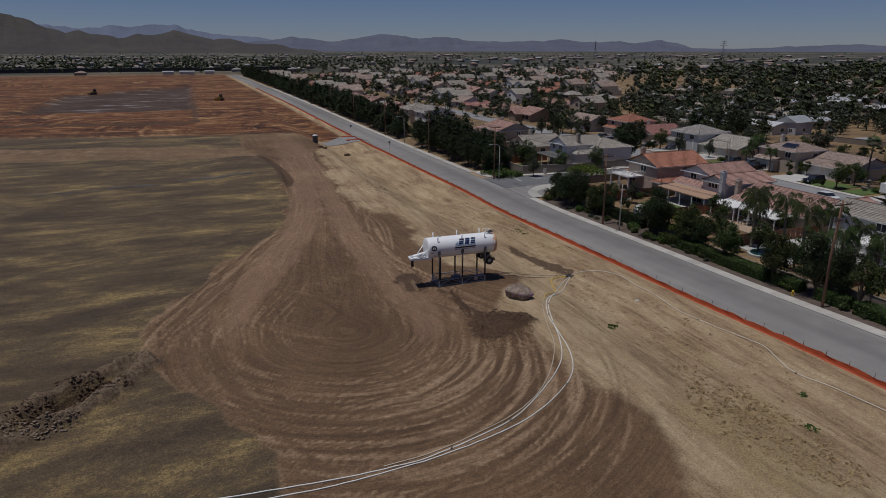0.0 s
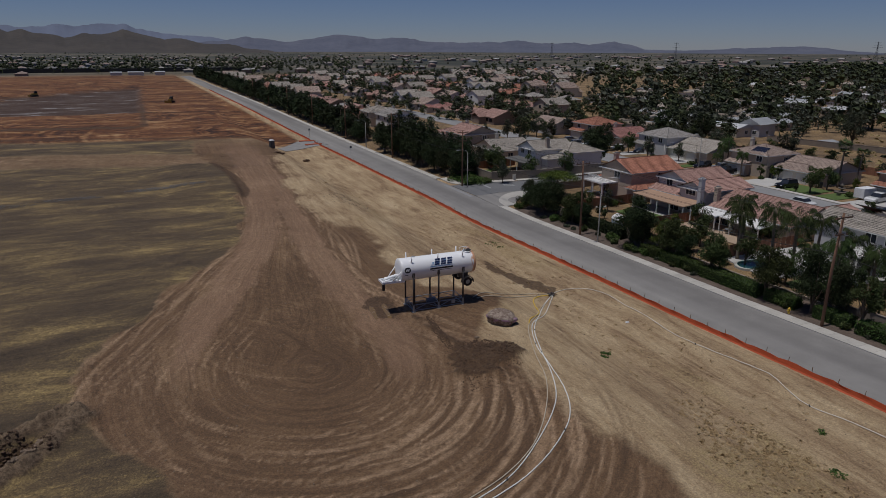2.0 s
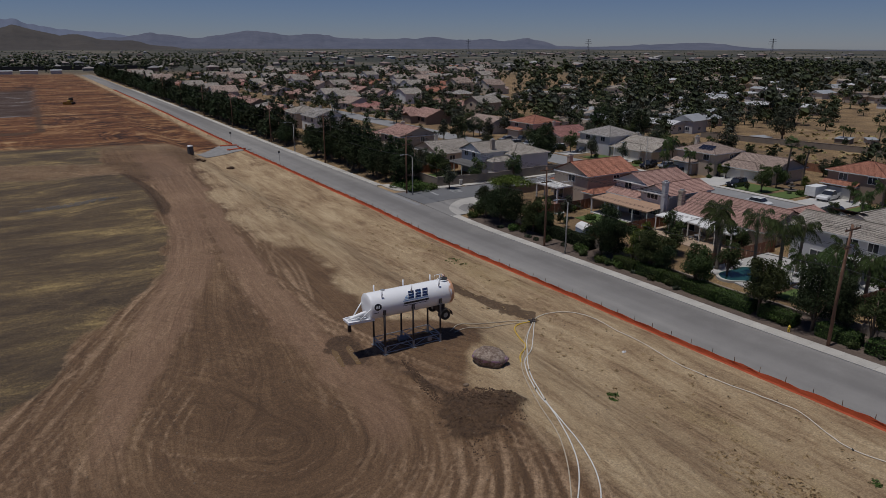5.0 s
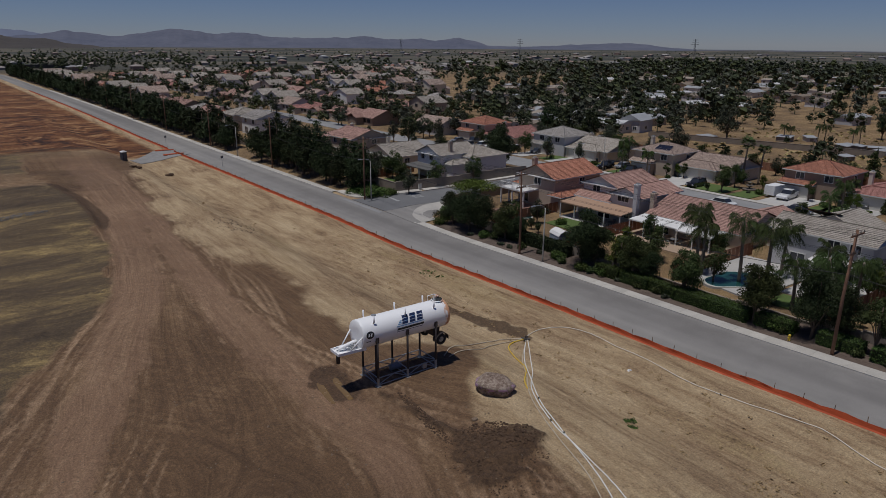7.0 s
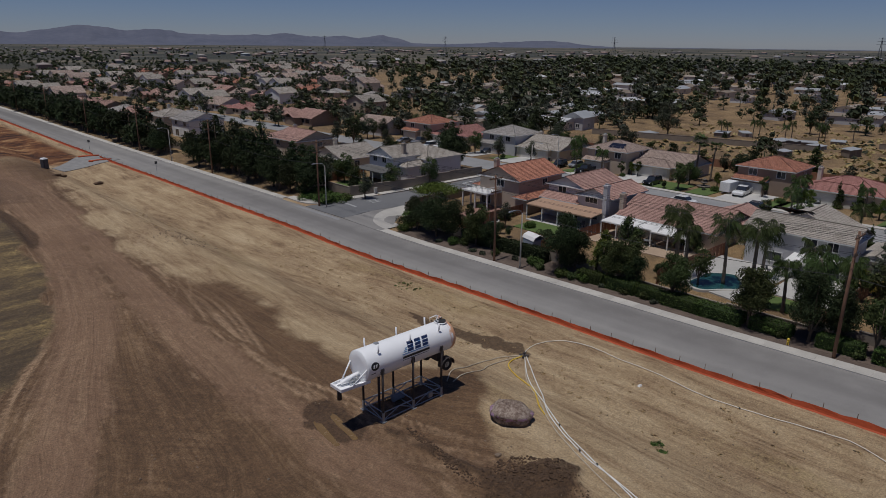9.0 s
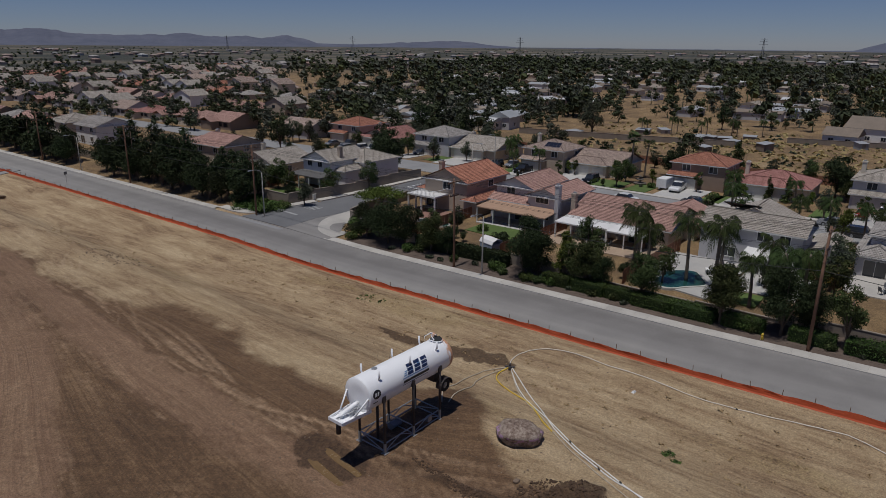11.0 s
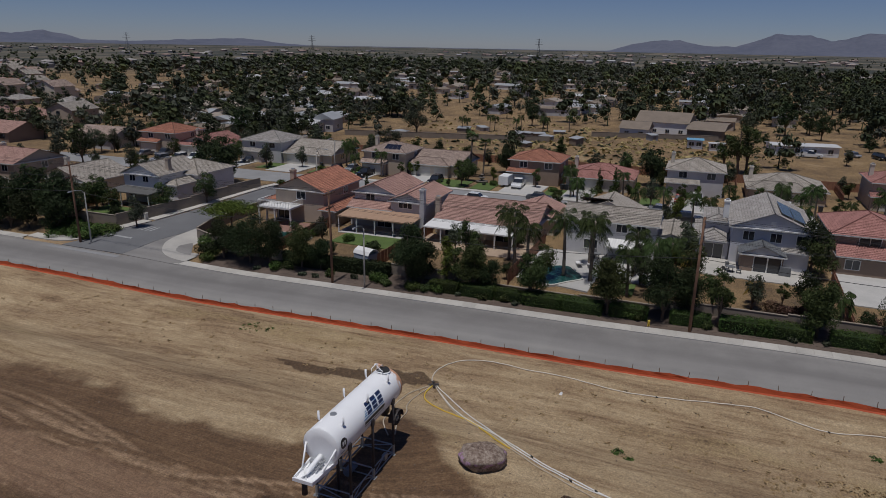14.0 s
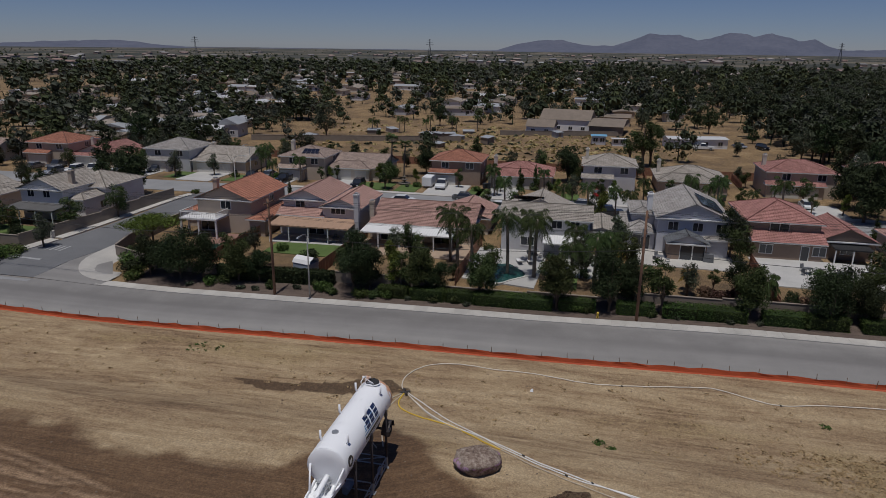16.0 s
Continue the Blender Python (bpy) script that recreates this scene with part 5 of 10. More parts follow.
def gable_fill(m, x0, x1, y0, y1, z, pitch, style):
    if style == "gx":
        h = (y1 - y0) / 2 * pitch
        for x, d in ((x0, 0.12), (x1, -0.12)):
            m.hexa([(x, y0, z), (x + d, y0, z), (x + d, y1, z), (x, y1, z)], [(x, (y0 + y1) / 2 - 0.01, z + h), (x + d, (y0 + y1) / 2 - 0.01, z + h), (x + d, (y0 + y1) / 2 + 0.01, z + h), (x, (y0 + y1) / 2 + 0.01, z + h)])
    if style == "gy":
        h = (x1 - x0) / 2 * pitch
        for y, d in ((y0, 0.12), (y1, -0.12)):
            m.hexa([(x0, y, z), (x1, y, z), (x1, y + d, z), (x0, y + d, z)], [((x0 + x1) / 2 - 0.01, y, z + h), ((x0 + x1) / 2 + 0.01, y, z + h), ((x0 + x1) / 2 + 0.01, y + d, z + h), ((x0 + x1) / 2 - 0.01, y + d, z + h)])


def window(parent, face, pos, along, z, w, h, mullions=1, door=False):
    """A framed window or door on a wall face. face: 'x-','x+','y-','y+'; pos: the wall's plane; along: its middle."""
    sgn = 1 if face[1] == "+" else -1
    def at_(d, s, zz):
        return (pos + sgn * d, along + s, zz) if face[0] == "x" else (along + s, pos + sgn * d, zz)
    def slab(m, s0, s1, z0, z1, d0, d1):
        c = [at_(d, s, zz) for zz in (z0, z1) for d, s in ((d0, s0), (d0, s1), (d1, s1), (d1, s0))]
        m.hexa(c[:4], c[4:])
    fr, gl = Msh(), Msh()
    t = 0.09
    for s0, s1, z0, z1 in ((-w / 2 - t, w / 2 + t, z - t, z), (-w / 2 - t, w / 2 + t, z + h, z + h + t), (-w / 2 - t, -w / 2, z, z + h), (w / 2, w / 2 + t, z, z + h)):
        slab(fr, s0, s1, z0, z1, -0.03, 0.07)
    for i in range(mullions):
        s = -w / 2 + w * (i + 1) / (mullions + 1)
        slab(fr, s - 0.03, s + 0.03, z, z + h, -0.03, 0.05)
    slab(gl, -w / 2, w / 2, z, z + h, -0.02, 0.015)
    ob = part("door" if door else "window", fr, TRIM, parent)
    part("pane", gl, GLASS, ob)
    return ob


def garage_door(parent, face, pos, along, w, h=2.15):
    sgn = 1 if face[1] == "+" else -1
    m = Msh()
    for i in range(4):
        z0, z1 = 0.03 + h * i / 4, h * (i + 1) / 4
        n = max(2, int(w / 0.62))
        for k in range(n):
            s0, s1 = along - w / 2 + w * k / n + 0.03, along - w / 2 + w * (k + 1) / n - 0.03
            d0, d1 = sorted((pos - sgn * 0.05, pos + sgn * 0.045))
            if face[0] == "x":
                m.box(d0, d1, s0, s1, z0 + 0.03, z1 - 0.02)
            else:
                m.box(s0, s1, d0, d1, z0 + 0.03, z1 - 0.02)
    s0, s1 = along - w / 2, along + w / 2
    d0, d1 = sorted((pos - sgn * 0.05, pos + sgn * 0.02))
    if face[0] == "x":
        m.box(d0, d1, s0, s1, 0, h)
    else:
        m.box(s0, s1, d0, d1, 0, h)
    part("garage_door", m, GARAGE, parent, "pale panelled garage door")


def house(x, y, blocks, wall, roof, label, rz=1.2, extras=None, group="houses of the estate", z=None):
    """A house of blocks (x0, x1, y0, y1, floor, eave, pitch, style) in metres round (x, y); -x faces the road."""
    base = at(x, y) if z is None else (x, y, z)
    root = thing("house", base, label, "house", group, rz)
    for bx0, bx1, by0, by1, floor_, eave, pitch, style in blocks:
        m = Msh()
        m.box(bx0, bx1, by0, by1, floor_ - (0.6 if floor_ == 0 else 0), eave)
        gable_fill(m, bx0, bx1, by0, by1, eave, pitch, style)
        part("wall", m, STUCCO[wall], root)
        if style != "none":
            tiled_roof("roof", root, ROOF[roof], bx0, bx1, by0, by1, eave, pitch, style)
    if extras:
        extras(root)
    return root


def chimney(parent, x, y, z0, z1, w=0.8, d=0.7, wall="cream"):
    m = Msh()
    m.box(x - w / 2, x + w / 2, y - d / 2, y + d / 2, z0, z1)
    m.box(x - w / 2 - 0.08, x + w / 2 + 0.08, y - d / 2 - 0.08, y + d / 2 + 0.08, z1 - 0.25, z1 - 0.05)
    ob = part("chimney", m, STUCCO[wall], parent)
    c = Msh()
    c.box(x - w / 3, x + w / 3, y - d / 3, y + d / 3, z1, z1 + 0.18)
    part("chimney_cap", c, STEEL_GREY, ob)


def patio_cover(parent, x0, x1, y0, y1, z, drop=0.25, material=None, posts=4):
    """A lean-to cover on posts that falls towards x0."""
    m = Msh()
    n = 14
    for i in range(n):
        a, b = y0 + (y1 - y0) * i / n, y0 + (y1 - y0) * (i + 1) / n
        c = (a + b) / 2
        m.quad((x0, a, z - drop), (x1, a, z), (x1, c, z + 0.05), (x0, c, z - drop + 0.05))
        m.quad((x0, c, z - drop + 0.05), (x1, c, z + 0.05), (x1, b, z), (x0, b, z - drop))
    m.quad((x0, y0, z - drop), (x0, y1, z - drop), (x0, y1, z - drop - 0.16), (x0, y0, z - drop - 0.16))
    m.quad((x0, y0, z - drop - 0.16), (x0, y1, z - drop - 0.16), (x1, y1, z - 0.05), (x1, y0, z - 0.05))
    m.weld()
    ob = part("patio_cover", m, material or TRIM, parent, "patio cover on posts")
    for i in range(posts):
        p = Msh()
        yy = y0 + 0.15 + (y1 - y0 - 0.3) * i / (posts - 1)
        p.box(x0 + 0.05, x0 + 0.2, yy - 0.075, yy + 0.075, -0.3, z - drop - 0.1)
        part("post", p, TRIM, ob)


def solar(parent, corners, cols, rows):
    """Dark panels over a slope, given by its corners."""
    a, b, c, d = [Vector(p) for p in corners]
    up = (b - a).cross(d - a).normalized() * 0.08
    if up.z < 0:
        up = -up
    for i in range(cols):
        for k in range(rows):
            def at_(u, v):
                return a.lerp(b, u).lerp(d.lerp(c, u), v)
            u0, u1, v0, v1 = (i + 0.03) / cols, (i + 0.97) / cols, (k + 0.03) / rows, (k + 0.97) / rows
            m = Msh()
            q = [at_(u0, v0), at_(u1, v0), at_(u1, v1), at_(u0, v1)]
            m.hexa([p + up * 0.5 for p in q], [p + up for p in q])
            part("solar_panel", m, SOLAR, parent)


SOLAR = glossy("solar_glass", (0.018, 0.02, 0.032), 0.15, 0.0, 0.6)
PATIO_TAN = surface("tan_patio_roof", (0.42, 0.27, 0.18), (0.33, 0.21, 0.14), 0.8, 12, 0.85)


# first row, backs to the road, going down the street
def extra_a(r):
    chimney(r, -4.5, 2.2, 0, 8.1, wall="tan")
    window(r, "x-", -5.6, 0.2, 3.6, 1.6, 1.2)
    window(r, "y-", -4.0, 1.5, 3.6, 1.4, 1.1)
    window(r, "y-", -4.0, -2.5, 1.0, 1.6, 1.2)
    deck, rails = Msh(), Msh()
    deck.box(-9.4, -5.65, -0.2, 6.0, 2.55, 2.8)
    d = part("deck", deck, TRIM, r, "white balcony deck")
    for (ax, ay), (bx, by) in (((-9.35, -0.15), (-9.35, 5.95)), ((-9.35, 5.95), (-5.7, 5.95)), ((-9.35, -0.15), (-5.7, -0.15))):
        rails = Msh()
        rails.tube([(ax, ay, 3.75), (bx, by, 3.75)], 0.05, 6)
        n = max(3, int(math.hypot(bx - ax, by - ay) / 0.28))
        for i in range(n + 1):
            p, q = ax + (bx - ax) * i / n, ay + (by - ay) * i / n
            rails.box(p - 0.02, p + 0.02, q - 0.02, q + 0.02, 2.8, 3.75)
        part("balustrade", rails, TRIM, d)
    for px, py in ((-9.2, 0), (-9.2, 2.9), (-9.2, 5.8), (-7.2, 5.8)):
        p = Msh()
        p.box(px - 0.12, px + 0.12, py - 0.12, py + 0.12, -0.3, 2.6)
        part("post", p, TRIM, d)
    window(r, "x-", -5.6, 3.5, 0.1, 2.2, 2.05, 1, True)


house(60.5, 44.5, [(-5.6, 6.5, -4.0, 5.0, 0, 5.2, 0.42, "gx"), (-6.6, 6.5, -6.6, -4.1, 0, 2.6, 0.35, "hip"), (-3.5, 3.0, 5.1, 8.2, 0, 2.6, 0.35, "hip")], "tan", "orange",
      "tan stucco two-storey house with orange tile roof and white balcony", extras=extra_a)


def extra_d(r):
    chimney(r, -5.6, -8.0, 0, 7.0, wall="grey")
    window(r, "x-", -2.8, 2.2, 3.7, 1.5, 1.1)
    window(r, "x-", -4.4, -4.6, 3.45, 2.2, 0.9, 2)
    patio_cover(r, -9.0, -4.45, -7.8, 4.8, 2.75, 0.35, PATIO_TAN, 5)
    window(r, "x-", -4.4, -1.0, 0.1, 2.4, 2.05, 1, True)
    window(r, "x-", -4.4, -5.0, 0.9, 1.8, 1.2)
    window(r, "x-", -4.4, 3.2, 0.9, 1.8, 1.2)


house(61.0, 31.5, [(-2.8, 8.0, -2.0, 5.0, 0, 5.1, 0.4, "gx"), (-4.4, 6.0, -8.0, -2.1, 0, 4.6, 0.4, "gx"), (-4.4, -2.9, -2.0, 5.0, 0, 3.0, 0.45, "sx-")], "grey", "pink",
      "grey two-storey house with faded pink roof and long patio cover", extras=extra_d)


def extra_e(r):
    chimney(r, -4.0, 8.4, 0, 5.6, wall="tan")
    patio_cover(r, -9.6, -5.45, 3.2, 8.6, 2.55, 0.25, TRIM, 3)
    patio_cover(r, -8.9, -5.45, 0.6, 3.1, 2.5, 0.2, TRIM, 2)
    patio_cover(r, -9.6, -5.45, -5.0, 0.5, 2.55, 0.25, TRIM, 3)
    window(r, "x-", -5.4, 5.5, 0.1, 2.4, 2.05, 1, True)
    window(r, "x-", -5.4, -2.5, 0.1, 2.4, 2.05, 1, True)
    window(r, "x-", -5.4, 1.5, 0.9, 1.5, 1.2)
    window(r, "y-", -7.0, -1.0, 0.9, 1.5, 1.2)


house(61.5, 13.2, [(-5.4, 6.5, -7.0, 8.0, 0, 2.7, 0.37, "gy"), (1.0, 10.0, -8.5, -1.0, 0, 2.7, 0.36, "gx")], "cream", "pink",
      "cream single-storey house with faded pink roof and white patio covers", extras=extra_e)


def extra_f(r):
    patio_cover(r, -7.8, -4.45, -4.8, 0.2, 2.6, 0.3, TRIM, 3)
    window(r, "x-", -4.4, -1.5, 3.6, 1.4, 1.1)
    window(r, "x-", -4.4, -4.0, 3.6, 1.2, 1.1)
    window(r, "x-", -4.4, -4.4, 0.1, 1.6, 2.05, 1, True)
    window(r, "x-", -4.4, 2.5, 0.9, 1.8, 1.2)
    # stripped rafters over the torn part of the roof
    for i in range(6):
        m = Msh()
        yy = 1.2 + i * 0.75
        m.tube([(2.2, yy, 6.5 - 0.0 * i), (6.8, yy, 4.9)], 0.07, 4)
        part("rafter", m, FENCE_WOOD, r, "bare wooden rafter")
    torn = Msh()
    torn.hexa([(2.0, 0.8, 6.55), (6.4, 0.8, 5.1), (6.4, 5.5, 5.1), (2.0, 5.5, 6.55)], [(2.0, 0.8, 6.6), (6.4, 0.8, 5.15), (6.4, 5.5, 5.15), (2.0, 5.5, 6.6)])
    part("roof_felt", torn, BLACK, r, "bare dark roof felt")


house(60.0, -4.5, [(-4.4, 2.0, -6.0, 6.2, 0, 5.0, 0.4, "gy"), (2.1, 9.0, -3.5, 6.2, 0, 4.2, 0.42, "gx"), (-0.5, 8.0, -9.5, -6.1, 0, 2.6, 0.3, "gx")], "grey", "beige",
      "grey stucco two-storey house with beige tile roof, part of it stripped", extras=extra_f)


def extra_c(r):
    for s in (2.3, -1.0, -4.1):
        window(r, "x-", -5.0, s, 3.4, 1.3, 1.15)
    vent = Msh()
    vent.box(-5.06, -4.98, -0.75, -0.15, 5.6, 6.1)
    part("gable_vent", vent, TRIM, r)
    chimney(r, 0.5, 5.2, 0, 7.4, wall="white")
    window(r, "x-", -3.9, 6.4, 0.05, 2.4, 2.05, 1, True)
    window(r, "x-", -5.0, -3.9, 0.8, 1.7, 1.3)
    solar(r, [(-4.2, -4.4, 5.86), (3.4, -4.4, 5.86), (3.4, -1.2, 7.2), (-4.2, -1.2, 7.2)], 6, 2)
    # glazed garden room with a slate gable
    m = Msh()
    m.box(-8.4, -5.05, -1.9, 3.1, -0.4, 2.5)
    room = part("garden_room", m, STUCCO["brown"], r)
    tiled_roof("room_roof", r, ROOF["slate"], -8.4, -5.1, -1.9, 3.1, 2.5, 0.42, "gx", 0.35)
    m = Msh()
    m.hexa([(-8.4, -1.9, 2.5), (-8.28, -1.9, 2.5), (-8.28, 3.1, 2.5), (-8.4, 3.1, 2.5)], [(-8.4, 0.59, 3.55), (-8.28, 0.59, 3.55), (-8.28, 0.61, 3.55), (-8.4, 0.61, 3.55)])
    part("room_gable", m, STUCCO["grey"], r)
    window(r, "x-", -8.4, -0.9, 0.15, 1.5, 2.0, 0)
    window(r, "x-", -8.4, 0.75, 0.15, 1.5, 2.0, 0)


house(65.0, -24.2, [(-5.0, 9.0, -5.2, 4.4, 0, 5.2, 0.42, "gx"), (-3.9, 7.0, 4.5, 8.6, 0, 2.7, 0.38, "hip"), (-0.5, 7.0, 4.5, 7.6, 2.7, 4.6, 0.3, "hip"), (-6.2, -5.1, -5.0, -2.2, 0, 2.7, 0.3, "hip")], "blue", "grey",
      "pale blue-grey two-storey house with grey tile roof and solar panels", extras=extra_c)


def extra_p(r):
    window(r, "x-", -3.2, 0.5, 3.5, 2.4, 1.2, 1)
    bal = Msh()
    for i in range(11):
        yy = -1.0 + i * 0.3
        bal.box(-3.62, -3.58, yy - 0.02, yy + 0.02, 3.1, 4.1)
    bal.box(-3.64, -3.2, -1.05, 2.05, 3.0, 3.1)
    bal.box(-3.64, -3.56, -1.05, 2.05, 4.1, 4.16)
    part("balcony", bal, BLACK, r, "black iron balcony")
    window(r, "x-", -5.2, -2.6, 0.05, 0.95, 2.05, 0, True)
    window(r, "x-", -5.2, -4.4, 0.9, 1.6, 1.2)
    window(r, "x-", -5.2, 2.4, 0.9, 1.6, 1.2)
    window(r, "x-", -3.2, -8.5, 0.9, 1.5, 1.2)
    patio_cover(r, -5.6, -3.25, -11.0, -6.2, 2.3, 0.15, BLACK, 3)


house(65.6, -36.8, [(-3.2, 8.0, -4.8, 4.8, 0, 5.0, 0.4, "hip"), (-5.2, -3.3, -4.8, 4.0, 0, 2.7, 0.45, "sx-"), (-3.2, 6.0, -12.0, -4.9, 0, 2.8, 0.45, "gx")], "brown", "red",
      "brown stucco two-storey house with red tile roof and iron balcony", extras=extra_p)


def extra_b(r):
    window(r, "x-", -4.5, 2.6, 3.6, 1.2, 1.2)
    window(r, "x-", -4.5, -0.4, 3.6, 1.2, 1.2)
    window(r, "x-", -4.5, 3.0, 0.9, 1.8, 1.2)
    window(r, "y-", -6.0, 1.5, 1.0, 1.4, 1.1)
    chimney(r, -1.0, -2.6, 0, 7.6, wall="tan")
    patio_cover(r, -8.5, -4.55, -4.5, 5.0, 2.6, 0.2, PATIO_DARK, 4)
    solar(r, [(-3.6, 2.0, 6.1), (-1.2, 2.0, 6.1), (-1.2, 0.6, 6.75), (-3.6, 0.6, 6.75)], 2, 1)


PATIO_DARK = surface("dark_patio_roof", (0.13, 0.125, 0.12), (0.08, 0.078, 0.075), 0.8, 12, 0.85)
house(59.0, 77.5, [(-4.5, 6.0, -3.4, 4.6, 0, 5.0, 0.42, "gx"), (-3.0, 8.0, -6.0, -3.5, 0, 3.3, 0.5, "hip"), (2.0, 12.0, -6.5, 3.0, 0, 4.4, 0.36, "hip")], "white", "beige",
      "white stucco two-storey house with beige tile roof and dark patio cover", extras=extra_b)


def extra_row(seed, storeys, depth, wide, backs=False):
    """Windows and garage doors for a plain estate house; -x is its garage side."""
    def make(r):
        rng = random.Random(seed)
        front = -depth / 2
        if not backs:
            garage_door(r, "x-", front - 1.2, wide * 0.22, 4.9)
            if wide > 11:
                garage_door(r, "x-", front - 1.2, wide * 0.22 - 4.6, 2.6)
        else:
            window(r, "x-", front, wide * 0.2, 0.1, 2.2, 2.05, 1, True)
            window(r, "x-", front, -wide * 0.25, 0.9, 1.6, 1.2)
        if storeys == 2:
            for s in (-0.28, 0.22):
                window(r, "x-", front, wide * s, 3.5, 1.5, 1.2)
            window(r, "y-", -wide / 2, 1.0, 3.5, 1.2, 1.1)
        window(r, "y-", -wide / 2, -1.5, 1.0, 1.4, 1.1)
        if rng.random() < 0.6:
            chimney(r, depth * 0.1, wide / 2 - 0.6, 0, 5.6 if storeys == 1 else 7.6, wall="cream")
    return make


def row_house(x, y, wide, depth, storeys, style, wall, roof, label, seed, rz=1.2, group="houses of the estate", backs=False):
    e = 5.1 if storeys == 2 else 2.75
    front = -depth / 2
    blocks = [(front, depth / 2, -wide / 2, wide / 2, 0, e, 0.35, style)]
    if not backs:
        blocks.append((front - 1.2, front + (4 if storeys == 1 else -0.05), -wide * 0.30 if wide > 11 else -wide * 0.05, wide / 2 - 0.05, 0, 2.75, 0.38, "hip" if storeys == 1 else "sx-"))
    return house(x, y, blocks, wall, roof, label, rz, extra_row(seed, storeys, depth, wide, backs), group)


# second row, garages to the inner street
SECOND = [
    (103.5, 117.0, 11.0, 10.5, 2, "hip", "tan", "orange", "tan two-storey house with orange tile roof"),
    (104.0, 104.5, 12.0, 12.0, 1, "gx", "cream", "red", "cream single-storey house with red tile roof"),
    (103.0, 84.5, 11.0, 10.5, 2, "hip", "grey", "grey", "grey two-storey house with grey tile roof and garage wing"),
    (106.0, 72.5, 12.5, 13.0, 1, "gy", "cream", "beige", "cream single-storey house with beige gabled roof"),
    (101.5, 51.0, 10.0, 9.5, 2, "hip", "tan", "tan", "tan two-storey house with solar panels on its roof"),
    (106.0, 40.5, 12.5, 12.0, 1, "gy", "cream", "tan", "cream single-storey house with tan tile roof"),
    (105.5, 18.0, 10.5, 9.5, 2, "hip", "brown", "orange", "brown two-storey house with bright orange tile roof"),
    (106.5, 4.5, 13.0, 11.0, 1, "hip", "cream", "red", "cream single-storey house with red hipped roof"),
    (109.0, -13.5, 10.5, 10.0, 2, "hip", "grey", "beige", "grey two-storey house with beige hipped roof"),
    (111.0, -30.0, 13.5, 12.0, 1, "hip", "tan", "beige", "tan single-storey house with beige roof and open garage"),
    (112.0, -50.5, 13.0, 10.0, 2, "hip", "tan", "red", "tan two-storey house with red tile roof and arched window"),
    (114.0, -68.0, 12.5, 10.0, 2, "hip", "cream", "red", "cream two-storey house with red tile roof"),
    (112.0, -84.0, 12.5, 11.0, 1, "hip", "cream", "pink", "cream single-storey house with pink tile roof"),
    (112.0, -100.0, 12.0, 10.0, 2, "gx", "tan", "tan", "tan two-storey house with tan gabled roof"),
]
for k, row in enumerate(SECOND):
    hs = row_house(*row, seed=k)
    if k == 4:
        solar(hs, [(-4.2, 0.5, 5.3), (-4.2, -3.5, 5.3), (-1.8, -3.0, 6.3), (-1.8, 0.5, 6.3)], 4, 2)
# first row beyond the two ends of the detailed stretch
FIRST = [
    (58.0, 96.0, 12.5, 11.0, 1, "gx", "cream", "beige", "cream single-storey house with beige gabled roof"),
    (56.5, 112.0, 11.5, 11.0, 2, "gy", "tan", "pink", "tan two-storey house with pink tile roof"),
    (60.0, 128.0, 11.5, 11.0, 1, "hip", "tan", "pink", "tan single-storey house with pink tile roof"),
    (54.0, 168.0, 12.0, 11.0, 2, "gy", "white", "grey", "white two-storey house with grey tile roof"),
    (53.0, 184.0, 12.0, 11.0, 2, "hip", "cream", "beige", "cream two-storey house with beige hipped roof"),
    (52.0, 200.0, 12.0, 11.0, 1, "hip", "tan", "orange", "tan single-storey house with orange tile roof"),
    (65.5, -58.0, 12.0, 11.0, 1, "hip", "cream", "pink", "cream single-storey house with pink tile roof"),
    (65.5, -75.0, 12.0, 10.0, 2, "gx", "grey", "beige", "grey two-storey house with beige tile roof"),
    (65.5, -92.0, 12.0, 10.0, 2, "hip", "tan", "tan", "tan two-storey house with tan tile roof"),
]
for k, row in enumerate(FIRST):
    row_house(*row, seed=40 + k, backs=True)

# ---- trees, shrubs, hedges ----
def leaves(rng, blobs, count, size, shell=0.55, flat=0.0, aspect=0.55):
    """Small pointed leaf clumps spread through lumpy balls (x, y, z, rx, ry, rz); returns points and faces."""
    b = np.array(blobs, float)
    w = (b[:, 3] * b[:, 4] + b[:, 4] * b[:, 5] + b[:, 3] * b[:, 5])
    pick = rng.choice(len(b), count, p=w / w.sum())
    d = rng.normal(size=(count, 3))
    d /= np.linalg.norm(d, axis=1)[:, None]
    r = shell + (1.06 - shell) * rng.rand(count) ** 0.6
    c = b[pick, :3] + d * r[:, None] * b[pick, 3:]
    n = d + rng.normal(size=(count, 3)) * 0.75 + np.array([0, 0, flat])
    n /= np.linalg.norm(n, axis=1)[:, None]
    t = np.cross(n, rng.normal(size=(count, 3)))
    t /= np.linalg.norm(t, axis=1)[:, None]
    s = np.cross(n, t)
    k = (size * (0.6 + 0.8 * rng.rand(count)))[:, None]
    bend = n * k * 0.25
    pts = np.stack([c - t * k, c + s * k * aspect + bend, c + t * k, c - s * k * aspect + bend], 1).reshape(-1, 3)
    faces = np.arange(4 * count).reshape(-1, 4)
    return pts, faces


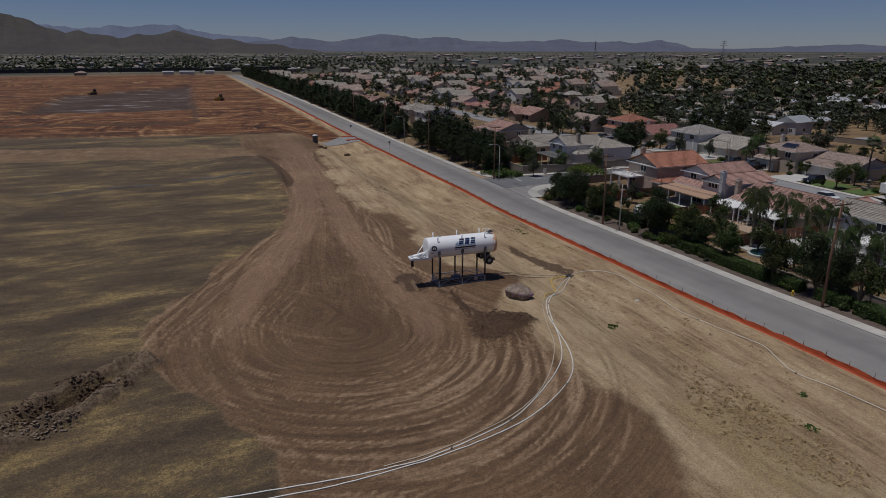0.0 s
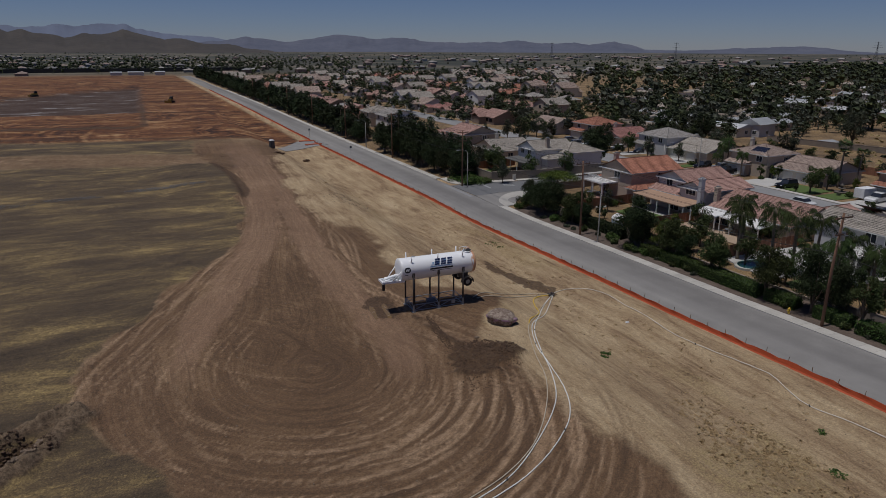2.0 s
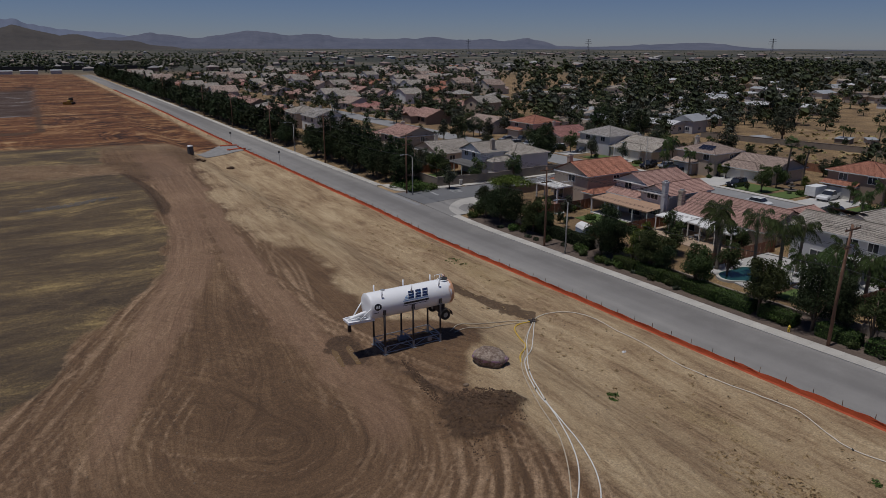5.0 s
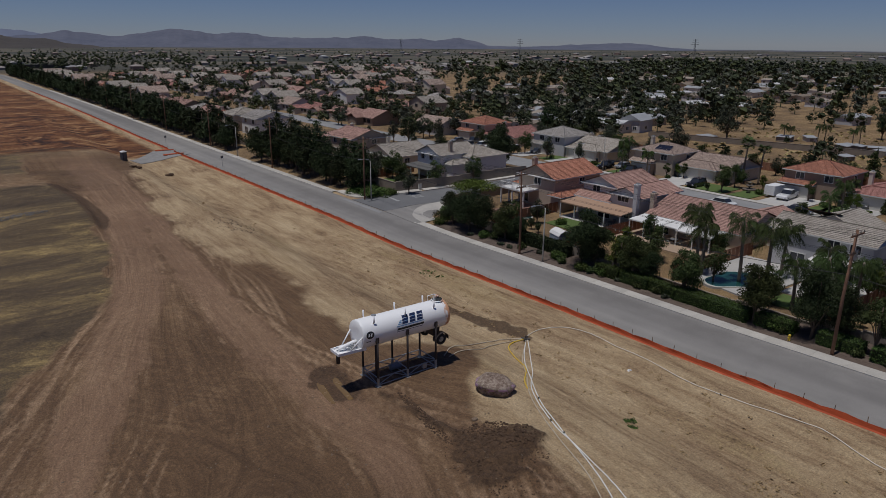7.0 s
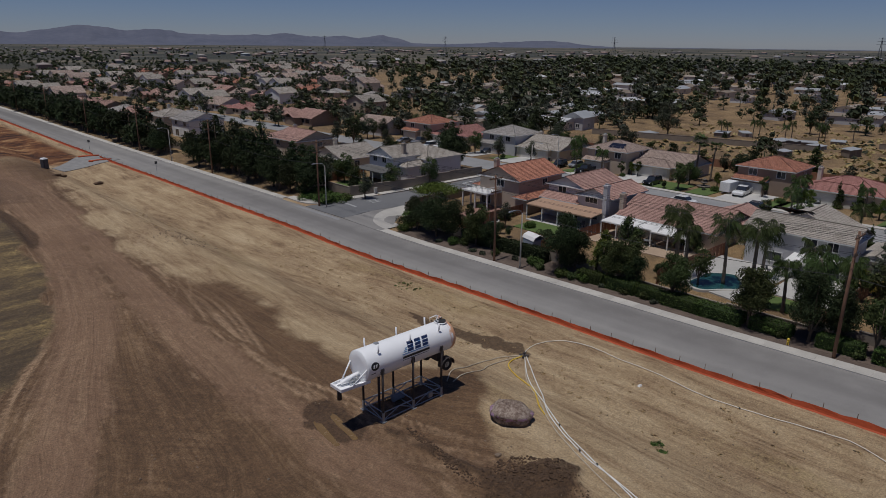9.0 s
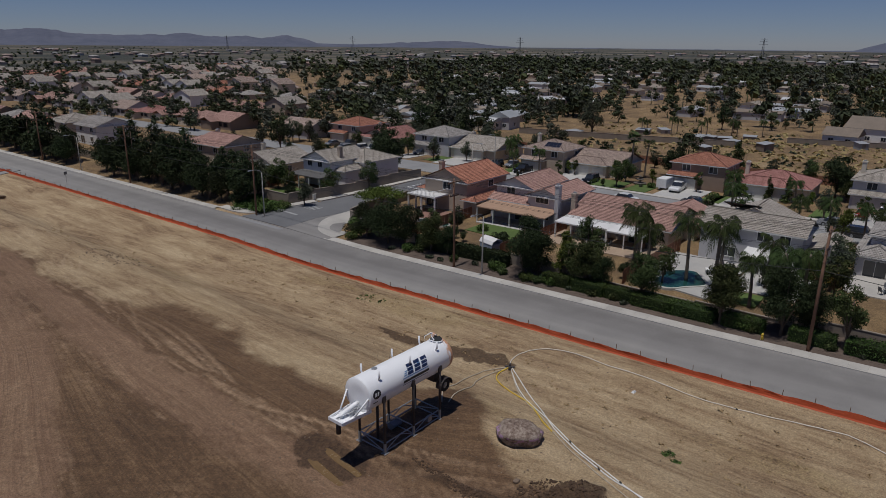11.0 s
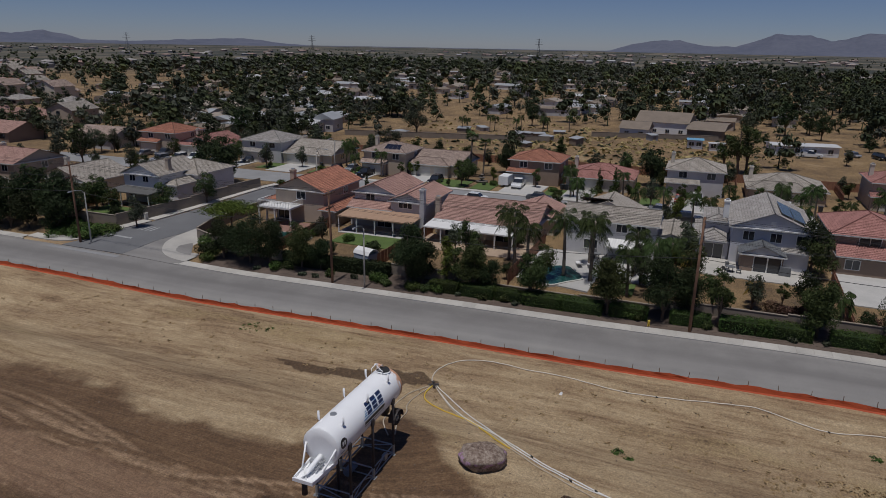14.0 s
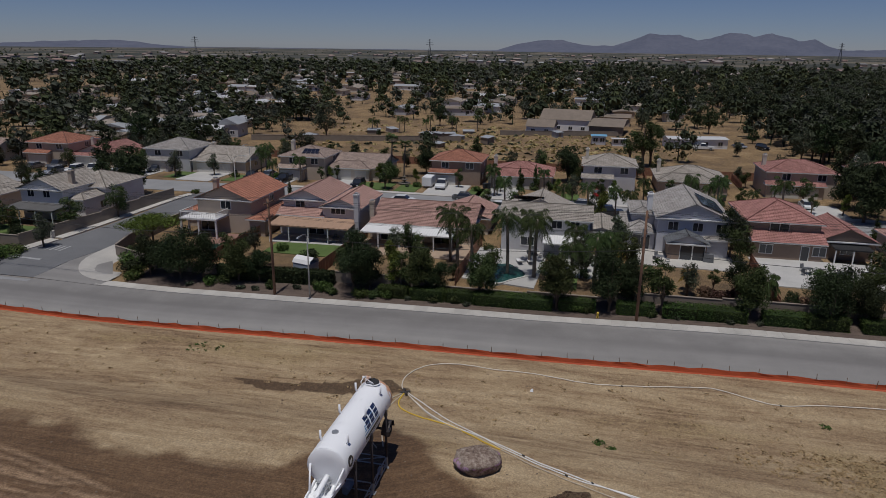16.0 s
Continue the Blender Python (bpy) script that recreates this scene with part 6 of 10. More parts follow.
def leaf_mesh(name, pts, faces, material):
    me = bpy.data.meshes.new(name)
    me.vertices.add(len(pts))
    me.vertices.foreach_set("co", np.asarray(pts, np.float32).ravel())
    me.loops.add(faces.size)
    me.loops.foreach_set("vertex_index", faces.astype(np.int32).ravel())
    me.polygons.add(len(faces))
    me.polygons.foreach_set("loop_start", np.arange(0, faces.size, faces.shape[1], dtype=np.int32))
    me.update(calc_edges=True)
    me.materials.append(material)
    return me


def lumps(rng, height, spread, clear, n):
    """Balls of foliage for one crown: a few large ones low and wide, smaller ones towards the top."""
    out = []
    for i in range(n):
        h = clear + (height - clear) * (0.15 + 0.75 * (i + rng.rand()) / n)
        k = 1 - 0.75 * abs((h - clear) / (height - clear) - 0.42) * 1.3
        a, q = rng.rand() * 6.28, spread * 0.55 * max(k, 0.2) * (0.5 + 0.5 * rng.rand())
        r = spread * (0.34 + 0.2 * rng.rand()) * max(0.55, k)
        out.append((q * math.cos(a), q * math.sin(a), h, r, r, r * 0.8))
    return out


def tree_model(name, seed, height, spread, clear, kind, label, category, count=1500, size=0.2, n=11, shell=0.55, umbrella=False):
    """A tapered trunk with limbs that reach into a crown of leaf clumps."""
    rng = np.random.RandomState(seed)
    root = thing(name, (0, 0, -50), label, category)
    blobs = lumps(rng, height, spread, clear, n)
    if umbrella:
        blobs = [(spread * 0.62 * q * math.cos(k * 2.4), spread * 0.62 * q * math.sin(k * 2.4), height - 0.9 - 0.9 * q * q, spread * 0.36, spread * 0.36, 0.75) for k, q in enumerate(np.linspace(0.05, 1, n))]
    wood = Msh()
    r0 = 0.05 + height * 0.018
    lean = rng.uniform(-0.25, 0.25, 2)
    spine = [(0, 0, -0.3), (lean[0] * 0.2, lean[1] * 0.2, clear * 0.6), (lean[0] * 0.5, lean[1] * 0.5, clear * 1.1), (lean[0], lean[1], height * 0.8)]
    wood.tube(spine, [r0 * 1.25, r0, r0 * 0.8, r0 * 0.25], 7)
    for b in blobs[: n - 2]:
        s = Vector(spine[1]).lerp(Vector(spine[2]), rng.rand())
        mid = s.lerp(Vector(b[:3]), 0.5) + Vector((0, 0, 0.15 * spread))
        wood.tube([s, mid, b[:3]], [r0 * 0.5, r0 * 0.32, r0 * 0.12], 5)
    part("trunk", wood, BARK, root, smooth=True)
    pts, faces = leaves(rng, blobs, count, size, shell)
    p2, f2 = leaves(rng, [(b[0], b[1], b[2], b[3] * 0.62, b[4] * 0.62, b[5] * 0.62) for b in blobs], count // 12, size * 2.6, 0.1)
    pts, faces = np.concatenate([pts, p2]), np.concatenate([faces, f2 + len(pts)])[:, :3]
    part("crown", leaf_mesh("crown", pts, faces, LEAF[kind]), None, root)
    return root


def cone_model(name, seed, height, spread, kind, label, category, count=1400, size=0.2):
    rng = np.random.RandomState(seed)
    root = thing(name, (0, 0, -50), label, category)
    wood = Msh()
    wood.tube([(0, 0, -0.3), (0, 0, height * 0.92)], [0.05 + height * 0.014, 0.03], 7)
    part("trunk", wood, BARK, root, smooth=True)
    blobs = []
    for i in range(14):
        f = i / 13
        r = spread * (1 - f) ** 0.8 * (0.5 + 0.2 * rng.rand()) + 0.12
        a = rng.rand() * 6.28
        blobs.append((math.cos(a) * r * 0.45, math.sin(a) * r * 0.45, height * (0.1 + 0.86 * f), r, r, height * 0.075))
    pts, faces = leaves(rng, blobs, count, size, 0.5)
    part("crown", leaf_mesh("crown", pts, faces, LEAF[kind]), None, root)
    return root


def palm_model(name, seed, height, reach, kind, label, fan=False, fronds=19):
    """A ringed trunk and arching fronds with drooping leaflets, or stiff fans."""
    rng = np.random.RandomState(seed)
    root = thing(name, (0, 0, -50), label, "palm tree")
    wood = Msh()
    lean = rng.uniform(-0.4, 0.4, 2)
    levels = np.linspace(0, 1, 9)
    spine = [(lean[0] * f * f, lean[1] * f * f, -0.3 + f * (height + 0.3)) for f in levels]
    wood.tube(spine, [0.24 - 0.07 * f + 0.06 * (f < 0.1) for f in levels], 8)
    top = Vector(spine[-1])
    part("trunk", wood, PALM_BARK, root, smooth=True)
    boots = Msh()
    boots.tube([top - Vector((0, 0, 0.9)), top - Vector((0, 0, 0.3)), top + Vector((0, 0, 0.35))], [0.2, 0.27, 0.1], 8)
    part("crown_shaft", boots, PALM_BARK, root, smooth=True)
    pts, faces = [], []
    for i in range(fronds):
        a = 2 * math.pi * i / fronds * 1.618 * 2.0 + rng.rand() * 0.3
        up = 1.15 - 1.6 * (i / fronds) + rng.uniform(-0.2, 0.2)
        out = Vector((math.cos(a), math.sin(a), 0))
        side = Vector((-math.sin(a), math.cos(a), 0))
        L = reach * rng.uniform(0.85, 1.1)
        if fan:
            stem = top + out * L * 0.45 + Vector((0, 0, up * L * 0.45))
            d0 = (out + Vector((0, 0, up))).normalized()
            for k in range(-5, 6):
                w = k * 0.27
                tip = stem + (d0 * math.cos(w) + side * math.sin(w)) * L * 0.55 + Vector((0, 0, -0.25 * abs(w)))
                q = (d0 * -math.sin(w) + side * math.cos(w)) * 0.07
                n0 = len(pts)
                mid = stem.lerp(tip, 0.5)
                pts += [stem, mid + q, tip, mid - q]
                faces.append((n0, n0 + 1, n0 + 2, n0 + 3))
            n0 = len(pts)
            pts += [top, stem + side * 0.03, stem, top - side * 0.05]
            faces.append((n0, n0 + 1, n0 + 2, n0 + 3))
            continue
        line = []
        for s in np.linspace(0, 1, 9):
            line.append(top + out * (L * s * (1 - 0.25 * s - 0.12 * max(up, 0))) + Vector((0, 0, L * (up * 1.15 * s - (0.72 + 0.28 * up) * s * s))))
        for k in range(8):
            p, q = line[k], line[k + 1]
            n0 = len(pts)
            wd = 0.05 * (1 - k / 9)
            pts += [p + side * wd, q + side * wd, q - side * wd, p - side * wd]
            faces.append((n0, n0 + 1, n0 + 2, n0 + 3))
            if k == 0:
                continue
            for h in (0.0, 0.2, 0.4, 0.6, 0.8):
                c = p.lerp(q, h)
                ln = reach * 0.34 * math.sin(math.pi * min(1, (k + h) / 8.6 + 0.12)) + 0.12
                for sg in (-1, 1):
                    tip = c + side * sg * ln * rng.uniform(0.3, 0.62) + (q - p).normalized() * ln * 0.4 + Vector((0, 0, -ln * rng.uniform(0.55, 1.05)))
                    n0 = len(pts)
                    e = (q - p).normalized() * 0.034
                    mid = c.lerp(tip, 0.5) + Vector((0, 0, ln * 0.12))
                    pts += [c, mid + e, tip, mid - e]
                    faces.append((n0, n0 + 1, n0 + 2, n0 + 3))
    part("frond_head", leaf_mesh("frond_head", np.array([tuple(p) for p in pts]), np.array(faces), LEAF[kind]), None, root)
    return root


def bush_model(name, seed, w, d, h, kind, label, category, count=700, size=0.13, boxy=False):
    rng = np.random.RandomState(seed)
    root = thing(name, (0, 0, -50), label, category)
    if boxy:
        per = rng.rand(count, 3) * 2 - 1
        ax = rng.choice(3, count, p=[0.3, 0.3, 0.4])
        per[np.arange(count), ax] = np.where(rng.rand(count) < 0.5, -1, 1) * (1 - 0.12 * rng.rand(count))
        c = per * np.array([w / 2, d / 2, h / 2]) + np.array([0, 0, h / 2]) + rng.normal(size=(count, 3)) * 0.05
        c[:, 2] = np.maximum(c[:, 2], 0.02) + 0.08 * np.sin(c[:, 0] * 1.7) * np.cos(c[:, 1] * 1.3)
        blobs = [(0, 0, 0, 1, 1, 1)]
        pts, faces = leaves(rng, blobs, count, size)
        pts = pts.reshape(-1, 4, 3)
        pts = (pts - pts.mean(1, keepdims=True) + c[:, None]).reshape(-1, 3)
        # added solid box in dark leaf colour, for the hedge's shaded inside
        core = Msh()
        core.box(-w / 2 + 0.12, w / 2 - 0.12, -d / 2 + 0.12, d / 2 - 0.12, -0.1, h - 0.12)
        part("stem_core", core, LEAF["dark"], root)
    else:
        blobs = [(rng.uniform(-0.3, 0.3) * w, rng.uniform(-0.3, 0.3) * d, h * rng.uniform(0.35, 0.6), w * rng.uniform(0.22, 0.34), d * rng.uniform(0.22, 0.34), h * rng.uniform(0.3, 0.45)) for _ in range(7)]
        pts, faces = leaves(rng, blobs, count, size)
        pts[:, 2] = np.maximum(pts[:, 2], -0.05)
        core = Msh()
        for b in blobs[:4]:
            core.tube([(0, 0, -0.1), (b[0], b[1], b[2])], [0.04, 0.015], 5)
        part("stem_core", core, BARK, root)
    part("foliage", leaf_mesh("foliage", pts, faces, LEAF[kind]), None, root)
    return root


USED = set()


def plant(model, x, y, scale=1.0, turn=None, sz=None, group="", dz=0.0, label=""):
    """Sets a plant on the land: the model itself first, copies after that."""
    rng = random.Random(int(x * 131 + y * 17))
    t = rng.uniform(0, 360) if turn is None else turn
    m = pose(*at(x, y, dz), 0, 0, t) @ Matrix.Diagonal((scale, scale, scale if sz is None else sz, 1))
    if model.name in USED:
        ob = copy_thing(model, m)
    else:
        USED.add(model.name)
        ob = model
        ob.matrix_basis = m
    return tagged(ob, label, group=group)


STREET = [tree_model("street_tree", 10 + i, h, s, c, k, "dense dark green broadleaf tree behind the pavement", "tree", int(n_ * 2.1), 0.112) for i, (h, s, c, k, n_) in enumerate(
    [(6.2, 3.7, 0.8, "dark", 4600), (5.6, 3.0, 0.9, "dark", 3600), (6.8, 3.3, 1.0, "dark", 4400), (5.4, 2.5, 1.0, "mid", 3000)])]
SPARSE = [tree_model("young_tree", 30 + i, h, s, c, k, "slim young tree with open crown", "tree", n_, 0.12, 8, 0.3) for i, (h, s, c, k, n_) in enumerate(
    [(5.0, 1.7, 1.2, "mid", 1500), (4.4, 1.5, 1.0, "lime", 1300), (6.0, 2.0, 1.4, "mid", 1800)])]
FAR_ROW = [tree_model("street_tree", 20 + i, h, s, c, "dark", "dense dark green broadleaf tree behind the pavement", "tree", 800, 0.36) for i, (h, s, c) in enumerate([(6.4, 3.6, 0.8), (5.6, 3.0, 0.9), (7.2, 3.3, 1.0)])]
MID_ROW = [tree_model("street_tree", 25 + i, h, s, c, "dark", "dense dark green broadleaf tree behind the pavement", "tree", 2800, 0.18) for i, (h, s, c) in enumerate([(6.4, 3.6, 0.8), (5.6, 3.0, 0.9), (7.2, 3.3, 1.0)])]
GARDEN = [tree_model("garden_tree", 110 + i, h, s, c, k, lab, "tree", int(n_ * 0.85), sz_ * 1.3, 10) for i, (h, s, c, k, n_, sz_, lab) in enumerate(
    [(5.6, 2.8, 1.0, "dark", 1900, 0.145, "dark green tree in a back garden"), (6.6, 3.0, 1.2, "mid", 1900, 0.145, "leafy green tree beside a house"), (7.6, 3.2, 1.4, "grey", 1900, 0.16, "grey-green tree in a garden")])]
ACACIA = tree_model("umbrella_tree", 40, 5.2, 5.2, 2.9, "lime", "flat-topped lime green tree beside the garden wall", "tree", 5200, 0.15, 13, 0.3, umbrella=True)
CONE = [cone_model("conifer", 50, 6.5, 2.3, "mid", "dense green cone-shaped conifer in a yard", "tree"), cone_model("conifer", 51, 5.0, 1.2, "mid", "slim green cypress in a front yard", "tree", 900, 0.17)]
QUEEN = [palm_model("queen_palm", 60 + i, h, r, "palm", "tall queen palm with drooping grey-green fronds") for i, (h, r) in enumerate([(7.0, 3.2), (6.2, 2.9), (8.0, 3.3)])]
FAN = palm_model("fan_palm", 65, 8.5, 1.9, "palm", "tall fan palm with round head", True, 30)
SHORT_PALM = palm_model("young_palm", 66, 2.6, 2.2, "palm", "short young palm in a yard", False, 14)
YELLOW_PALM = palm_model("young_palm", 67, 2.8, 1.9, "yellow", "short palm with yellowing fronds", False, 11)
BUSH = [bush_model("shrub", 70 + i, w, d, h, k, "rounded green shrub in bark mulch", "shrub", n_) for i, (w, d, h, k, n_) in enumerate(
    [(2.2, 2.0, 1.4, "hedge", 700), (1.6, 1.6, 1.1, "mid", 500), (1.2, 1.1, 0.7, "grey", 300), (3.2, 2.6, 1.9, "dark", 1000)])]
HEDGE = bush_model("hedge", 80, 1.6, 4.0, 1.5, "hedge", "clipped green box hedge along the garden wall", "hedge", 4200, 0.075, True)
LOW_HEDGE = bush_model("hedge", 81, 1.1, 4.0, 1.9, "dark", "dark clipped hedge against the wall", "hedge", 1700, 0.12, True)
BANK = bush_model("shrub", 83, 3.4, 3.0, 1.5, "hedge", "low spreading green shrub on a mulched bank", "shrub", 1000, 0.14)
RUST = bush_model("shrub", 82, 2.4, 2.0, 1.5, "rust", "reddish brown shrub in a dry yard", "shrub", 700, 0.13)
BIG = [tree_model("tree", 90 + i, h, s, c, k, lab, "tree", n_, sz_, 12) for i, (h, s, c, k, n_, sz_, lab) in enumerate(
    [(8.0, 4.2, 1.3, "dark", 4200, 0.22, "broad dark green shade tree"), (11.0, 5.2, 2.0, "grey", 4200, 0.22, "tall grey-green eucalyptus tree"),
     (7.0, 3.6, 1.4, "mid", 3000, 0.17, "round mid-green yard tree"), (12.5, 4.8, 2.4, "dark", 4200, 0.22, "tall dark pine-like tree")])]
GP = "plants along the road"
FAR_BIG = [tree_model("tree", 95 + i, h, s, c, k, lab, "tree", 1500, sz_ * 0.72, 12, 0.45) for i, (h, s, c, k, sz_, lab) in enumerate(
    [(8.5, 4.3, 1.2, "dark", 0.4, "broad dark green tree on a country plot"), (11.0, 5.2, 2.0, "grey", 0.48, "tall grey-green eucalyptus on a country plot"), (13.0, 5.0, 2.4, "dark", 0.5, "tall dark pine-like tree on a country plot")])]
# planter between pavement and garden wall: (metres along the road, metres across, model, scale)
PLANTER = [
    (44.5, 36.6, STREET[1], 0.9), (40.0, 36.4, STREET[0], 1.0), (37.2, 37.0, STREET[2], 0.85), (32.3, 37.0, STREET[3], 0.95), (29.6, 37.2, STREET[1], 0.7),
    (16.8, 36.4, STREET[2], 1.08), (15.0, 37.0, STREET[1], 0.9), (12.2, 37.6, SPARSE[1], 1.1), (11.0, 37.2, SPARSE[0], 1.0), (8.3, 36.6, STREET[3], 1.05), (6.4, 37.0, STREET[1], 0.75),
    (1.3, 36.6, STREET[3], 1.0), (-7.6, 35.8, STREET[3], 1.15), (-13.4, 36.0, STREET[2], 1.12), (-16.0, 37.4, STREET[2], 0.9), (-19.0, 36.0, SPARSE[0], 1.1),
    (-28.2, 36.6, STREET[3], 1.05), (-36.3, 36.4, STREET[0], 0.95), (-39.5, 37.0, STREET[1], 0.9), (-46.0, 36.6, STREET[2], 1.0), (-52.5, 36.6, STREET[0], 0.95), (-60.0, 36.4, STREET[3], 1.1),
]
for u, v, model, sc in PLANTER:
    plant(model, *road(v, u), sc * (1.12 if u > 10 else 0.94), sz=sc * (1.12 if u > 10 else 1.04), group=GP)
for k, u in enumerate(np.arange(76, 640, 4.4)):
    rng_ = random.Random(k)
    for row_ in range(2 if u < 280 else 1):
        if 128 < u < 141:
            continue
        plant((MID_ROW[rng_.randrange(3)] if u < 150 else FAR_ROW[rng_.randrange(3)]), *road(36.2 + 2.6 * row_ + rng_.uniform(-0.8, 0.8), u + rng_.uniform(-1.8, 1.8)), rng_.uniform(0.95, 1.35), group=GP)
for u, v, k in ((47.8, 36.8, 3), (46.0, 35.2, 0), (35.7, 35.6, 0), (34.0, 36.2, 1), (27.5, 35.8, 1), (24.0, 36.0, 2), (20.6, 36.2, 0), (19.2, 35.4, 1), (21.5, 36.8, 1), (12.6, 35.4, 0), (13.8, 35.2, 1), (9.6, 35.3, 2), (6.8, 35.2, 1), (4.0, 35.6, 1), (-9.8, 35.4, 0),
                (-11.0, 35.6, 1), (-17.8, 35.5, 1), (-20.5, 35.2, 2), (-25.9, 35.0, 2), (-29.0, 35.2, 2), (-33.6, 35.5, 1), (-42.0, 35.6, 0), (-49.0, 35.6, 1), (-56, 35.6, 0), (31.0, 35.0, 2), (38.0, 34.9, 2), (29.0, 34.9, 2), (2.5, 35.0, 2), (15.4, 35.2, 0)):
    plant(BUSH[k], *road(v, u), 0.95, group=GP)
for u in (33.5, 29.6, 25.6, 21.8):
    plant(LOW_HEDGE, *road(37.7, u), 1.0, 1.2, group=GP)
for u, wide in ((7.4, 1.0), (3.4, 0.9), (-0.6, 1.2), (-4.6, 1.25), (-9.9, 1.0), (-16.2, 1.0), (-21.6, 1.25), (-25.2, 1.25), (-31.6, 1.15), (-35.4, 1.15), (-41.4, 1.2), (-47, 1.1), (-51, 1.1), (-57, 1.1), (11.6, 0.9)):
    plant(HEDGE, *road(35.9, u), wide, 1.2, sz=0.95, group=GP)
# shrub bank at the far corner of the side street
for k, (x, y) in enumerate(((36.6, 68.4), (37.8, 70.2), (36.2, 71.2), (38.4, 72.6), (36.8, 73.6), (35.4, 69.8), (38.8, 69.0), (35.2, 73.0), (38.0, 75.6), (36.2, 76.2), (34.9, 75.4), (39.2, 77.4))):
    plant(BANK, x - 0.6, y - 0.4, 1.15, sz=0.85, group=GP)
plant(ACACIA, 45.4, 51.0, 1.0)
for x, y, sc in ((37.6, 48.2, 1.0), (39.2, 49.6, 1.15), (40.6, 51.0, 1.1), (38.4, 47.0, 1.0), (36.4, 46.9, 0.8)):
    plant(BANK, x, y, sc, sz=1.05 * sc, group=GP)
# yards
for i, (x, y, sc) in enumerate(((46.0, 6.0, 1.0), (43.4, 3.6, 1.0), (44.5, -0.8, 0.95), (44.2, -4.2, 1.05), (42.0, -11.6, 1.0), (48.5, 7.5, 0.9), (50.0, -3.0, 0.9), (41.0, -9.0, 0.85), (77.5, 4.2, 0.75), (88.5, -32.4, 0.85), (89.2, -43.2, 0.95), (101.2, 61.0, 0.8), (102.0, 63.5, 0.75), (75.5, -16.5, 0.8), (76, -10, 0.75), (75.0, -30.0, 0.7), (93.0, -20.0, 0.7), (45.0, 92.0, 0.8), (58, 108, 0.8))):
    plant(QUEEN[i % 3], x, y, sc)
plant(FAN, 102.8, 32.8, 1.0)
plant(FAN, 105.0, 30.5, 0.85)
plant(QUEEN[1], 99.0, 60.5, 0.8)
plant(BIG[0], 72.0, 75.0, 1.2)
plant(BIG[1], 163.0, 73.0, 1.0)
plant(BIG[2], 97.8, 31.5, 0.72)
plant(CONE[0], 129.5, 18.6, 1.1)
plant(BIG[0], 110.0, -5.0, 0.85)
plant(BIG[2], 108.0, -7.5, 0.8)
plant(CONE[1], 98.8, 4.0, 0.95)
plant(CONE[1], 99.8, 1.0, 1.05)
plant(BIG[2], 96.5, -2.0, 0.55)
for x, y, sc in ((136.0, -19.0, 1.6), (134.0, -22.0, 1.3), (137.0, -24.0, 1.2)):
    plant(SPARSE[2], x, y, sc)
plant(BIG[2], 114.5, -42.0, 0.7)
plant(BIG[3], 59.5, -29.8, 0.6)
plant(GARDEN[1], 57.0, -30.6, 0.85)
plant(BIG[3], 83.6, -24.8, 0.55)
plant(SHORT_PALM, 41.6, -31.0, 1.1)
plant(SHORT_PALM, 42.8, -39.5, 1.0)
plant(YELLOW_PALM, 44.5, -22.5, 0.8)
plant(YELLOW_PALM, 52.0, -14.8, 0.9)
plant(BUSH[0], 76.0, -19.0, 1.1)
plant(GARDEN[0], 54.5, 8.0, 0.5)
for x, y, m_, sc in ((44.5, -25.5, SPARSE[0], 0.55), (45.0, 26.5, BUSH[3], 0.9), (47.0, 21.5, BUSH[1], 1.4), (51.5, 39.3, BUSH[3], 0.85), (49.0, 38.0, BUSH[0], 1.1), (44.0, 38.5, GARDEN[1], 0.65), (42.5, 33.0, GARDEN[0], 0.7), (48, 31.8, BUSH[0], 0.9),
                     (41.5, 13.5, SPARSE[1], 0.9), (44.5, 12.0, SPARSE[2], 0.7), (42.0, -15.5, GARDEN[0], 0.7), (50.5, -13.5, SPARSE[1], 0.8), (41.0, 18.5, GARDEN[1], 0.7), (46.5, -16.5, BUSH[0], 1.0), (51.0, -31.5, GARDEN[0], 0.6)):
    plant(m_, x, y, sc)
for x, y in ((42.0, -24.5), (42.2, -27.2), (41.6, -26.0), (43.2, -28.4), (40.8, -34.5)):
    plant(RUST, x, y, 1.0)
for k, (x, y) in enumerate(((94.5, 66.0), (95.2, 45.4), (95.4, 27.0), (96.0, 25.0), (94.8, 12.4), (98.2, -6.0), (97.0, -21.5), (98.0, -38.5), (97.0, 57.2), (94.0, 79.5), (75.5, 22.5), (75.8, 35.0), (74.0, 41.0), (76.2, 12.0), (76.0, 1.0))):
    plant(BUSH[(0, 1, 2, 0)[k % 4]], x, y, 0.9)
for k, (x, y, sc) in enumerate(((88, -56, 1.1), (93, -60, 1.2), (86, -62, 1.0), (99, -57, 0.9), (121, 90, 0.8), (122, 62, 0.7), (119, 47, 0.6), (124, 30, 0.5), (106, 95, 0.9), (85.5, 92, 0.9), (90, 95, 0.8), (93.5, 98, 0.7), (72, 95, 0.85), (76, 118, 0.8), (88, 128, 0.9), (119, 105, 0.9), (125, 112, 1.0), (108, 60, 0.6), (111, 27, 0.6), (120, -62, 0.9), (108, -61, 0.9), (104, -64, 0.8), (100, -75, 0.9), (118, -76, 1.0), (97, -68, 0.7), (125, -70, 1.0), (130, -52, 0.7), (84, -66, 0.7), (76, -66, 0.8))):
    plant((BIG if x < 112 and abs(y) < 70 else FAR_BIG)[(0, 2, 1)[k % 3]], x, y, sc)

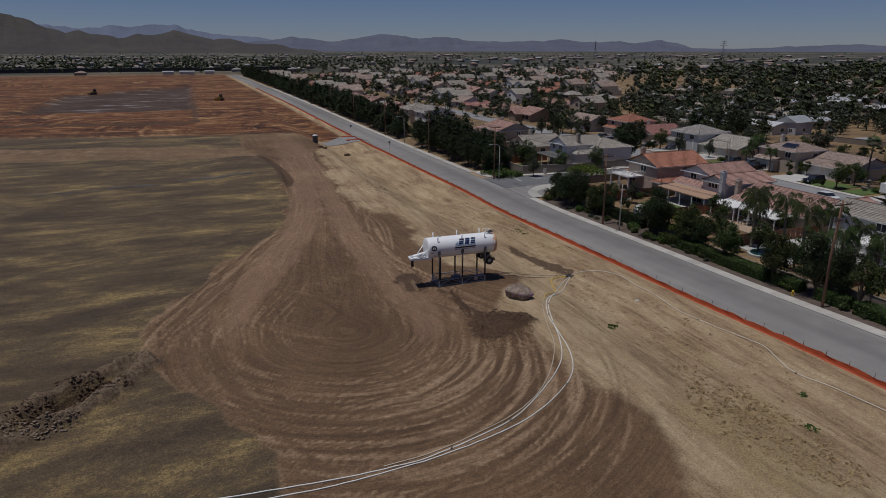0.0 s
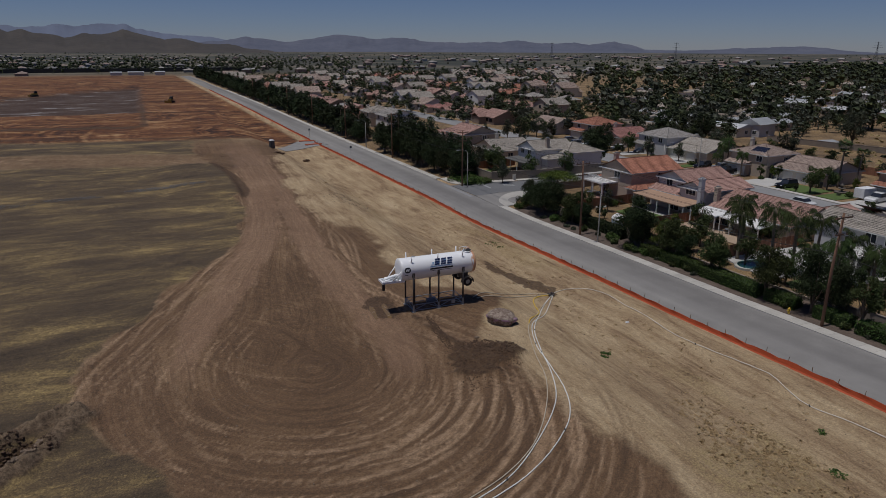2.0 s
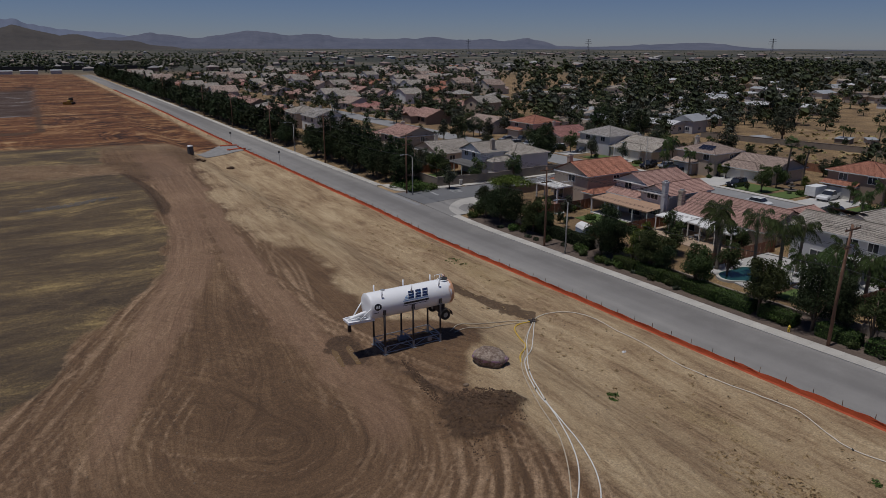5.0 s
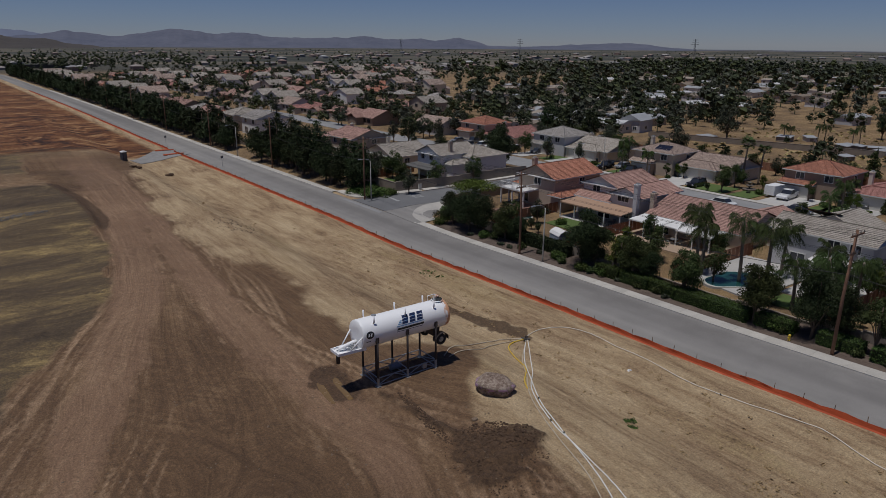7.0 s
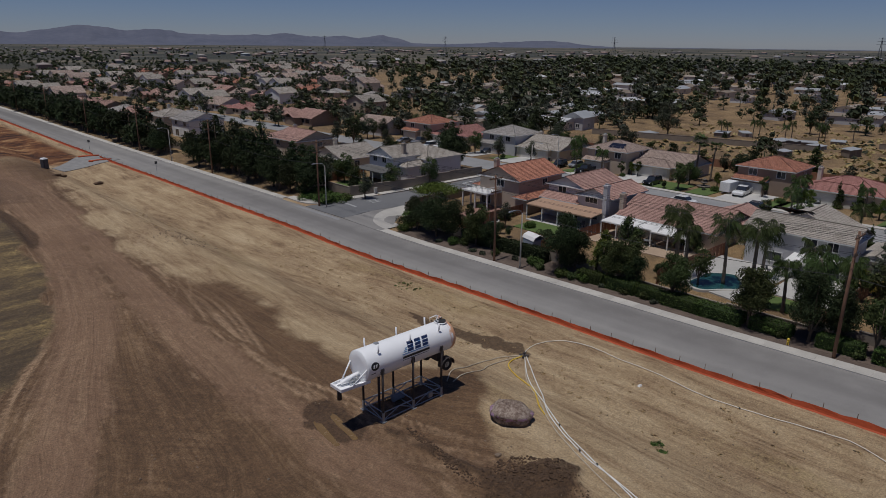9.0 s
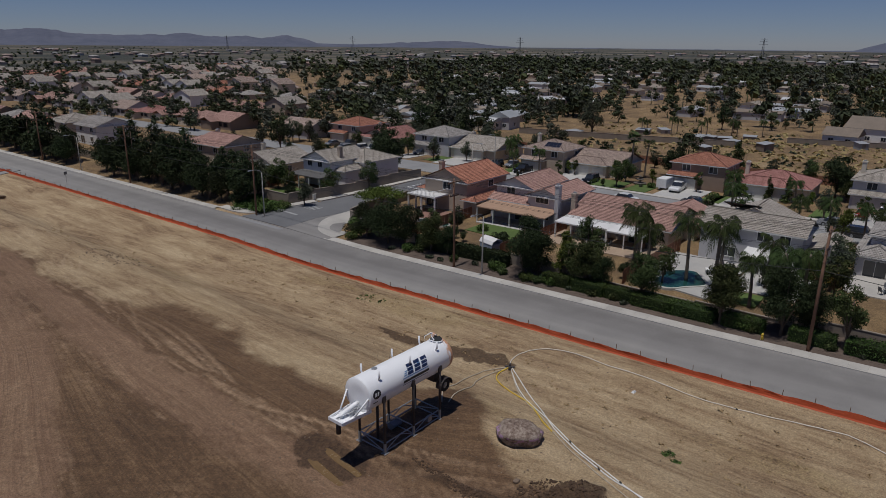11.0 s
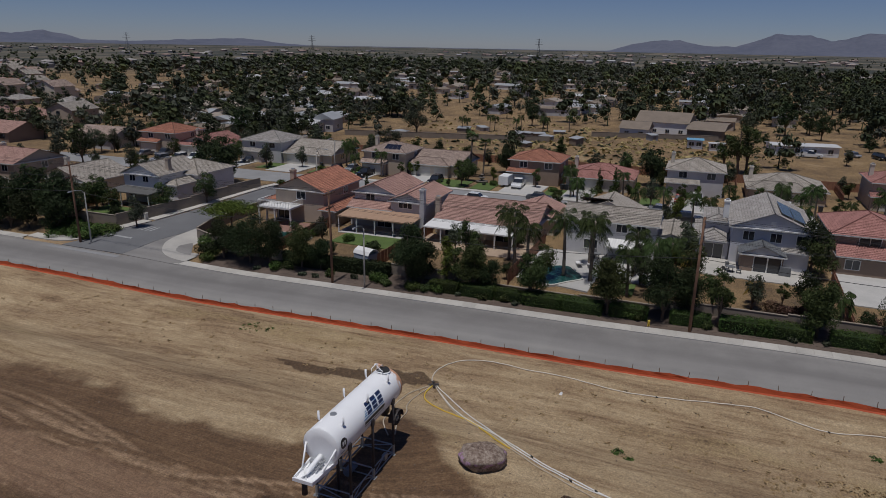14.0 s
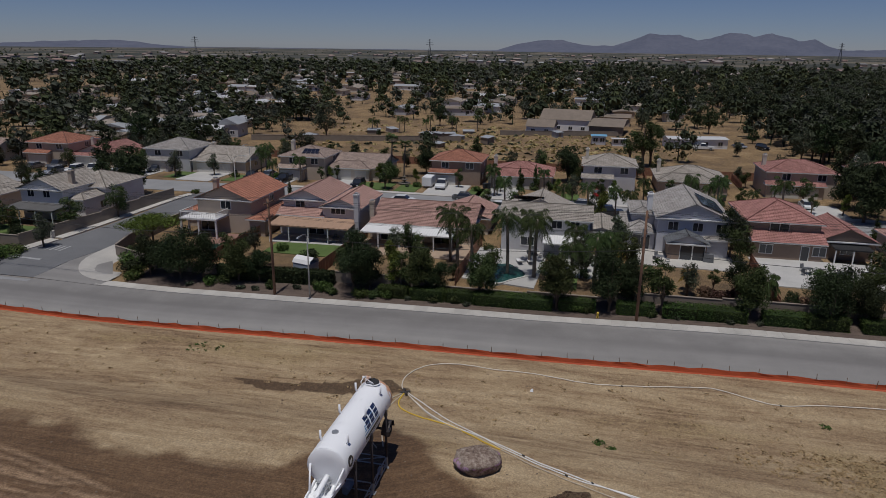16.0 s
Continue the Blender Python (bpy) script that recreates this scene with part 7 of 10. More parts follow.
rng_ = random.Random(12)
for k in range(60):
    plant(FAR_BIG[(2, 1, 2, 0)[k % 4]], rng_.uniform(148, 215), rng_.uniform(-125, -62), rng_.uniform(0.85, 1.25))
for x, y, sc in ((228, 14, 0.8), (222, 30, 0.7), (170, 58, 0.5), (198, 40, 0.7), (205, 46, 0.8), (216, -26, 1.0), (220, -38, 1.15), (226, -46, 1.2), (212, -48, 0.9), (190, -58, 0.9), (160, -48, 0.6), (150, -33, 0.5), (185, -30, 0.45), (168, -22, 0.35), (166, -33, 0.35)):
    plant(FAR_BIG[int(x + y) % 3], x, y, sc)
for k in range(9):
    plant(QUEEN[k % 3], 176 + 2.2 * k, 62 - 4.0 * k + (k % 2) * 3, 0.65)

for k in range(60):
    x, y = rng_.uniform(73.5, 77.0) if k % 2 else rng_.uniform(90.5, 99.0), rng_.uniform(-60, 66)
    plant((SPARSE[k % 3], BUSH[0], SPARSE[1], BUSH[3], QUEEN[k % 3], CONE[1])[k % 6], x, y, rng_.uniform(0.55, 0.85))
for x, y, m_, sc in ((74.5, -2.0, SPARSE[1], 1.0), (75.5, -6.0, QUEEN[0], 0.75), (74.0, -12.0, SPARSE[1], 1.1), (76.0, -14.5, QUEEN[2], 0.7), (73.0, -17.0, GARDEN[0], 0.8), (74.5, 7.0, SPARSE[0], 0.9), (70.5, 22.0, GARDEN[1], 0.5), (70.0, 39.8, GARDEN[1], 0.6), (69.0, 4.6, GARDEN[0], 0.7),
                     (52.0, -15.0, GARDEN[0], 0.75), (56.0, -14.4, GARDEN[2], 0.8), (60.0, -14.6, GARDEN[1], 0.8), (64, -31.0, GARDEN[2], 0.8), (69, -30.5, GARDEN[0], 0.7), (50, 83.0, GARDEN[1], 0.8), (46, 86.5, GARDEN[2], 0.9), (49, 90.0, GARDEN[0], 0.9), (43.5, 96, GARDEN[2], 1.0), (44, 104, GARDEN[0], 1.0), (47, 112, GARDEN[2], 1.0),
                     (43.5, 10.5, GARDEN[1], 0.75), (41.0, 5.5, GARDEN[0], 0.8), (40.6, -6.4, GARDEN[1], 0.8), (46.5, -13.0, QUEEN[1], 0.85), (48.0, -8.8, QUEEN[0], 0.8), (41.5, -19.0, GARDEN[0], 0.9), (41.0, -43.5, GARDEN[2], 0.8), (47, -46.5, GARDEN[0], 0.8), (62, -51.0, GARDEN[1], 0.9), (58, -52.5, BIG[0], 0.7)):
    plant(m_, x, y, sc)

# garden trees between the rows of houses
rng_ = random.Random(41)
HOMES = [o.matrix_basis.translation for o in bpy.data.objects if o.parent is None and o.name.split(".")[0].endswith("house")]
count = 0
while count < 110:
    x, y = rng_.uniform(40.5, 126), rng_.choice((rng_.uniform(66, 134), rng_.uniform(66, 134), rng_.uniform(-50, 48)))
    if 51 < x < 71 and y < 50 or 76 < x < 90 or 49 < y < 66 or any(abs(h.x - x) < 9.5 and abs(h.y - y) < 9 for h in HOMES):
        continue
    plant(GARDEN[count % 3], x, y, rng_.uniform(0.6, 1.0) if y < 60 else rng_.uniform(0.75, 1.15), group="garden trees")
    count += 1
for x, y in ((118, -20), (120, -33), (117.5, 8), (119, 21), (118, 39), (121, 54), (118, -46), (116, -8), (123, 2)):
    plant(GARDEN[int(x + y) % 3], x, y, 0.85, group="garden trees")

for x, y, m_, sc in ((48.0, -10.6, GARDEN[0], 1.0), (50.5, -12.6, GARDEN[1], 0.95), (45.6, -10.0, GARDEN[2], 0.85), (41.0, -27.4, BIG[3], 0.78), (40.2, -14.4, GARDEN[0], 0.95), (51.0, -9.6, GARDEN[2], 0.8), (40.4, 9.6, GARDEN[1], 0.8)):
    plant(m_, x, y, sc)

for k, (x, y, sc) in enumerate(((40.2, -33.0, 0.9), (44.0, -37.0, 0.85), (41.0, -38.6, 0.95), (48.0, -44.0, 1.0), (40.2, 2.8, 0.85), (53.4, 8.4, 0.7), (53.5, -13.6, 0.95), (40.2, -18.2, 0.9), (45.5, -47.5, 0.9), (40.6, 19.6, 0.75))):
    plant(GARDEN[k % 2], x, y, sc, group="garden trees")

# ---- the estate and country beyond ----
FAR_WALLS, FAR_ROOFS = ("cream", "tan", "grey", "white", "brown"), ("pink", "beige", "tan", "red", "orange", "grey", "dark")
models = []
for k in range(9):
    rng_ = random.Random(200 + k)
    st, w_, d_ = (1, 2, 1)[k % 3], rng_.uniform(11, 14), rng_.uniform(10, 12.5)
    e_ = 5.1 if st == 2 else 2.75
    roof_, wall_ = FAR_ROOFS[(0, 1, 2, 3, 1, 0, 5, 2, 4)[k]], FAR_WALLS[(0, 1, 2, 0, 3, 4, 1, 0, 1)[k]]
    r = thing("house", (0, 0, -60), f"{wall_} stucco {'two' if st == 2 else 'single'}-storey house with {roof_} tile roof", "house", "houses further off")
    style_ = ("hip", "gx", "gy")[k % 3]
    m = Msh()
    m.box(-d_ / 2, d_ / 2, -w_ / 2, w_ / 2, -0.5, e_)
    gable_fill(m, -d_ / 2, d_ / 2, -w_ / 2, w_ / 2, e_, 0.4, style_)
    m.box(-d_ / 2 - 3, -d_ / 2 - 0.02, 0, w_ / 2 - 0.1, -0.5, 2.7)
    part("wall", m, STUCCO[wall_], r)
    tiled_roof("roof", r, ROOF[roof_], -d_ / 2, d_ / 2, -w_ / 2, w_ / 2, e_, 0.4, style_, plain=True)
    tiled_roof("garage_roof", r, ROOF[roof_], -d_ / 2 - 3, -d_ / 2 - 0.05, 0, w_ / 2, 2.7, 0.38, "gx", plain=True)
    for sgn in (-1, 1):
        g_ = Msh()
        g_.box(sgn * d_ / 2 + 0.03 * sgn - 0.05, sgn * d_ / 2 + 0.03 * sgn + 0.05, -w_ * 0.38, -w_ * 0.2, 1.0, 2.2)
        g_.box(sgn * d_ / 2 + 0.03 * sgn - 0.05, sgn * d_ / 2 + 0.03 * sgn + 0.05, -w_ * 0.12, w_ * 0.02, e_ - 1.7, e_ - 0.5)
        part("window", g_, GLASS, r)
    models.append(r)
spots = []
rng_ = random.Random(77)
for c, x in enumerate((60, 103, 137, 177, 211, 251, 285, 325, 359, 399, 433, 475, 520)):
    for y in np.arange(136 if c else 214, 600, 16.2):
        y0 = y + (0 if x < 300 else 30)
        if rng_.random() < 0.1 or (x < 110 and y0 > 560) or y0 < (x + 30) / 0.7 - 66:
            continue
        spots.append((x + rng_.uniform(-1.5, 1.5) - 0.03 * y0, y0 + rng_.uniform(-1.5, 1.5), rng_.choice((0, 0, 180)) if c % 2 else rng_.choice((180, 0, 180))))
placed = 0
for k, (x, y, turn) in enumerate(spots):
    mod = rng_.choice(models)
    m = pose(*at(x, y), 0, 0, turn + 1.5 + rng_.uniform(-2, 2)) @ Matrix.Diagonal((1, 1, rng_.uniform(0.92, 1.05), 1))
    if mod.name in USED:
        copy_thing(mod, m)
    else:
        USED.add(mod.name)
        mod.matrix_basis = m
for mod in models:
    if mod.name not in USED:
        USED.add(mod.name)
        mod.matrix_basis = pose(*at(140, 120 + 10 * models.index(mod)))


# country plots east of the estate: low homes, sheds, yards
def low_home(x, y, lx, ly, h, wall, roofmat, label, rz=0, pitch=0.18):
    r = thing("farm_house", at(x, y), label, "house", "country homes", rz)
    m = Msh()
    m.box(-lx / 2, lx / 2, -ly / 2, ly / 2, -0.3, h)
    part("wall", m, STUCCO[wall], r)
    rf = Msh()
    o, p = 0.4, (lx if lx < ly else ly) / 2 * pitch
    if lx < ly:
        rf.hexa([(-lx / 2 - o, -ly / 2 - o, h), (lx / 2 + o, -ly / 2 - o, h), (lx / 2 + o, ly / 2 + o, h), (-lx / 2 - o, ly / 2 + o, h)], [(-0.05, -ly / 2 - o, h + p + 0.1), (0.05, -ly / 2 - o, h + p + 0.1), (0.05, ly / 2 + o, h + p + 0.1), (-0.05, ly / 2 + o, h + p + 0.1)])
    else:
        rf.hexa([(-lx / 2 - o, -ly / 2 - o, h), (lx / 2 + o, -ly / 2 - o, h), (lx / 2 + o, ly / 2 + o, h), (-lx / 2 - o, ly / 2 + o, h)], [(-lx / 2 - o, -0.05, h + p + 0.1), (lx / 2 + o, -0.05, h + p + 0.1), (lx / 2 + o, 0.05, h + p + 0.1), (-lx / 2 - o, 0.05, h + p + 0.1)])
    part("roof", rf, roofmat, r)
    n = max(2, int(ly / 4))
    if x > 225 or y > 400:
        for i in range(n):
            g = Msh()
            s = -ly / 2 + ly * (i + 0.5) / n
            g.box(-lx / 2 - 0.04, -lx / 2 + 0.02, s - 0.7, s + 0.7, 0.9, 2.0)
            if i % 2:
                part("window", g, GLASS, r)
        return r
    for i in range(n):
        window(r, "x-", -lx / 2, -ly / 2 + ly * (i + 0.5) / n, 0.9, 1.3, 1.1)
    window(r, "y-", -ly / 2, 0, 0.9, 1.4, 1.1)
    return r


SHEET = {"white": surface("white_sheet_roof", (0.56, 0.56, 0.56), (0.44, 0.44, 0.44), 0.4, 6, 0.6), "grey": surface("grey_sheet_roof", (0.36, 0.37, 0.38), (0.27, 0.28, 0.29), 0.4, 6, 0.6),
         "brown": surface("brown_shingle_roof", (0.24, 0.19, 0.15), (0.16, 0.13, 0.1), 0.5, 8, 0.9), "tan": surface("tan_shingle_roof", (0.34, 0.29, 0.24), (0.24, 0.2, 0.165), 0.5, 8, 0.9), "blue": surface("blue_painted_sheet", (0.16, 0.36, 0.52), (0.11, 0.27, 0.4), 0.6, 8, 0.6)}
w = low_home(207, 0, 12, 17, 4.2, "white", SHEET["brown"], "white farmhouse with brown gabled roof", -8, 0.5)
m = Msh()
m.box(-9.5, -6.0, -20, -9, -0.2, 3.0)
m.hexa([(-10, -20.5, 3.0), (8, -20.5, 3.0), (8, -8.5, 3.0), (-10, -8.5, 3.0)], [(-4, -20.5, 4.6), (2, -20.5, 4.6), (2, -8.5, 4.6), (-4, -8.5, 4.6)])
part("wing", m, SHEET["brown"], w, "low wing with brown roof")
low_home(194, 8, 8, 9, 2.8, "white", SHEET["brown"], "small white outbuilding with brown roof", -5, 0.5)
low_home(176, -39, 7, 17, 2.8, "white", SHEET["white"], "long white mobile home with flat pale roof", 12, 0.08)
low_home(158, 103, 9, 7, 4.0, "grey", SHEET["grey"], "grey metal barn with rounded roof", 10, 0.5)
low_home(174, -11, 3, 4, 2.6, "blue", SHEET["blue"], "small blue painted shed on open ground", 5, 0.2)
low_home(172, -17, 2.4, 4, 2.2, "white", SHEET["white"], "white caravan trailer on open ground", 5, 0.05)
rng_ = random.Random(9)
for k in range(260):
    x, y = 190 + 430 * rng_.random() ** 1.25, rng_.uniform(-330, 330)
    if k > 236:
        x, y = rng_.uniform(128, 205), rng_.uniform(100, 190)
    elif y > (x + 30) / 0.7 - 86 or (x < 225 and -60 < y < 25) or (x < 240 and 0 < y < 95):
        continue
    low_home(x, y, rng_.uniform(7, 10), rng_.uniform(11, 19), rng_.uniform(2.6, 3.2), rng_.choice(("white", "cream", "tan", "grey")), SHEET[rng_.choice(("tan", "grey", "brown", "white", "grey", "brown"))],
             "low country home with shallow roof among trees", rng_.choice((0, 90, 4, 86)) + rng_.uniform(-4, 4), rng_.uniform(0.1, 0.3))
block_wall([(185.5, 21), (190, 2), (195.4, -18.5)], 1.6)
block_wall([(150, 92), (158, 60), (166, 30)], 1.7)

# woods and garden trees too many to count
import itertools

GOLD = (1 + 5 ** 0.5) / 2
ICO = np.array([(-1, GOLD, 0), (1, GOLD, 0), (-1, -GOLD, 0), (1, -GOLD, 0), (0, -1, GOLD), (0, 1, GOLD), (0, -1, -GOLD), (0, 1, -GOLD), (GOLD, 0, -1), (GOLD, 0, 1), (-GOLD, 0, -1), (-GOLD, 0, 1)]) / math.hypot(1, GOLD)
SIDES = [(a, b, c) for a, b, c in itertools.combinations(range(12), 3) if max(np.linalg.norm(ICO[a] - ICO[b]), np.linalg.norm(ICO[b] - ICO[c]), np.linalg.norm(ICO[a] - ICO[c])) < 1.1]


def wood(name, sites, kind, label):
    """Far crowns: uneven lumps of foliage with loose leaf clumps round them, on short trunks."""
    rng = np.random.RandomState(len(sites))
    P, F, base = [], [], 0
    sides = np.array([s + (s[2],) for s in SIDES])[:, :3]
    for x, y, h, s in sites:
        z = float(land(x, y))
        r2 = x * x + y * y
        close, mid = r2 < 380 ** 2, r2 < 900 ** 2
        blobs = [(x + b[0], y + b[1], z + b[2], b[3], b[4], b[5]) for b in lumps(rng, h, s, h * 0.1, 5 if close else 3 if mid else 2 if r2 < 1500 ** 2 else 1)]
        for b in blobs:
            grow = 0.6 if close else 0.74 if mid else 1.1
            lump = ICO * np.array(b[3:]) * grow * rng.uniform(0.82, 1.16, (12, 1)) + np.array(b[:3])
            P.append(lump)
            F.append(sides + base)
            base += 12
        n = 200 if close else 44 if mid else 0
        if n:
            p, f = leaves(rng, blobs, n, (0.044 if close else 0.075) * min(h, 10), 0.62, 0.3, 0.9)
            P.append(p)
            F.append(f[:, (0, 1, 2)] + base)
            base += len(p)
        if mid:
            t_ = 0.02 * h + 0.05
            P.append(np.array([(x - t_, y, z - 0.2), (x + t_, y - t_, z - 0.2), (x, y + t_, z - 0.2), (x, y, z + h * 0.5)]))
            F.append(np.array([(0, 1, 3), (1, 2, 3), (2, 0, 3)]) + base)
            base += 4
    ob = new(name, leaf_mesh(name, np.concatenate(P), np.concatenate(F), FAR_LEAF[kind]))
    ob.data.polygons.foreach_set("use_smooth", [True] * len(ob.data.polygons))
    return tagged(ob, label, "trees", kind="stuff")


rs = np.random.RandomState(5)
sites = {"dark": [], "mid": [], "grey": []}
keys = ["dark", "mid", "grey", "dark"]
# garden trees between the estate's houses
for x, y, turn in spots:
    for _ in range(8 if y < 300 else 11):
        sites[keys[rs.randint(4)]].append((x + rs.uniform(-17, 17), y + rs.uniform(-9, 9), rs.uniform(3.8, 8.5), rs.uniform(2.6, 4.8)))
# thick gardens between the estate and the open plots
for _ in range(130):
    x, y = rs.uniform(100, 215), rs.uniform(96, 210)
    if any(abs(x - a) < 9 and abs(y - b) < 8 for a, b, c in spots) or x < 118 and y < 128:
        continue
    h = rs.uniform(4.5, 10)
    sites[keys[rs.randint(4)]].append((x, y, h, h * rs.uniform(0.4, 0.6)))
# country trees: clusters, thick to the south-east
for _ in range(5200):
    x, y = 128 + 700 * rs.rand() ** 1.1, rs.uniform(-420, 520)
    if (x < 192 and -62 < y < 90 and rs.rand() < 0.94) or (x < 128) or (185 < x < 215 and -50 < y < 30 and rs.rand() < 0.7) or (y > (x + 30) / 0.7 - 80):
        continue
    thick = 0.5 + 0.5 * math.sin(x * 0.021 + 1.3) * math.sin(y * 0.027 + x * 0.006)
    if rs.rand() > 0.2 + 0.8 * thick:
        continue
    h = (4.5 + 9.5 * rs.rand() ** 1.5) * (1.15 if x > 300 else 1)
    sites[keys[rs.randint(4)]].append((x, y, h, h * rs.uniform(0.52, 0.8)))
for _ in range(420):
    x, y = rs.uniform(150, 330), rs.uniform(-230, -62)
    h = rs.uniform(9, 16)
    sites["dark" if rs.rand() < 0.7 else "grey"].append((x, y, h, h * rs.uniform(0.3, 0.42)))
for _ in range(260):
    x, y = rs.uniform(280, 640), rs.uniform(-260, -20)
    h = rs.uniform(10, 17)
    sites["dark"].append((x, y, h, h * 0.36))
# far belts of trees, up the road and across the plain
for _ in range(5200):
    d, a = rs.uniform(620, 2600), rs.uniform(-0.75, 2.6)
    x, y = d * math.sin(a), d * math.cos(a)
    if -260 < x < 22 and y < 700:
        continue
    if math.sin(x * 0.008) * math.sin(y * 0.011 + 2) < rs.uniform(-0.5, 0.6) and d > 900:
        continue
    h = rs.uniform(6, 11)
    sites[keys[rs.randint(4)]].append((x, y, h, h * 0.5))
# gardens and windbreaks of the town beyond the field
for _ in range(1500):
    y = 800 + 1000 * rs.rand() ** 1.4
    x = rs.uniform(-0.85, 0.28) * y
    h = rs.uniform(5, 10)
    sites[keys[rs.randint(4)]].append((x, y, h, h * 0.6))
for kind, lst in sites.items():
    wood("far_trees", lst, kind, "distant dark trees of gardens, windbreaks and orchards")


# far roofs beyond the fields
def far_town():
    m = Msh()
    rng = random.Random(31)
    for _ in range(1000):
        d, a = rng.uniform(660, 2300), rng.uniform(-0.75, 2.4)
        x, y = d * math.sin(a), d * math.cos(a)
        if -260 < x < 30 and y < 700:
            continue
        if math.sin(x * 0.006 + 1) * math.sin(y * 0.009) < rng.uniform(-0.6, 0.5):
            continue
        w_, l_, h_ = rng.uniform(4, 6), rng.uniform(5, 9), rng.uniform(2.6, 4.5)
        m.hexa([(x - w_, y - l_, 0), (x + w_, y - l_, 0), (x + w_, y + l_, 0), (x - w_, y + l_, 0)], [(x - w_, y - l_, h_), (x + w_, y - l_, h_), (x + w_, y + l_, h_), (x - w_, y + l_, h_)])
        m.hexa([(x - w_ - .4, y - l_ - .4, h_), (x + w_ + .4, y - l_ - .4, h_), (x + w_ + .4, y + l_ + .4, h_), (x - w_ - .4, y + l_ + .4, h_)], [(x - 0.1, y - l_ + 2, h_ + 1.8), (x + 0.1, y - l_ + 2, h_ + 1.8), (x + 0.1, y + l_ - 2, h_ + 1.8), (x - 0.1, y + l_ - 2, h_ + 1.8)])
    mt, nt, bsdf = nodes_of("far_roofs")
    geo = nt.nodes.new("ShaderNodeNewGeometry")
    nt.links.new(ramp(nt, geo.outputs["Random Per Island"], [(0.0, (0.34, 0.32, 0.3)), (0.35, (0.27, 0.2, 0.17)), (0.6, (0.26, 0.17, 0.14)), (0.8, (0.2, 0.19, 0.19)), (0.95, (0.22, 0.21, 0.21)), (1.0, (0.42, 0.42, 0.42))]), bsdf.inputs["Base Color"])
    bsdf.inputs["Roughness"].default_value = 0.85
    tagged(new("far_houses", m.data("far_houses", mt)), "distant low houses with pale walls and red-brown roofs", "houses", kind="stuff")


far_town()


# ---- hills round the valley ----
def hills(name, dist, profile, depth, light, dark, label, seed):
    """A ridge round the horizon: (bearing in degrees, height in metres) drawn smooth, with folds down its face."""
    m, n = Msh(), 0
    az = np.arange(profile[0][0], profile[-1][0], 0.12)
    hh = np.interp(az, [p[0] for p in profile], [p[1] for p in profile])
    rows_ = 9
    jags = fractal(az * 1.3, az * 0 + seed * 3.7, 1.0, seed, 5)
    for i, (a, h, jag) in enumerate(zip(az, hh, jags)):
        top = max(h * (1 + 0.05 * jag) + 2 * jag, 2)
        fs = np.linspace(0, 1, rows_)
        folds = fractal(np.full(rows_, a * 0.9 + 5), fs * 1.6, 1.0, seed + 1, 4)
        for f, fold in zip(fs, folds):
            d = dist - depth * (1 - f) + depth * 0.14 * fold * (1 - f) * f * 4
            z = -3 + (top + 3) * (f ** 1.15 + 0.05 * fold * (1 - f) * f * 4)
            m.v.append((d * math.sin(radians(a)), d * math.cos(radians(a)), z))
        if i:
            for k in range(rows_ - 1):
                a0, b0 = (i - 1) * rows_ + k, i * rows_ + k
                m.f.append((a0, b0, b0 + 1, a0 + 1))
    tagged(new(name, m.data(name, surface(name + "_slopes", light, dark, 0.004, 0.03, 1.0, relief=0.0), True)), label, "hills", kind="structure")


hills("backdrop_near_hills", 4000, [(-75, 120), (-40, 210), (-20, 235), (-14, 215), (-11.7, 176), (-10.7, 150), (-9.5, 116), (-8.6, 97), (-7.5, 102), (-5.7, 84), (-5.1, 70), (-3.7, 89), (-2.5, 90), (-1.1, 113), (-0.1, 93), (0.8, 76), (1.8, 62), (3.0, 70), (4.1, 50), (5.7, 38), (6.6, 40), (7.8, 20), (10, 4)], 900,
      (0.078, 0.066, 0.055), (0.038, 0.033, 0.03), "brown scrub-covered hills at the edge of the valley", 3)
# aerial haze is mixed into these slopes' blue-grey base colour
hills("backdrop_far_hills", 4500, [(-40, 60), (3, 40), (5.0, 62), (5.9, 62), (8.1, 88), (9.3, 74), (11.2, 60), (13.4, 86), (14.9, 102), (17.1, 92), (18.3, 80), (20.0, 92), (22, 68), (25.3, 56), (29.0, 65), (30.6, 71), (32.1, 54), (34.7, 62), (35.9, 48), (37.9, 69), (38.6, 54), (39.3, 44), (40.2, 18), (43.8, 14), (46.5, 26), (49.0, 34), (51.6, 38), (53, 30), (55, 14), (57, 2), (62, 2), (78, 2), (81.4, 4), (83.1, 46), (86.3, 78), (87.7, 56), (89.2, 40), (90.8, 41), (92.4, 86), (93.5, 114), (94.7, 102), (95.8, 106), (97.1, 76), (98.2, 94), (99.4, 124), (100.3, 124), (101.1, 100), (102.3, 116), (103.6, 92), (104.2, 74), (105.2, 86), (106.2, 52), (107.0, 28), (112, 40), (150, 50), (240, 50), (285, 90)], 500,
      (0.125, 0.132, 0.17), (0.075, 0.085, 0.122), "mountains on the horizon, blue-grey from haze put into their colour", 7)
# paler and bluer still: the haze of distance as base colour
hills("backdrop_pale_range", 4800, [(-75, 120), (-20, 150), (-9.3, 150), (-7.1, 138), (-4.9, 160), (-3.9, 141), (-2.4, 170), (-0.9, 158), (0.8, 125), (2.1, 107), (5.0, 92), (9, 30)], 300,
      (0.15, 0.175, 0.24), (0.13, 0.15, 0.21), "mountain range far behind the hills, pale blue with painted haze", 9)


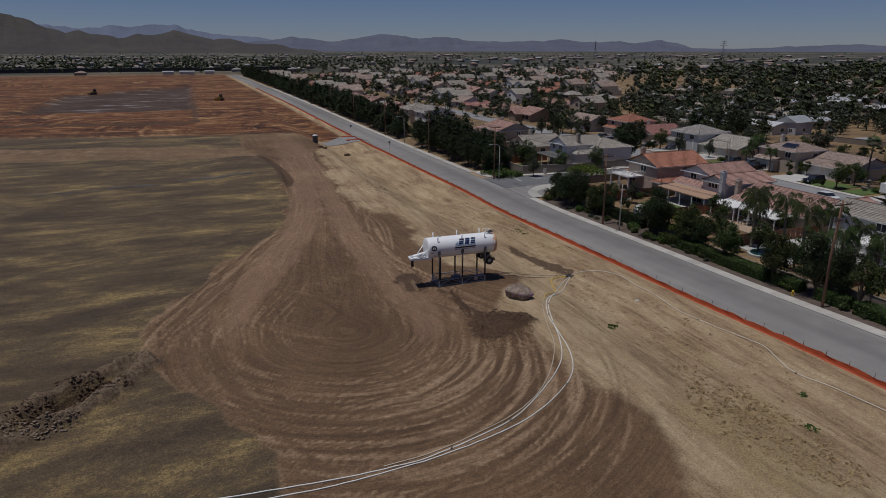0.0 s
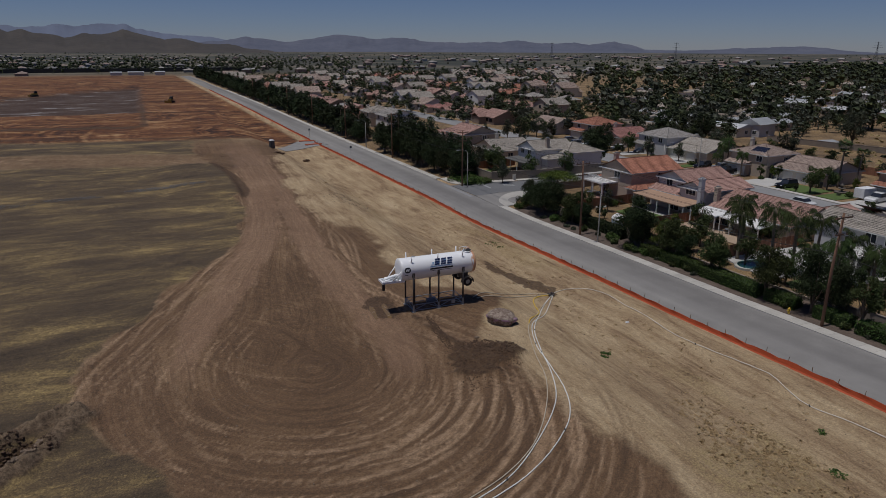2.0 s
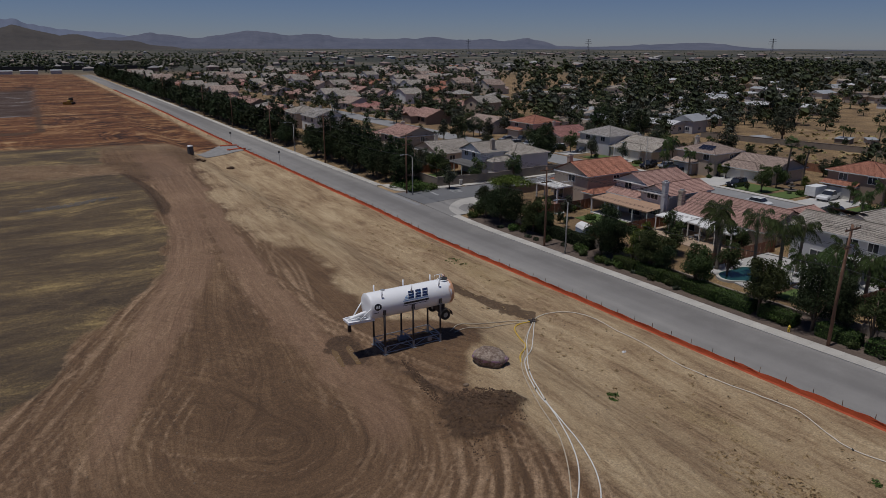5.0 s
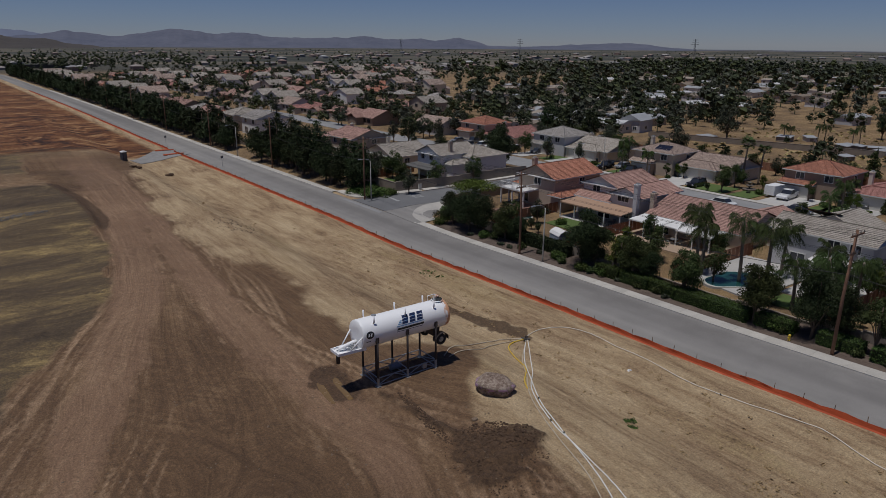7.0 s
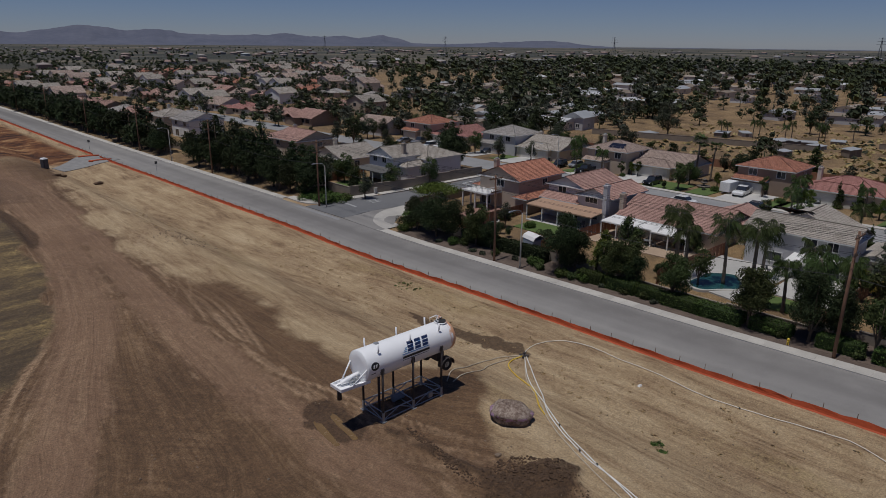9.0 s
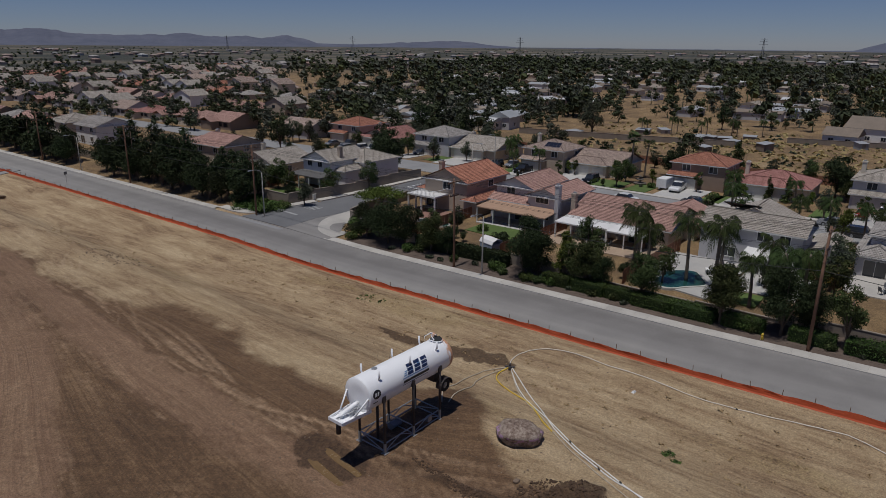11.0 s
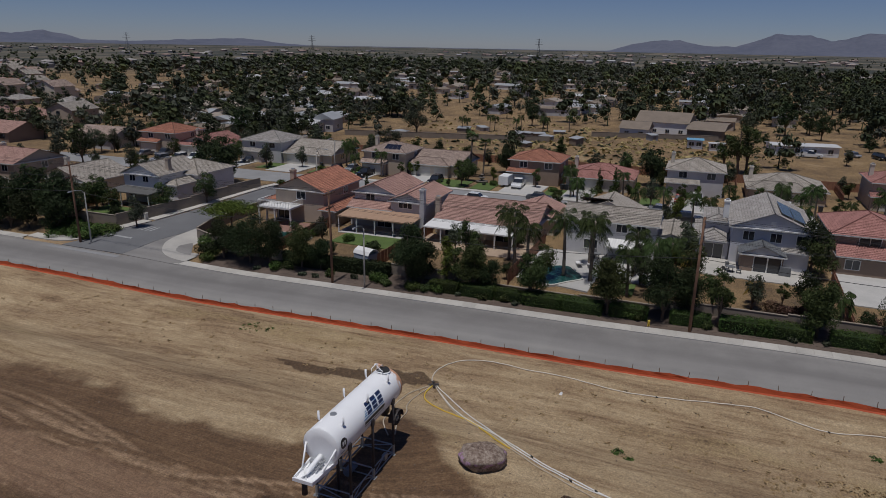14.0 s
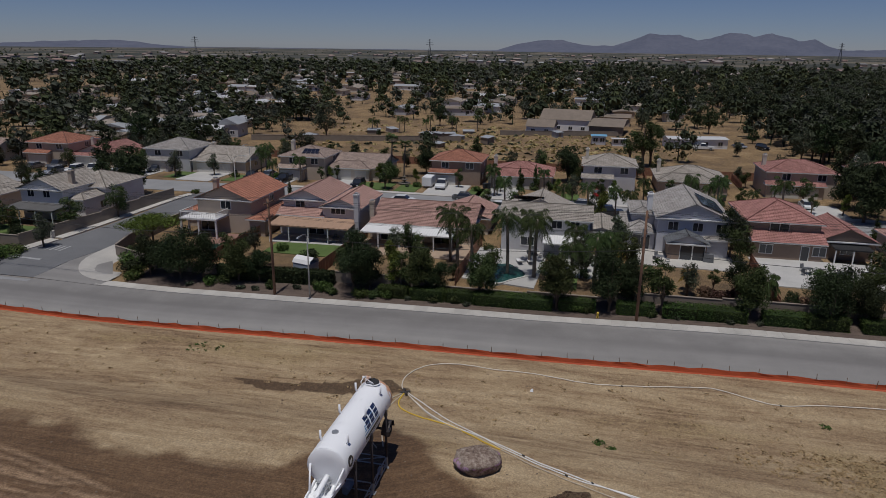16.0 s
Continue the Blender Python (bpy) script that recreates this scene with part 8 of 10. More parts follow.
# sheds and clutter on the open plots
def shed(x, y, lx, ly, h, material, label, rz):
    r = thing("plot_shed", at(x, y), label, "shed", "sheds on open plots", rz)
    m = Msh()
    m.box(-lx / 2, lx / 2, -ly / 2, ly / 2, -0.2, h)
    part("body", m, material, r)
    m = Msh()
    m.hexa([(-lx / 2 - 0.2, -ly / 2 - 0.2, h), (lx / 2 + 0.2, -ly / 2 - 0.2, h + 0.3), (lx / 2 + 0.2, ly / 2 + 0.2, h + 0.3), (-lx / 2 - 0.2, ly / 2 + 0.2, h)], [(-lx / 2 - 0.2, -ly / 2 - 0.2, h + 0.08), (lx / 2 + 0.2, -ly / 2 - 0.2, h + 0.38), (lx / 2 + 0.2, ly / 2 + 0.2, h + 0.38), (-lx / 2 - 0.2, ly / 2 + 0.2, h + 0.08)])
    part("roof", m, SHEET["grey"], r)
    m = Msh()
    m.box(-lx / 2 - 0.03, -lx / 2 + 0.02, -0.5, 0.5, 0, h * 0.85)
    part("door", m, BLOCK, r)


rng_ = random.Random(66)
for k in range(11):
    x, y = rng_.uniform(150, 196), rng_.uniform(-4, 84)
    shed(x, y, rng_.uniform(1.8, 4), rng_.uniform(2, 6), rng_.uniform(0.8, 2.0), (SHEET["brown"], BLOCK, SHEET["grey"], SHEET["brown"], STUCCO["cream"])[k % 5], "small weathered shed or pen on dry ground", rng_.uniform(0, 90))

# ---- things on the field ----
def resting_tube(name, pts, r, material, label, category, lift=None, group=""):
    """A hose laid over the land along points (x, y), smoothed."""
    P = [Vector((x, y, 0)) for x, y in pts]
    fine = []
    for i in range(len(P) - 1):
        p0, p1, p2, p3 = P[max(i - 1, 0)], P[i], P[i + 1], P[min(i + 2, len(P) - 1)]
        for t in np.linspace(0, 1, 9)[:-1]:
            t = float(t)
            q = 0.5 * ((2 * p1) + (p2 - p0) * t + (2 * p0 - 5 * p1 + 4 * p2 - p3) * t * t + (3 * p1 - p0 - 3 * p2 + p3) * t ** 3)
            fine.append(q)
    fine.append(P[-1])
    x0, y0 = pts[0]
    base = at(x0, y0)
    m = Msh()
    m.tube([(q.x - x0, q.y - y0, ground_height(q.x, q.y) + r * 0.9 - base[2]) for q in fine], r, 7)
    ob = part(name, m, material, None, label, True)
    ob.matrix_basis = pose(*base)
    return tagged(ob, label, category, group)


from_xs, from_ys = xs, ys


def ground_height(x, y):
    """Height of the finished ground with its ruts and heaps."""
    i = min(max(int(np.searchsorted(from_xs, x)) - 1, 0), len(from_xs) - 2)
    j = min(max(int(np.searchsorted(from_ys, y)) - 1, 0), len(from_ys) - 2)
    fx, fy = (x - from_xs[i]) / (from_xs[i + 1] - from_xs[i]), (y - from_ys[j]) / (from_ys[j + 1] - from_ys[j])
    return float((gz[i, j] * (1 - fx) + gz[i + 1, j] * fx) * (1 - fy) + (gz[i, j + 1] * (1 - fx) + gz[i + 1, j + 1] * fx) * fy)


PVC = surface("white_plastic_pipe", (0.78, 0.77, 0.73), (0.64, 0.62, 0.57), 1.0, 10, 0.5, relief=0.02)
BEIGE_HOSE = surface("beige_hose", (0.55, 0.47, 0.36), (0.42, 0.35, 0.26), 1.0, 10, 0.6, relief=0.02)
PALE_HOSE = surface("pale_hose", (0.68, 0.61, 0.51), (0.55, 0.49, 0.40), 1.0, 10, 0.6, relief=0.02)
YELLOW_HOSE = surface("yellow_hose", (0.72, 0.50, 0.06), (0.58, 0.38, 0.04), 1.0, 10, 0.55, relief=0.02)
G = "hoses laid over the dirt"
JUNCTION = (13.8, 3.8)
resting_tube("water_hose", [(13.9, 3.8), (10.9, 0.9), (8.2, -2.5), (4.6, -7.4), (2.5, -12.1), (1.0, -16.1), (-1.2, -20.1), (-5.1, -24.0), (-9.6, -27.3), (-15.0, -29.1), (-19.3, -29.8), (-26.6, -29.6), (-34, -28.8), (-44, -27)], 0.048, PVC, "white plastic water hose laid across the dirt", "hose", group=G)
resting_tube("water_hose", [(14.0, 3.7), (11.4, 0.6), (8.7, -2.5), (5.2, -6.0), (2.9, -10.4), (1.9, -14.0), (0.7, -18.3), (-0.8, -21.5), (-2.9, -23.9), (-6.4, -26.5), (-10.3, -28.3), (-15.1, -29.5), (-21.3, -30.3), (-27.4, -30.3), (-36, -29.8), (-44, -28.6)], 0.048, PVC, "white plastic water hose laid across the dirt", "hose", group=G)
resting_tube("water_hose", [(13.8, 3.7), (10.4, 0.6), (7.4, -3.1), (4.2, -6.9), (1.7, -12.3), (0.2, -16.4), (-2.4, -20.6), (-6.0, -24.6), (-10.4, -27.3), (-16.0, -29.0), (-20, -29.5)], 0.045, BEIGE_HOSE, "beige water hose laid across the dirt", "hose", group=G)
resting_tube("water_hose", [(13.9, 3.9), (15.2, 4.5), (16.9, 4.4), (18.7, 3.0), (19.4, 0.6), (19.2, -2.9), (19.2, -6.5), (18.7, -10.5), (18.8, -14.4), (19.7, -18.8), (20.1, -22.0), (19.2, -24.8), (18.7, -27.2), (19.4, -30.5), (19.9, -35.2), (20.4, -44), (20.7, -54), (21, -66)], 0.052, PALE_HOSE, "long pale hose curving along the verge", "hose", group=G)
resting_tube("water_hose", [(13.9, 3.85), (12.2, 3.9), (11.0, 3.2), (9.9, 1.0), (8.9, -1.4), (6.0, -4.3), (5.0, -5.7)], 0.06, YELLOW_HOSE, "yellow water hose curving from the junction", "hose", group=G)
resting_tube("water_hose", [(13.8, 3.85), (11.1, 4.5), (9.4, 4.3), (7.8, 3.6), (5.0, 3.0), (3.1, 2.3)], 0.05, BEIGE_HOSE, "beige hose running to the tank", "hose", group=G)
resting_tube("water_hose", [(13.8, 3.9), (11.6, 5.2), (9.0, 5.2), (6.6, 4.4), (4.6, 4.0), (2.8, 2.7)], 0.05, BEIGE_HOSE, "beige hose running to the tank", "hose", group=G)
# couplings along the white hoses, and the junction
for x, y in ((-9.6, -27.3), (-2.9, -23.9), (2.5, -12.1), (4.6, -7.4), (-15.0, -29.1), (18.8, -14.4), (2.9, -10.4), (18.7, -27.2)):
    m = Msh()
    m.tube([(-0.12, 0, 0.05), (0.12, 0, 0.05)], 0.062, 8)
    c = part("hose_coupling", m, BLACK)
    c.matrix_basis = pose(x, y, ground_height(x, y), 0, 0, 55)
    tagged(c, "black rubber hose coupling on the dirt", "coupling", "couplings")
m = Msh()
m.tube([(-0.5, 0, 0.12), (0.5, 0, 0.12)], 0.12, 8)
m.tube([(0, -0.45, 0.12), (0, 0.45, 0.12)], 0.11, 8)
m.tube([(0, 0, 0.1), (0, 0, 0.4)], 0.08, 8)
c = part("hose_manifold", m, surface("dark_cast_iron", (0.07, 0.06, 0.055), (0.035, 0.03, 0.03), 2, 20, 0.6))
c.matrix_basis = pose(*JUNCTION, ground_height(*JUNCTION), 0, 0, 30)
tagged(c, "dark iron manifold where the hoses meet", "manifold")


def rock():
    """A broad boulder with a worn pale top, faint pink spray marks low on its sides."""
    m = Msh()
    n, c = 0, Vector((0, 0, 0.52))
    rings, segs = 16, 30
    for i in range(rings + 1):
        th = math.pi * i / rings
        for k in range(segs):
            ph = 2 * math.pi * k / segs
            d = Vector((math.sin(th) * math.cos(ph), math.sin(th) * math.sin(ph), math.cos(th)))
            s = 1 + 0.2 * noise.noise(d * 1.5 + Vector((3, 1, 0))) + 0.06 * noise.noise(d * 5) + 0.03 * noise.noise(d * 11)
            sq = (abs(d.x) ** 2.4 + abs(d.y) ** 2.4 + abs(d.z) ** 2.4) ** (-1 / 2.4)
            p = d * s * sq
            m.v.append((p.x * 1.3, p.y * 1.5, max(-0.12, c.z + p.z * (0.62 if p.z > 0 else 0.8))))
    for i in range(rings):
        for k in range(segs):
            q = (k + 1) % segs
            m.f.append((i * segs + k, (i + 1) * segs + k, (i + 1) * segs + q, i * segs + q))
    mt, nt, bsdf = nodes_of("weathered_boulder")
    co = nt.nodes.new("ShaderNodeTexCoord").outputs["Object"]
    a, b, f = noise_node(nt, co, 1.3, 6, 0.7), noise_node(nt, co, 5.0, 5, 0.75), noise_node(nt, co, 22, 3)
    col = ramp(nt, math_node(nt, "MULTIPLY_ADD", a, 0.5, math_node(nt, "MULTIPLY", b, 0.5)), [(0.36, (0.085, 0.055, 0.042)), (0.46, (0.185, 0.13, 0.10)), (0.55, (0.31, 0.245, 0.195)), (0.66, (0.43, 0.375, 0.315))])
    sep = nt.nodes.new("ShaderNodeSeparateXYZ")
    nt.links.new(co, sep.inputs[0])
    low = math_node(nt, "MULTIPLY", math_node(nt, "LESS_THAN", sep.outputs[2], 0.75), math_node(nt, "GREATER_THAN", sep.outputs[2], 0.3))
    spray = math_node(nt, "MULTIPLY", low, ramp(nt, noise_node(nt, co, 1.9, 2), [(0.5, (0, 0, 0)), (0.56, (0.8, 0.8, 0.8))]))
    nt.links.new(mix(nt, spray, col, (0.42, 0.24, 0.40)), bsdf.inputs["Base Color"])
    bsdf.inputs["Roughness"].default_value = 0.9
    bump(nt, bsdf, math_node(nt, "MULTIPLY_ADD", f, 0.3, b), 0.6, 0.12)
    ob = part("boulder", m, mt, None, "", True)
    ob.matrix_basis = pose(2.4, -4.55, ground_height(2.4, -4.55), 0, 0, 25)
    tagged(ob, "large brown boulder with pale top and pink spray marks", "rock")


rock()


def clods(name, sites, seed, material, label):
    """Loose lumps of earth over a heap, too many to count."""
    m, rng = Msh(), random.Random(seed)
    for cx, cy, rx, ry, turn, n, big in sites:
        for _ in range(n):
            a, q = rng.uniform(0, 6.28), math.sqrt(rng.random())
            px, py = rx * q * math.cos(a), ry * q * math.sin(a)
            x, y = cx + px * math.cos(turn) - py * math.sin(turn), cy + px * math.sin(turn) + py * math.cos(turn)
            r = big * rng.uniform(0.2, 1.0) ** 2 + 0.04
            m.blob((x, y, ground_height(x, y) + r * 0.3), (r * rng.uniform(0.8, 1.3), r * rng.uniform(0.8, 1.3), r * rng.uniform(0.6, 0.9)), 0.7, rng.randrange(999), 3, 5)
    tagged(new(name, m.data(name, material)), label, "soil", kind="stuff")


CLOD = surface("dark_clods", (0.115, 0.068, 0.04), (0.055, 0.033, 0.02), 1.0, 9, 0.95)
PALE_CLOD = surface("pale_clods", (0.25, 0.185, 0.13), (0.13, 0.09, 0.062), 1.0, 9, 0.95)
clods("soil_clods", [(-2.9, -10.9, 3.8, 3.4, 0.0, 300, 0.05), (-1.3, -9.8, 1.7, 2.6, 0.6, 320, 0.08), (-4.6, -14.6, 2.6, 1.4, 0.4, 90, 0.04), (-4.5, -4.6, 0.45, 4.2, -0.12, 260, 0.06), (-39.4, -10.6, 3.4, 1.2, -0.5, 420, 0.11), (-43, -14, 2.5, 1.5, 0.2, 260, 0.1)], 3, CLOD, "loose dark clods of dug earth")
clods("soil_clods", [(-39.2, -13.0, 2.4, 1.0, 0.7, 200, 0.13), (-43.0, -16.0, 2.6, 1.4, 0.4, 240, 0.13), (-41.4, -17.0, 2.0, 1.0, 0.4, 140, 0.12)], 4, PALE_CLOD, "loose pale clods of dug earth")
# bands of grey rubble in the dry field
RUBBLE = surface("grey_rubble", (0.22, 0.205, 0.195), (0.10, 0.092, 0.088), 0.8, 6, 0.95)
clods("rubble", [(-26, 77, 7.5, 1.5, -0.05, 900, 0.1), (-42, 74, 5.5, 1.2, 0.05, 420, 0.1), (-53, 72, 6, 1.2, 0.0, 300, 0.1)], 8, RUBBLE, "band of grey rubble across the dry field")
# stones and litter over the verge
clods("verge_stones", [(12, -20, 9, 30, 0, 90, 0.045), (14, 25, 7, 30, 0, 90, 0.045), (4, 58, 4, 6, 0, 160, 0.1), (0, 10, 12, 20, 0, 90, 0.04), (-16, -8, 18, 18, 0, 160, 0.05)], 5, PALE_CLOD, "small stones and dirt lumps scattered on bare ground")


def weeds(name, sites, seed, kind, label, blade=0.16):
    rng = np.random.RandomState(seed)
    P, F, base = [], [], 0
    for cx, cy, rx, ry, n in sites:
        for _ in range(n):
            a, q = rng.uniform(0, 6.28), math.sqrt(rng.rand())
            x, y = cx + rx * q * math.cos(a), cy + ry * q * math.sin(a)
            z, s = ground_height(x, y), rng.uniform(0.5, 1.4)
            blobs = [(x, y, z + 0.03 * s, 0.2 * s, 0.2 * s, 0.06 * s)]
            p, f = leaves(rng, blobs, 9, blade * s * 0.55, 0.2, 1.5)
            p[:, 2] = np.maximum(p[:, 2], z)
            P.append(p)
            F.append(f + base)
            base += len(p)
    tagged(new(name, leaf_mesh(name, np.concatenate(P), np.concatenate(F), LEAF[kind])), label, "weeds", kind="stuff")


weeds("dry_weeds", [(8.5, -34, 4.5, 8, 420), (9.5, -28, 3, 6, 160), (14, -14, 6, 20, 120), (15, 30, 5, 30, 150), (6, 70, 4, 16, 80)], 6, "straw", "dry straw-coloured weeds on the verge")
weeds("green_weeds", [(9.4, -12.6, 0.5, 0.5, 22), (8.6, -13.4, 0.3, 0.3, 10), (12.8, -34.2, 0.5, 0.5, 20), (16.5, -30, 0.4, 0.3, 12), (17.5, 26, 1.2, 1.2, 16), (18.0, 24, 0.4, 0.4, 8)], 7, "hedge", "small green weeds on bare ground")
weeds("plot_scrub", [(150, 20, 18, 55, 260), (172, 5, 22, 40, 260), (190, 50, 25, 40, 160)], 9, "straw", "dry scrub and straw over the open plots", 1.1)
weeds("plot_weeds", [(150, 25, 18, 50, 110), (180, 0, 25, 45, 90)], 10, "grey", "low grey-green weeds on the open plots", 1.2)
# muddy ruts under the spout
MUD = glossy("muddy_water", (0.2, 0.125, 0.055), 0.25)
for x in (-8.7, -7.3):
    m = Msh()
    pts = [(0.22 * math.copysign(abs(math.cos(t)) ** 0.4, math.cos(t)) * (1 + 0.15 * math.sin(3 * t)), 1.9 * math.copysign(abs(math.sin(t)) ** 0.6, math.sin(t))) for t in np.linspace(0, 2 * math.pi, 21)[:-1]]
    m.v = [(a, b, 0.0) for a, b in pts] + [(a * 1.3, b * 1.1, -0.06) for a, b in pts]
    m.f = [tuple(range(20))] + [(k, 20 + k, 20 + (k + 1) % 20, (k + 1) % 20) for k in range(20)]
    ob = part("puddle", m, MUD)
    ob.matrix_basis = pose(x, 2.9, ground_height(x, 2.9) + 0.05, 0, 0, -8)
    tagged(ob, "muddy yellow puddle in a wheel rut", "puddle", "puddles under the spout", kind="structure")
# scrap of white litter, grey stone
m = Msh()
m.hexa([(-0.22, -0.12, 0), (0.2, -0.15, 0), (0.24, 0.1, 0), (-0.18, 0.14, 0)], [(-0.12, -0.08, 0.12), (0.14, -0.06, 0.16), (0.12, 0.05, 0.1), (-0.1, 0.08, 0.15)])
ob = part("litter", m, WHITE)
ob.matrix_basis = pose(16.6, -6.8, ground_height(16.6, -6.8))
tagged(ob, "crumpled white litter on the verge", "litter")
m = Msh()
m.blob((0, 0, 0.06), (0.26, 0.2, 0.14), 0.5, 5, 6, 9, -0.02)
ob = part("stone", m, PALE_CLOD)
ob.matrix_basis = pose(-1.6, -7.0, ground_height(-1.6, -7.0))
tagged(ob, "small grey stone on the dirt", "rock")


def portable_toilet(x, y):
    r = thing("portable_toilet", at(x, y), "grey-blue portable toilet with a white roof", "toilet", rz=20)
    m = Msh()
    m.hexa([(-0.56, -0.56, 0.1), (0.56, -0.56, 0.1), (0.56, 0.56, 0.1), (-0.56, 0.56, 0.1)], [(-0.54, -0.54, 2.1), (0.54, -0.54, 2.1), (0.54, 0.54, 2.1), (-0.54, 0.54, 2.1)])
    body = part("cabin", m, surface("toilet_plastic", (0.06, 0.065, 0.08), (0.04, 0.042, 0.05), 2, 20, 0.5), r)
    m = Msh()
    m.hexa([(-0.6, -0.6, 2.1), (0.6, -0.6, 2.1), (0.6, 0.6, 2.1), (-0.6, 0.6, 2.1)], [(-0.35, -0.45, 2.36), (0.35, -0.45, 2.36), (0.35, 0.45, 2.36), (-0.35, 0.45, 2.36)])
    part("roof", m, WHITE, r, "translucent white roof")
    m = Msh()
    m.box(-0.62, 0.62, -0.62, 0.62, -0.05, 0.1)
    part("skid", m, BLACK, r)
    m = Msh()
    m.box(-0.42, 0.42, -0.6, -0.55, 0.15, 2.0)
    part("door", m, surface("toilet_door", (0.1, 0.1, 0.12), (0.07, 0.07, 0.085), 2, 20, 0.5), r)


portable_toilet(3.7, 131.5)
GRAVEL = surface("crushed_rock", (0.31, 0.30, 0.285), (0.17, 0.165, 0.16), 0.8, 9, 0.95)
flat_patch("gravel_entry", [(6.5, 139), (8.0, 134.5), (22.4, 142.0), (22.0, 152.5), (15.0, 152.0)], 0.06, GRAVEL, "crushed rock site entrance onto the road", "gravel", thick=0.2)
for (xa, ya), (xb, yb) in (((15.6, 151.6), (20.2, 150.6)), ((15.6, 143.2), (20.8, 143.4)), ((16.2, 142.4), (16.0, 143.4))):
    m = Msh()
    L_ = math.hypot(xb - xa, yb - ya)
    m.tube([(0, 0, 0.22), (L_ / 2, 0.05, 0.26), (L_, 0, 0.22)], 0.26, 8)
    ob = part("straw_wattle", m, ORANGE, None, "", True)
    ob.matrix_basis = pose(*at(xa, ya), 0, 0, math.degrees(math.atan2(yb - ya, xb - xa)))
    tagged(ob, "orange-wrapped barrier roll beside the site entrance", "barrier", "barrier rolls")
for x, y in ((3.9, 118.6), (2.6, 117.4), (9.8, 116.0)):
    m = Msh()
    m.blob((0, 0, 0.2), (0.9, 0.5, 0.35), 0.6, int(x * 10), 6, 9, -0.02)
    ob = part("debris", m, CLOD)
    ob.matrix_basis = pose(*at(x, y))
    tagged(ob, "dark lump of dug debris on dirt", "debris", "debris lumps")


def road_sign(x, y, shape, back, rz, label):
    r = thing("road_sign", at(x, y), label, "sign", "road signs", rz)
    m = Msh()
    m.tube([(0, 0, -0.2), (0, 0, 2.7)], 0.035, 6)
    part("post", m, STEEL_GREY, r)
    m = Msh()
    n = 8 if shape == "octagon" else 4
    k = math.pi / n
    ring = [(0.42 * math.cos(2 * math.pi * i / n + k), 2.35 + 0.42 * math.sin(2 * math.pi * i / n + k)) for i in range(n)]
    m.hexa([(a, -0.02, b) for a, b in ring], [(a, 0.02, b) for a, b in ring])
    part("plate", m, back, r)


SIGN_GREY = surface("sign_back", (0.16, 0.165, 0.17), (0.11, 0.115, 0.12), 2, 10, 0.5, 0.3)
road_sign(22.7, 118.5, "square", SIGN_GREY, 10, "grey square sign seen from behind beside the fence")
road_sign(21.4, 162.5, "square", SIGN_GREY, 10, "grey square sign seen from behind beside the fence")
road_sign(31.0, 130.5, "octagon", SIGN_GREY, 10, "octagonal stop sign seen from behind at a side street")


# ---- poles, wires, lamps ----
POLES = [(-58.5, 12.4), (-16.3, 12.3), (25.9, 12.0), (68, 12.0), (110, 12.0), (152, 12.0), (194, 12.0), (236, 12.0), (278, 12.0), (320, 12)]
INSULATOR = glossy("insulator", (0.12, 0.1, 0.1), 0.3)
for u, h in POLES:
    x, y = road(33.95, u)
    z = float(land(x, y))
    lean = {-16.3: 0.35, 25.9: -0.25}.get(u, 0.0)
    r = thing("utility_pole", (x, y, z), "weathered brown wooden utility pole with crossarms", "pole", "utility poles along the road")
    m = Msh()
    m.tube([(0, 0, -0.5), (0, 0, h * 0.5), (lean, 0, h)], [0.17, 0.15, 0.12], 9)
    part("shaft", m, WOOD_POLE, r, smooth=True)
    for zz, w in ((h - 0.45, 1.25), (h - 2.2, 0.9)):
        m = Msh()
        m.box(lean - w, lean + w, -0.17, -0.06, zz - 0.07, zz + 0.07)
        arm = part("crossarm", m, WOOD_POLE, r)
        for dx in (-w + 0.1, -w * 0.4, w * 0.4, w - 0.1):
            k = Msh()
            k.tube([(lean + dx, -0.11, zz + 0.07), (lean + dx, -0.11, zz + 0.27)], [0.05, 0.035], 6)
            part("insulator", k, INSULATOR, arm)
    if u in (-16.3,):
        m = Msh()
        m.tube([(lean + 0.38, 0, h - 2.9), (lean + 0.38, 0, h - 2.0)], 0.24, 10)
        part("transformer", m, STEEL_GREY, r)
for i in range(len(POLES) - 1):
    (u0, h0), (u1, h1) = POLES[i], POLES[i + 1]
    p0, p1 = Vector((*road(33.95, u0), 0)), Vector((*road(33.95, u1), 0))
    z0, z1 = float(land(p0.x, p0.y)) + h0, float(land(p1.x, p1.y)) + h1
    for dx, dz, sag in ((-1.15, -0.2, 0.5), (-0.5, -0.2, 0.55), (0.5, -0.2, 0.5), (1.15, -0.2, 0.45), (-0.3, -2.0, 0.7), (0.3, -2.0, 0.75), (0.1, -4.2, 0.9)):
        m = Msh()
        m.tube([(p0.x + dx + (p1.x - p0.x) * t - p0.x, p0.y - 0.11 + (p1.y - p0.y) * t - p0.y, z0 + dz + (z1 - z0) * t - sag * 4 * t * (1 - t)) for t in [k / 12 for k in range(13)]], 0.014 if dz > -4 else 0.03, 4)
        ob = part("power_line", m, BLACK)
        ob.matrix_basis = pose(p0.x, p0.y, 0)
        tagged(ob, "thin dark overhead cable between wooden poles", "cable", "overhead cables")


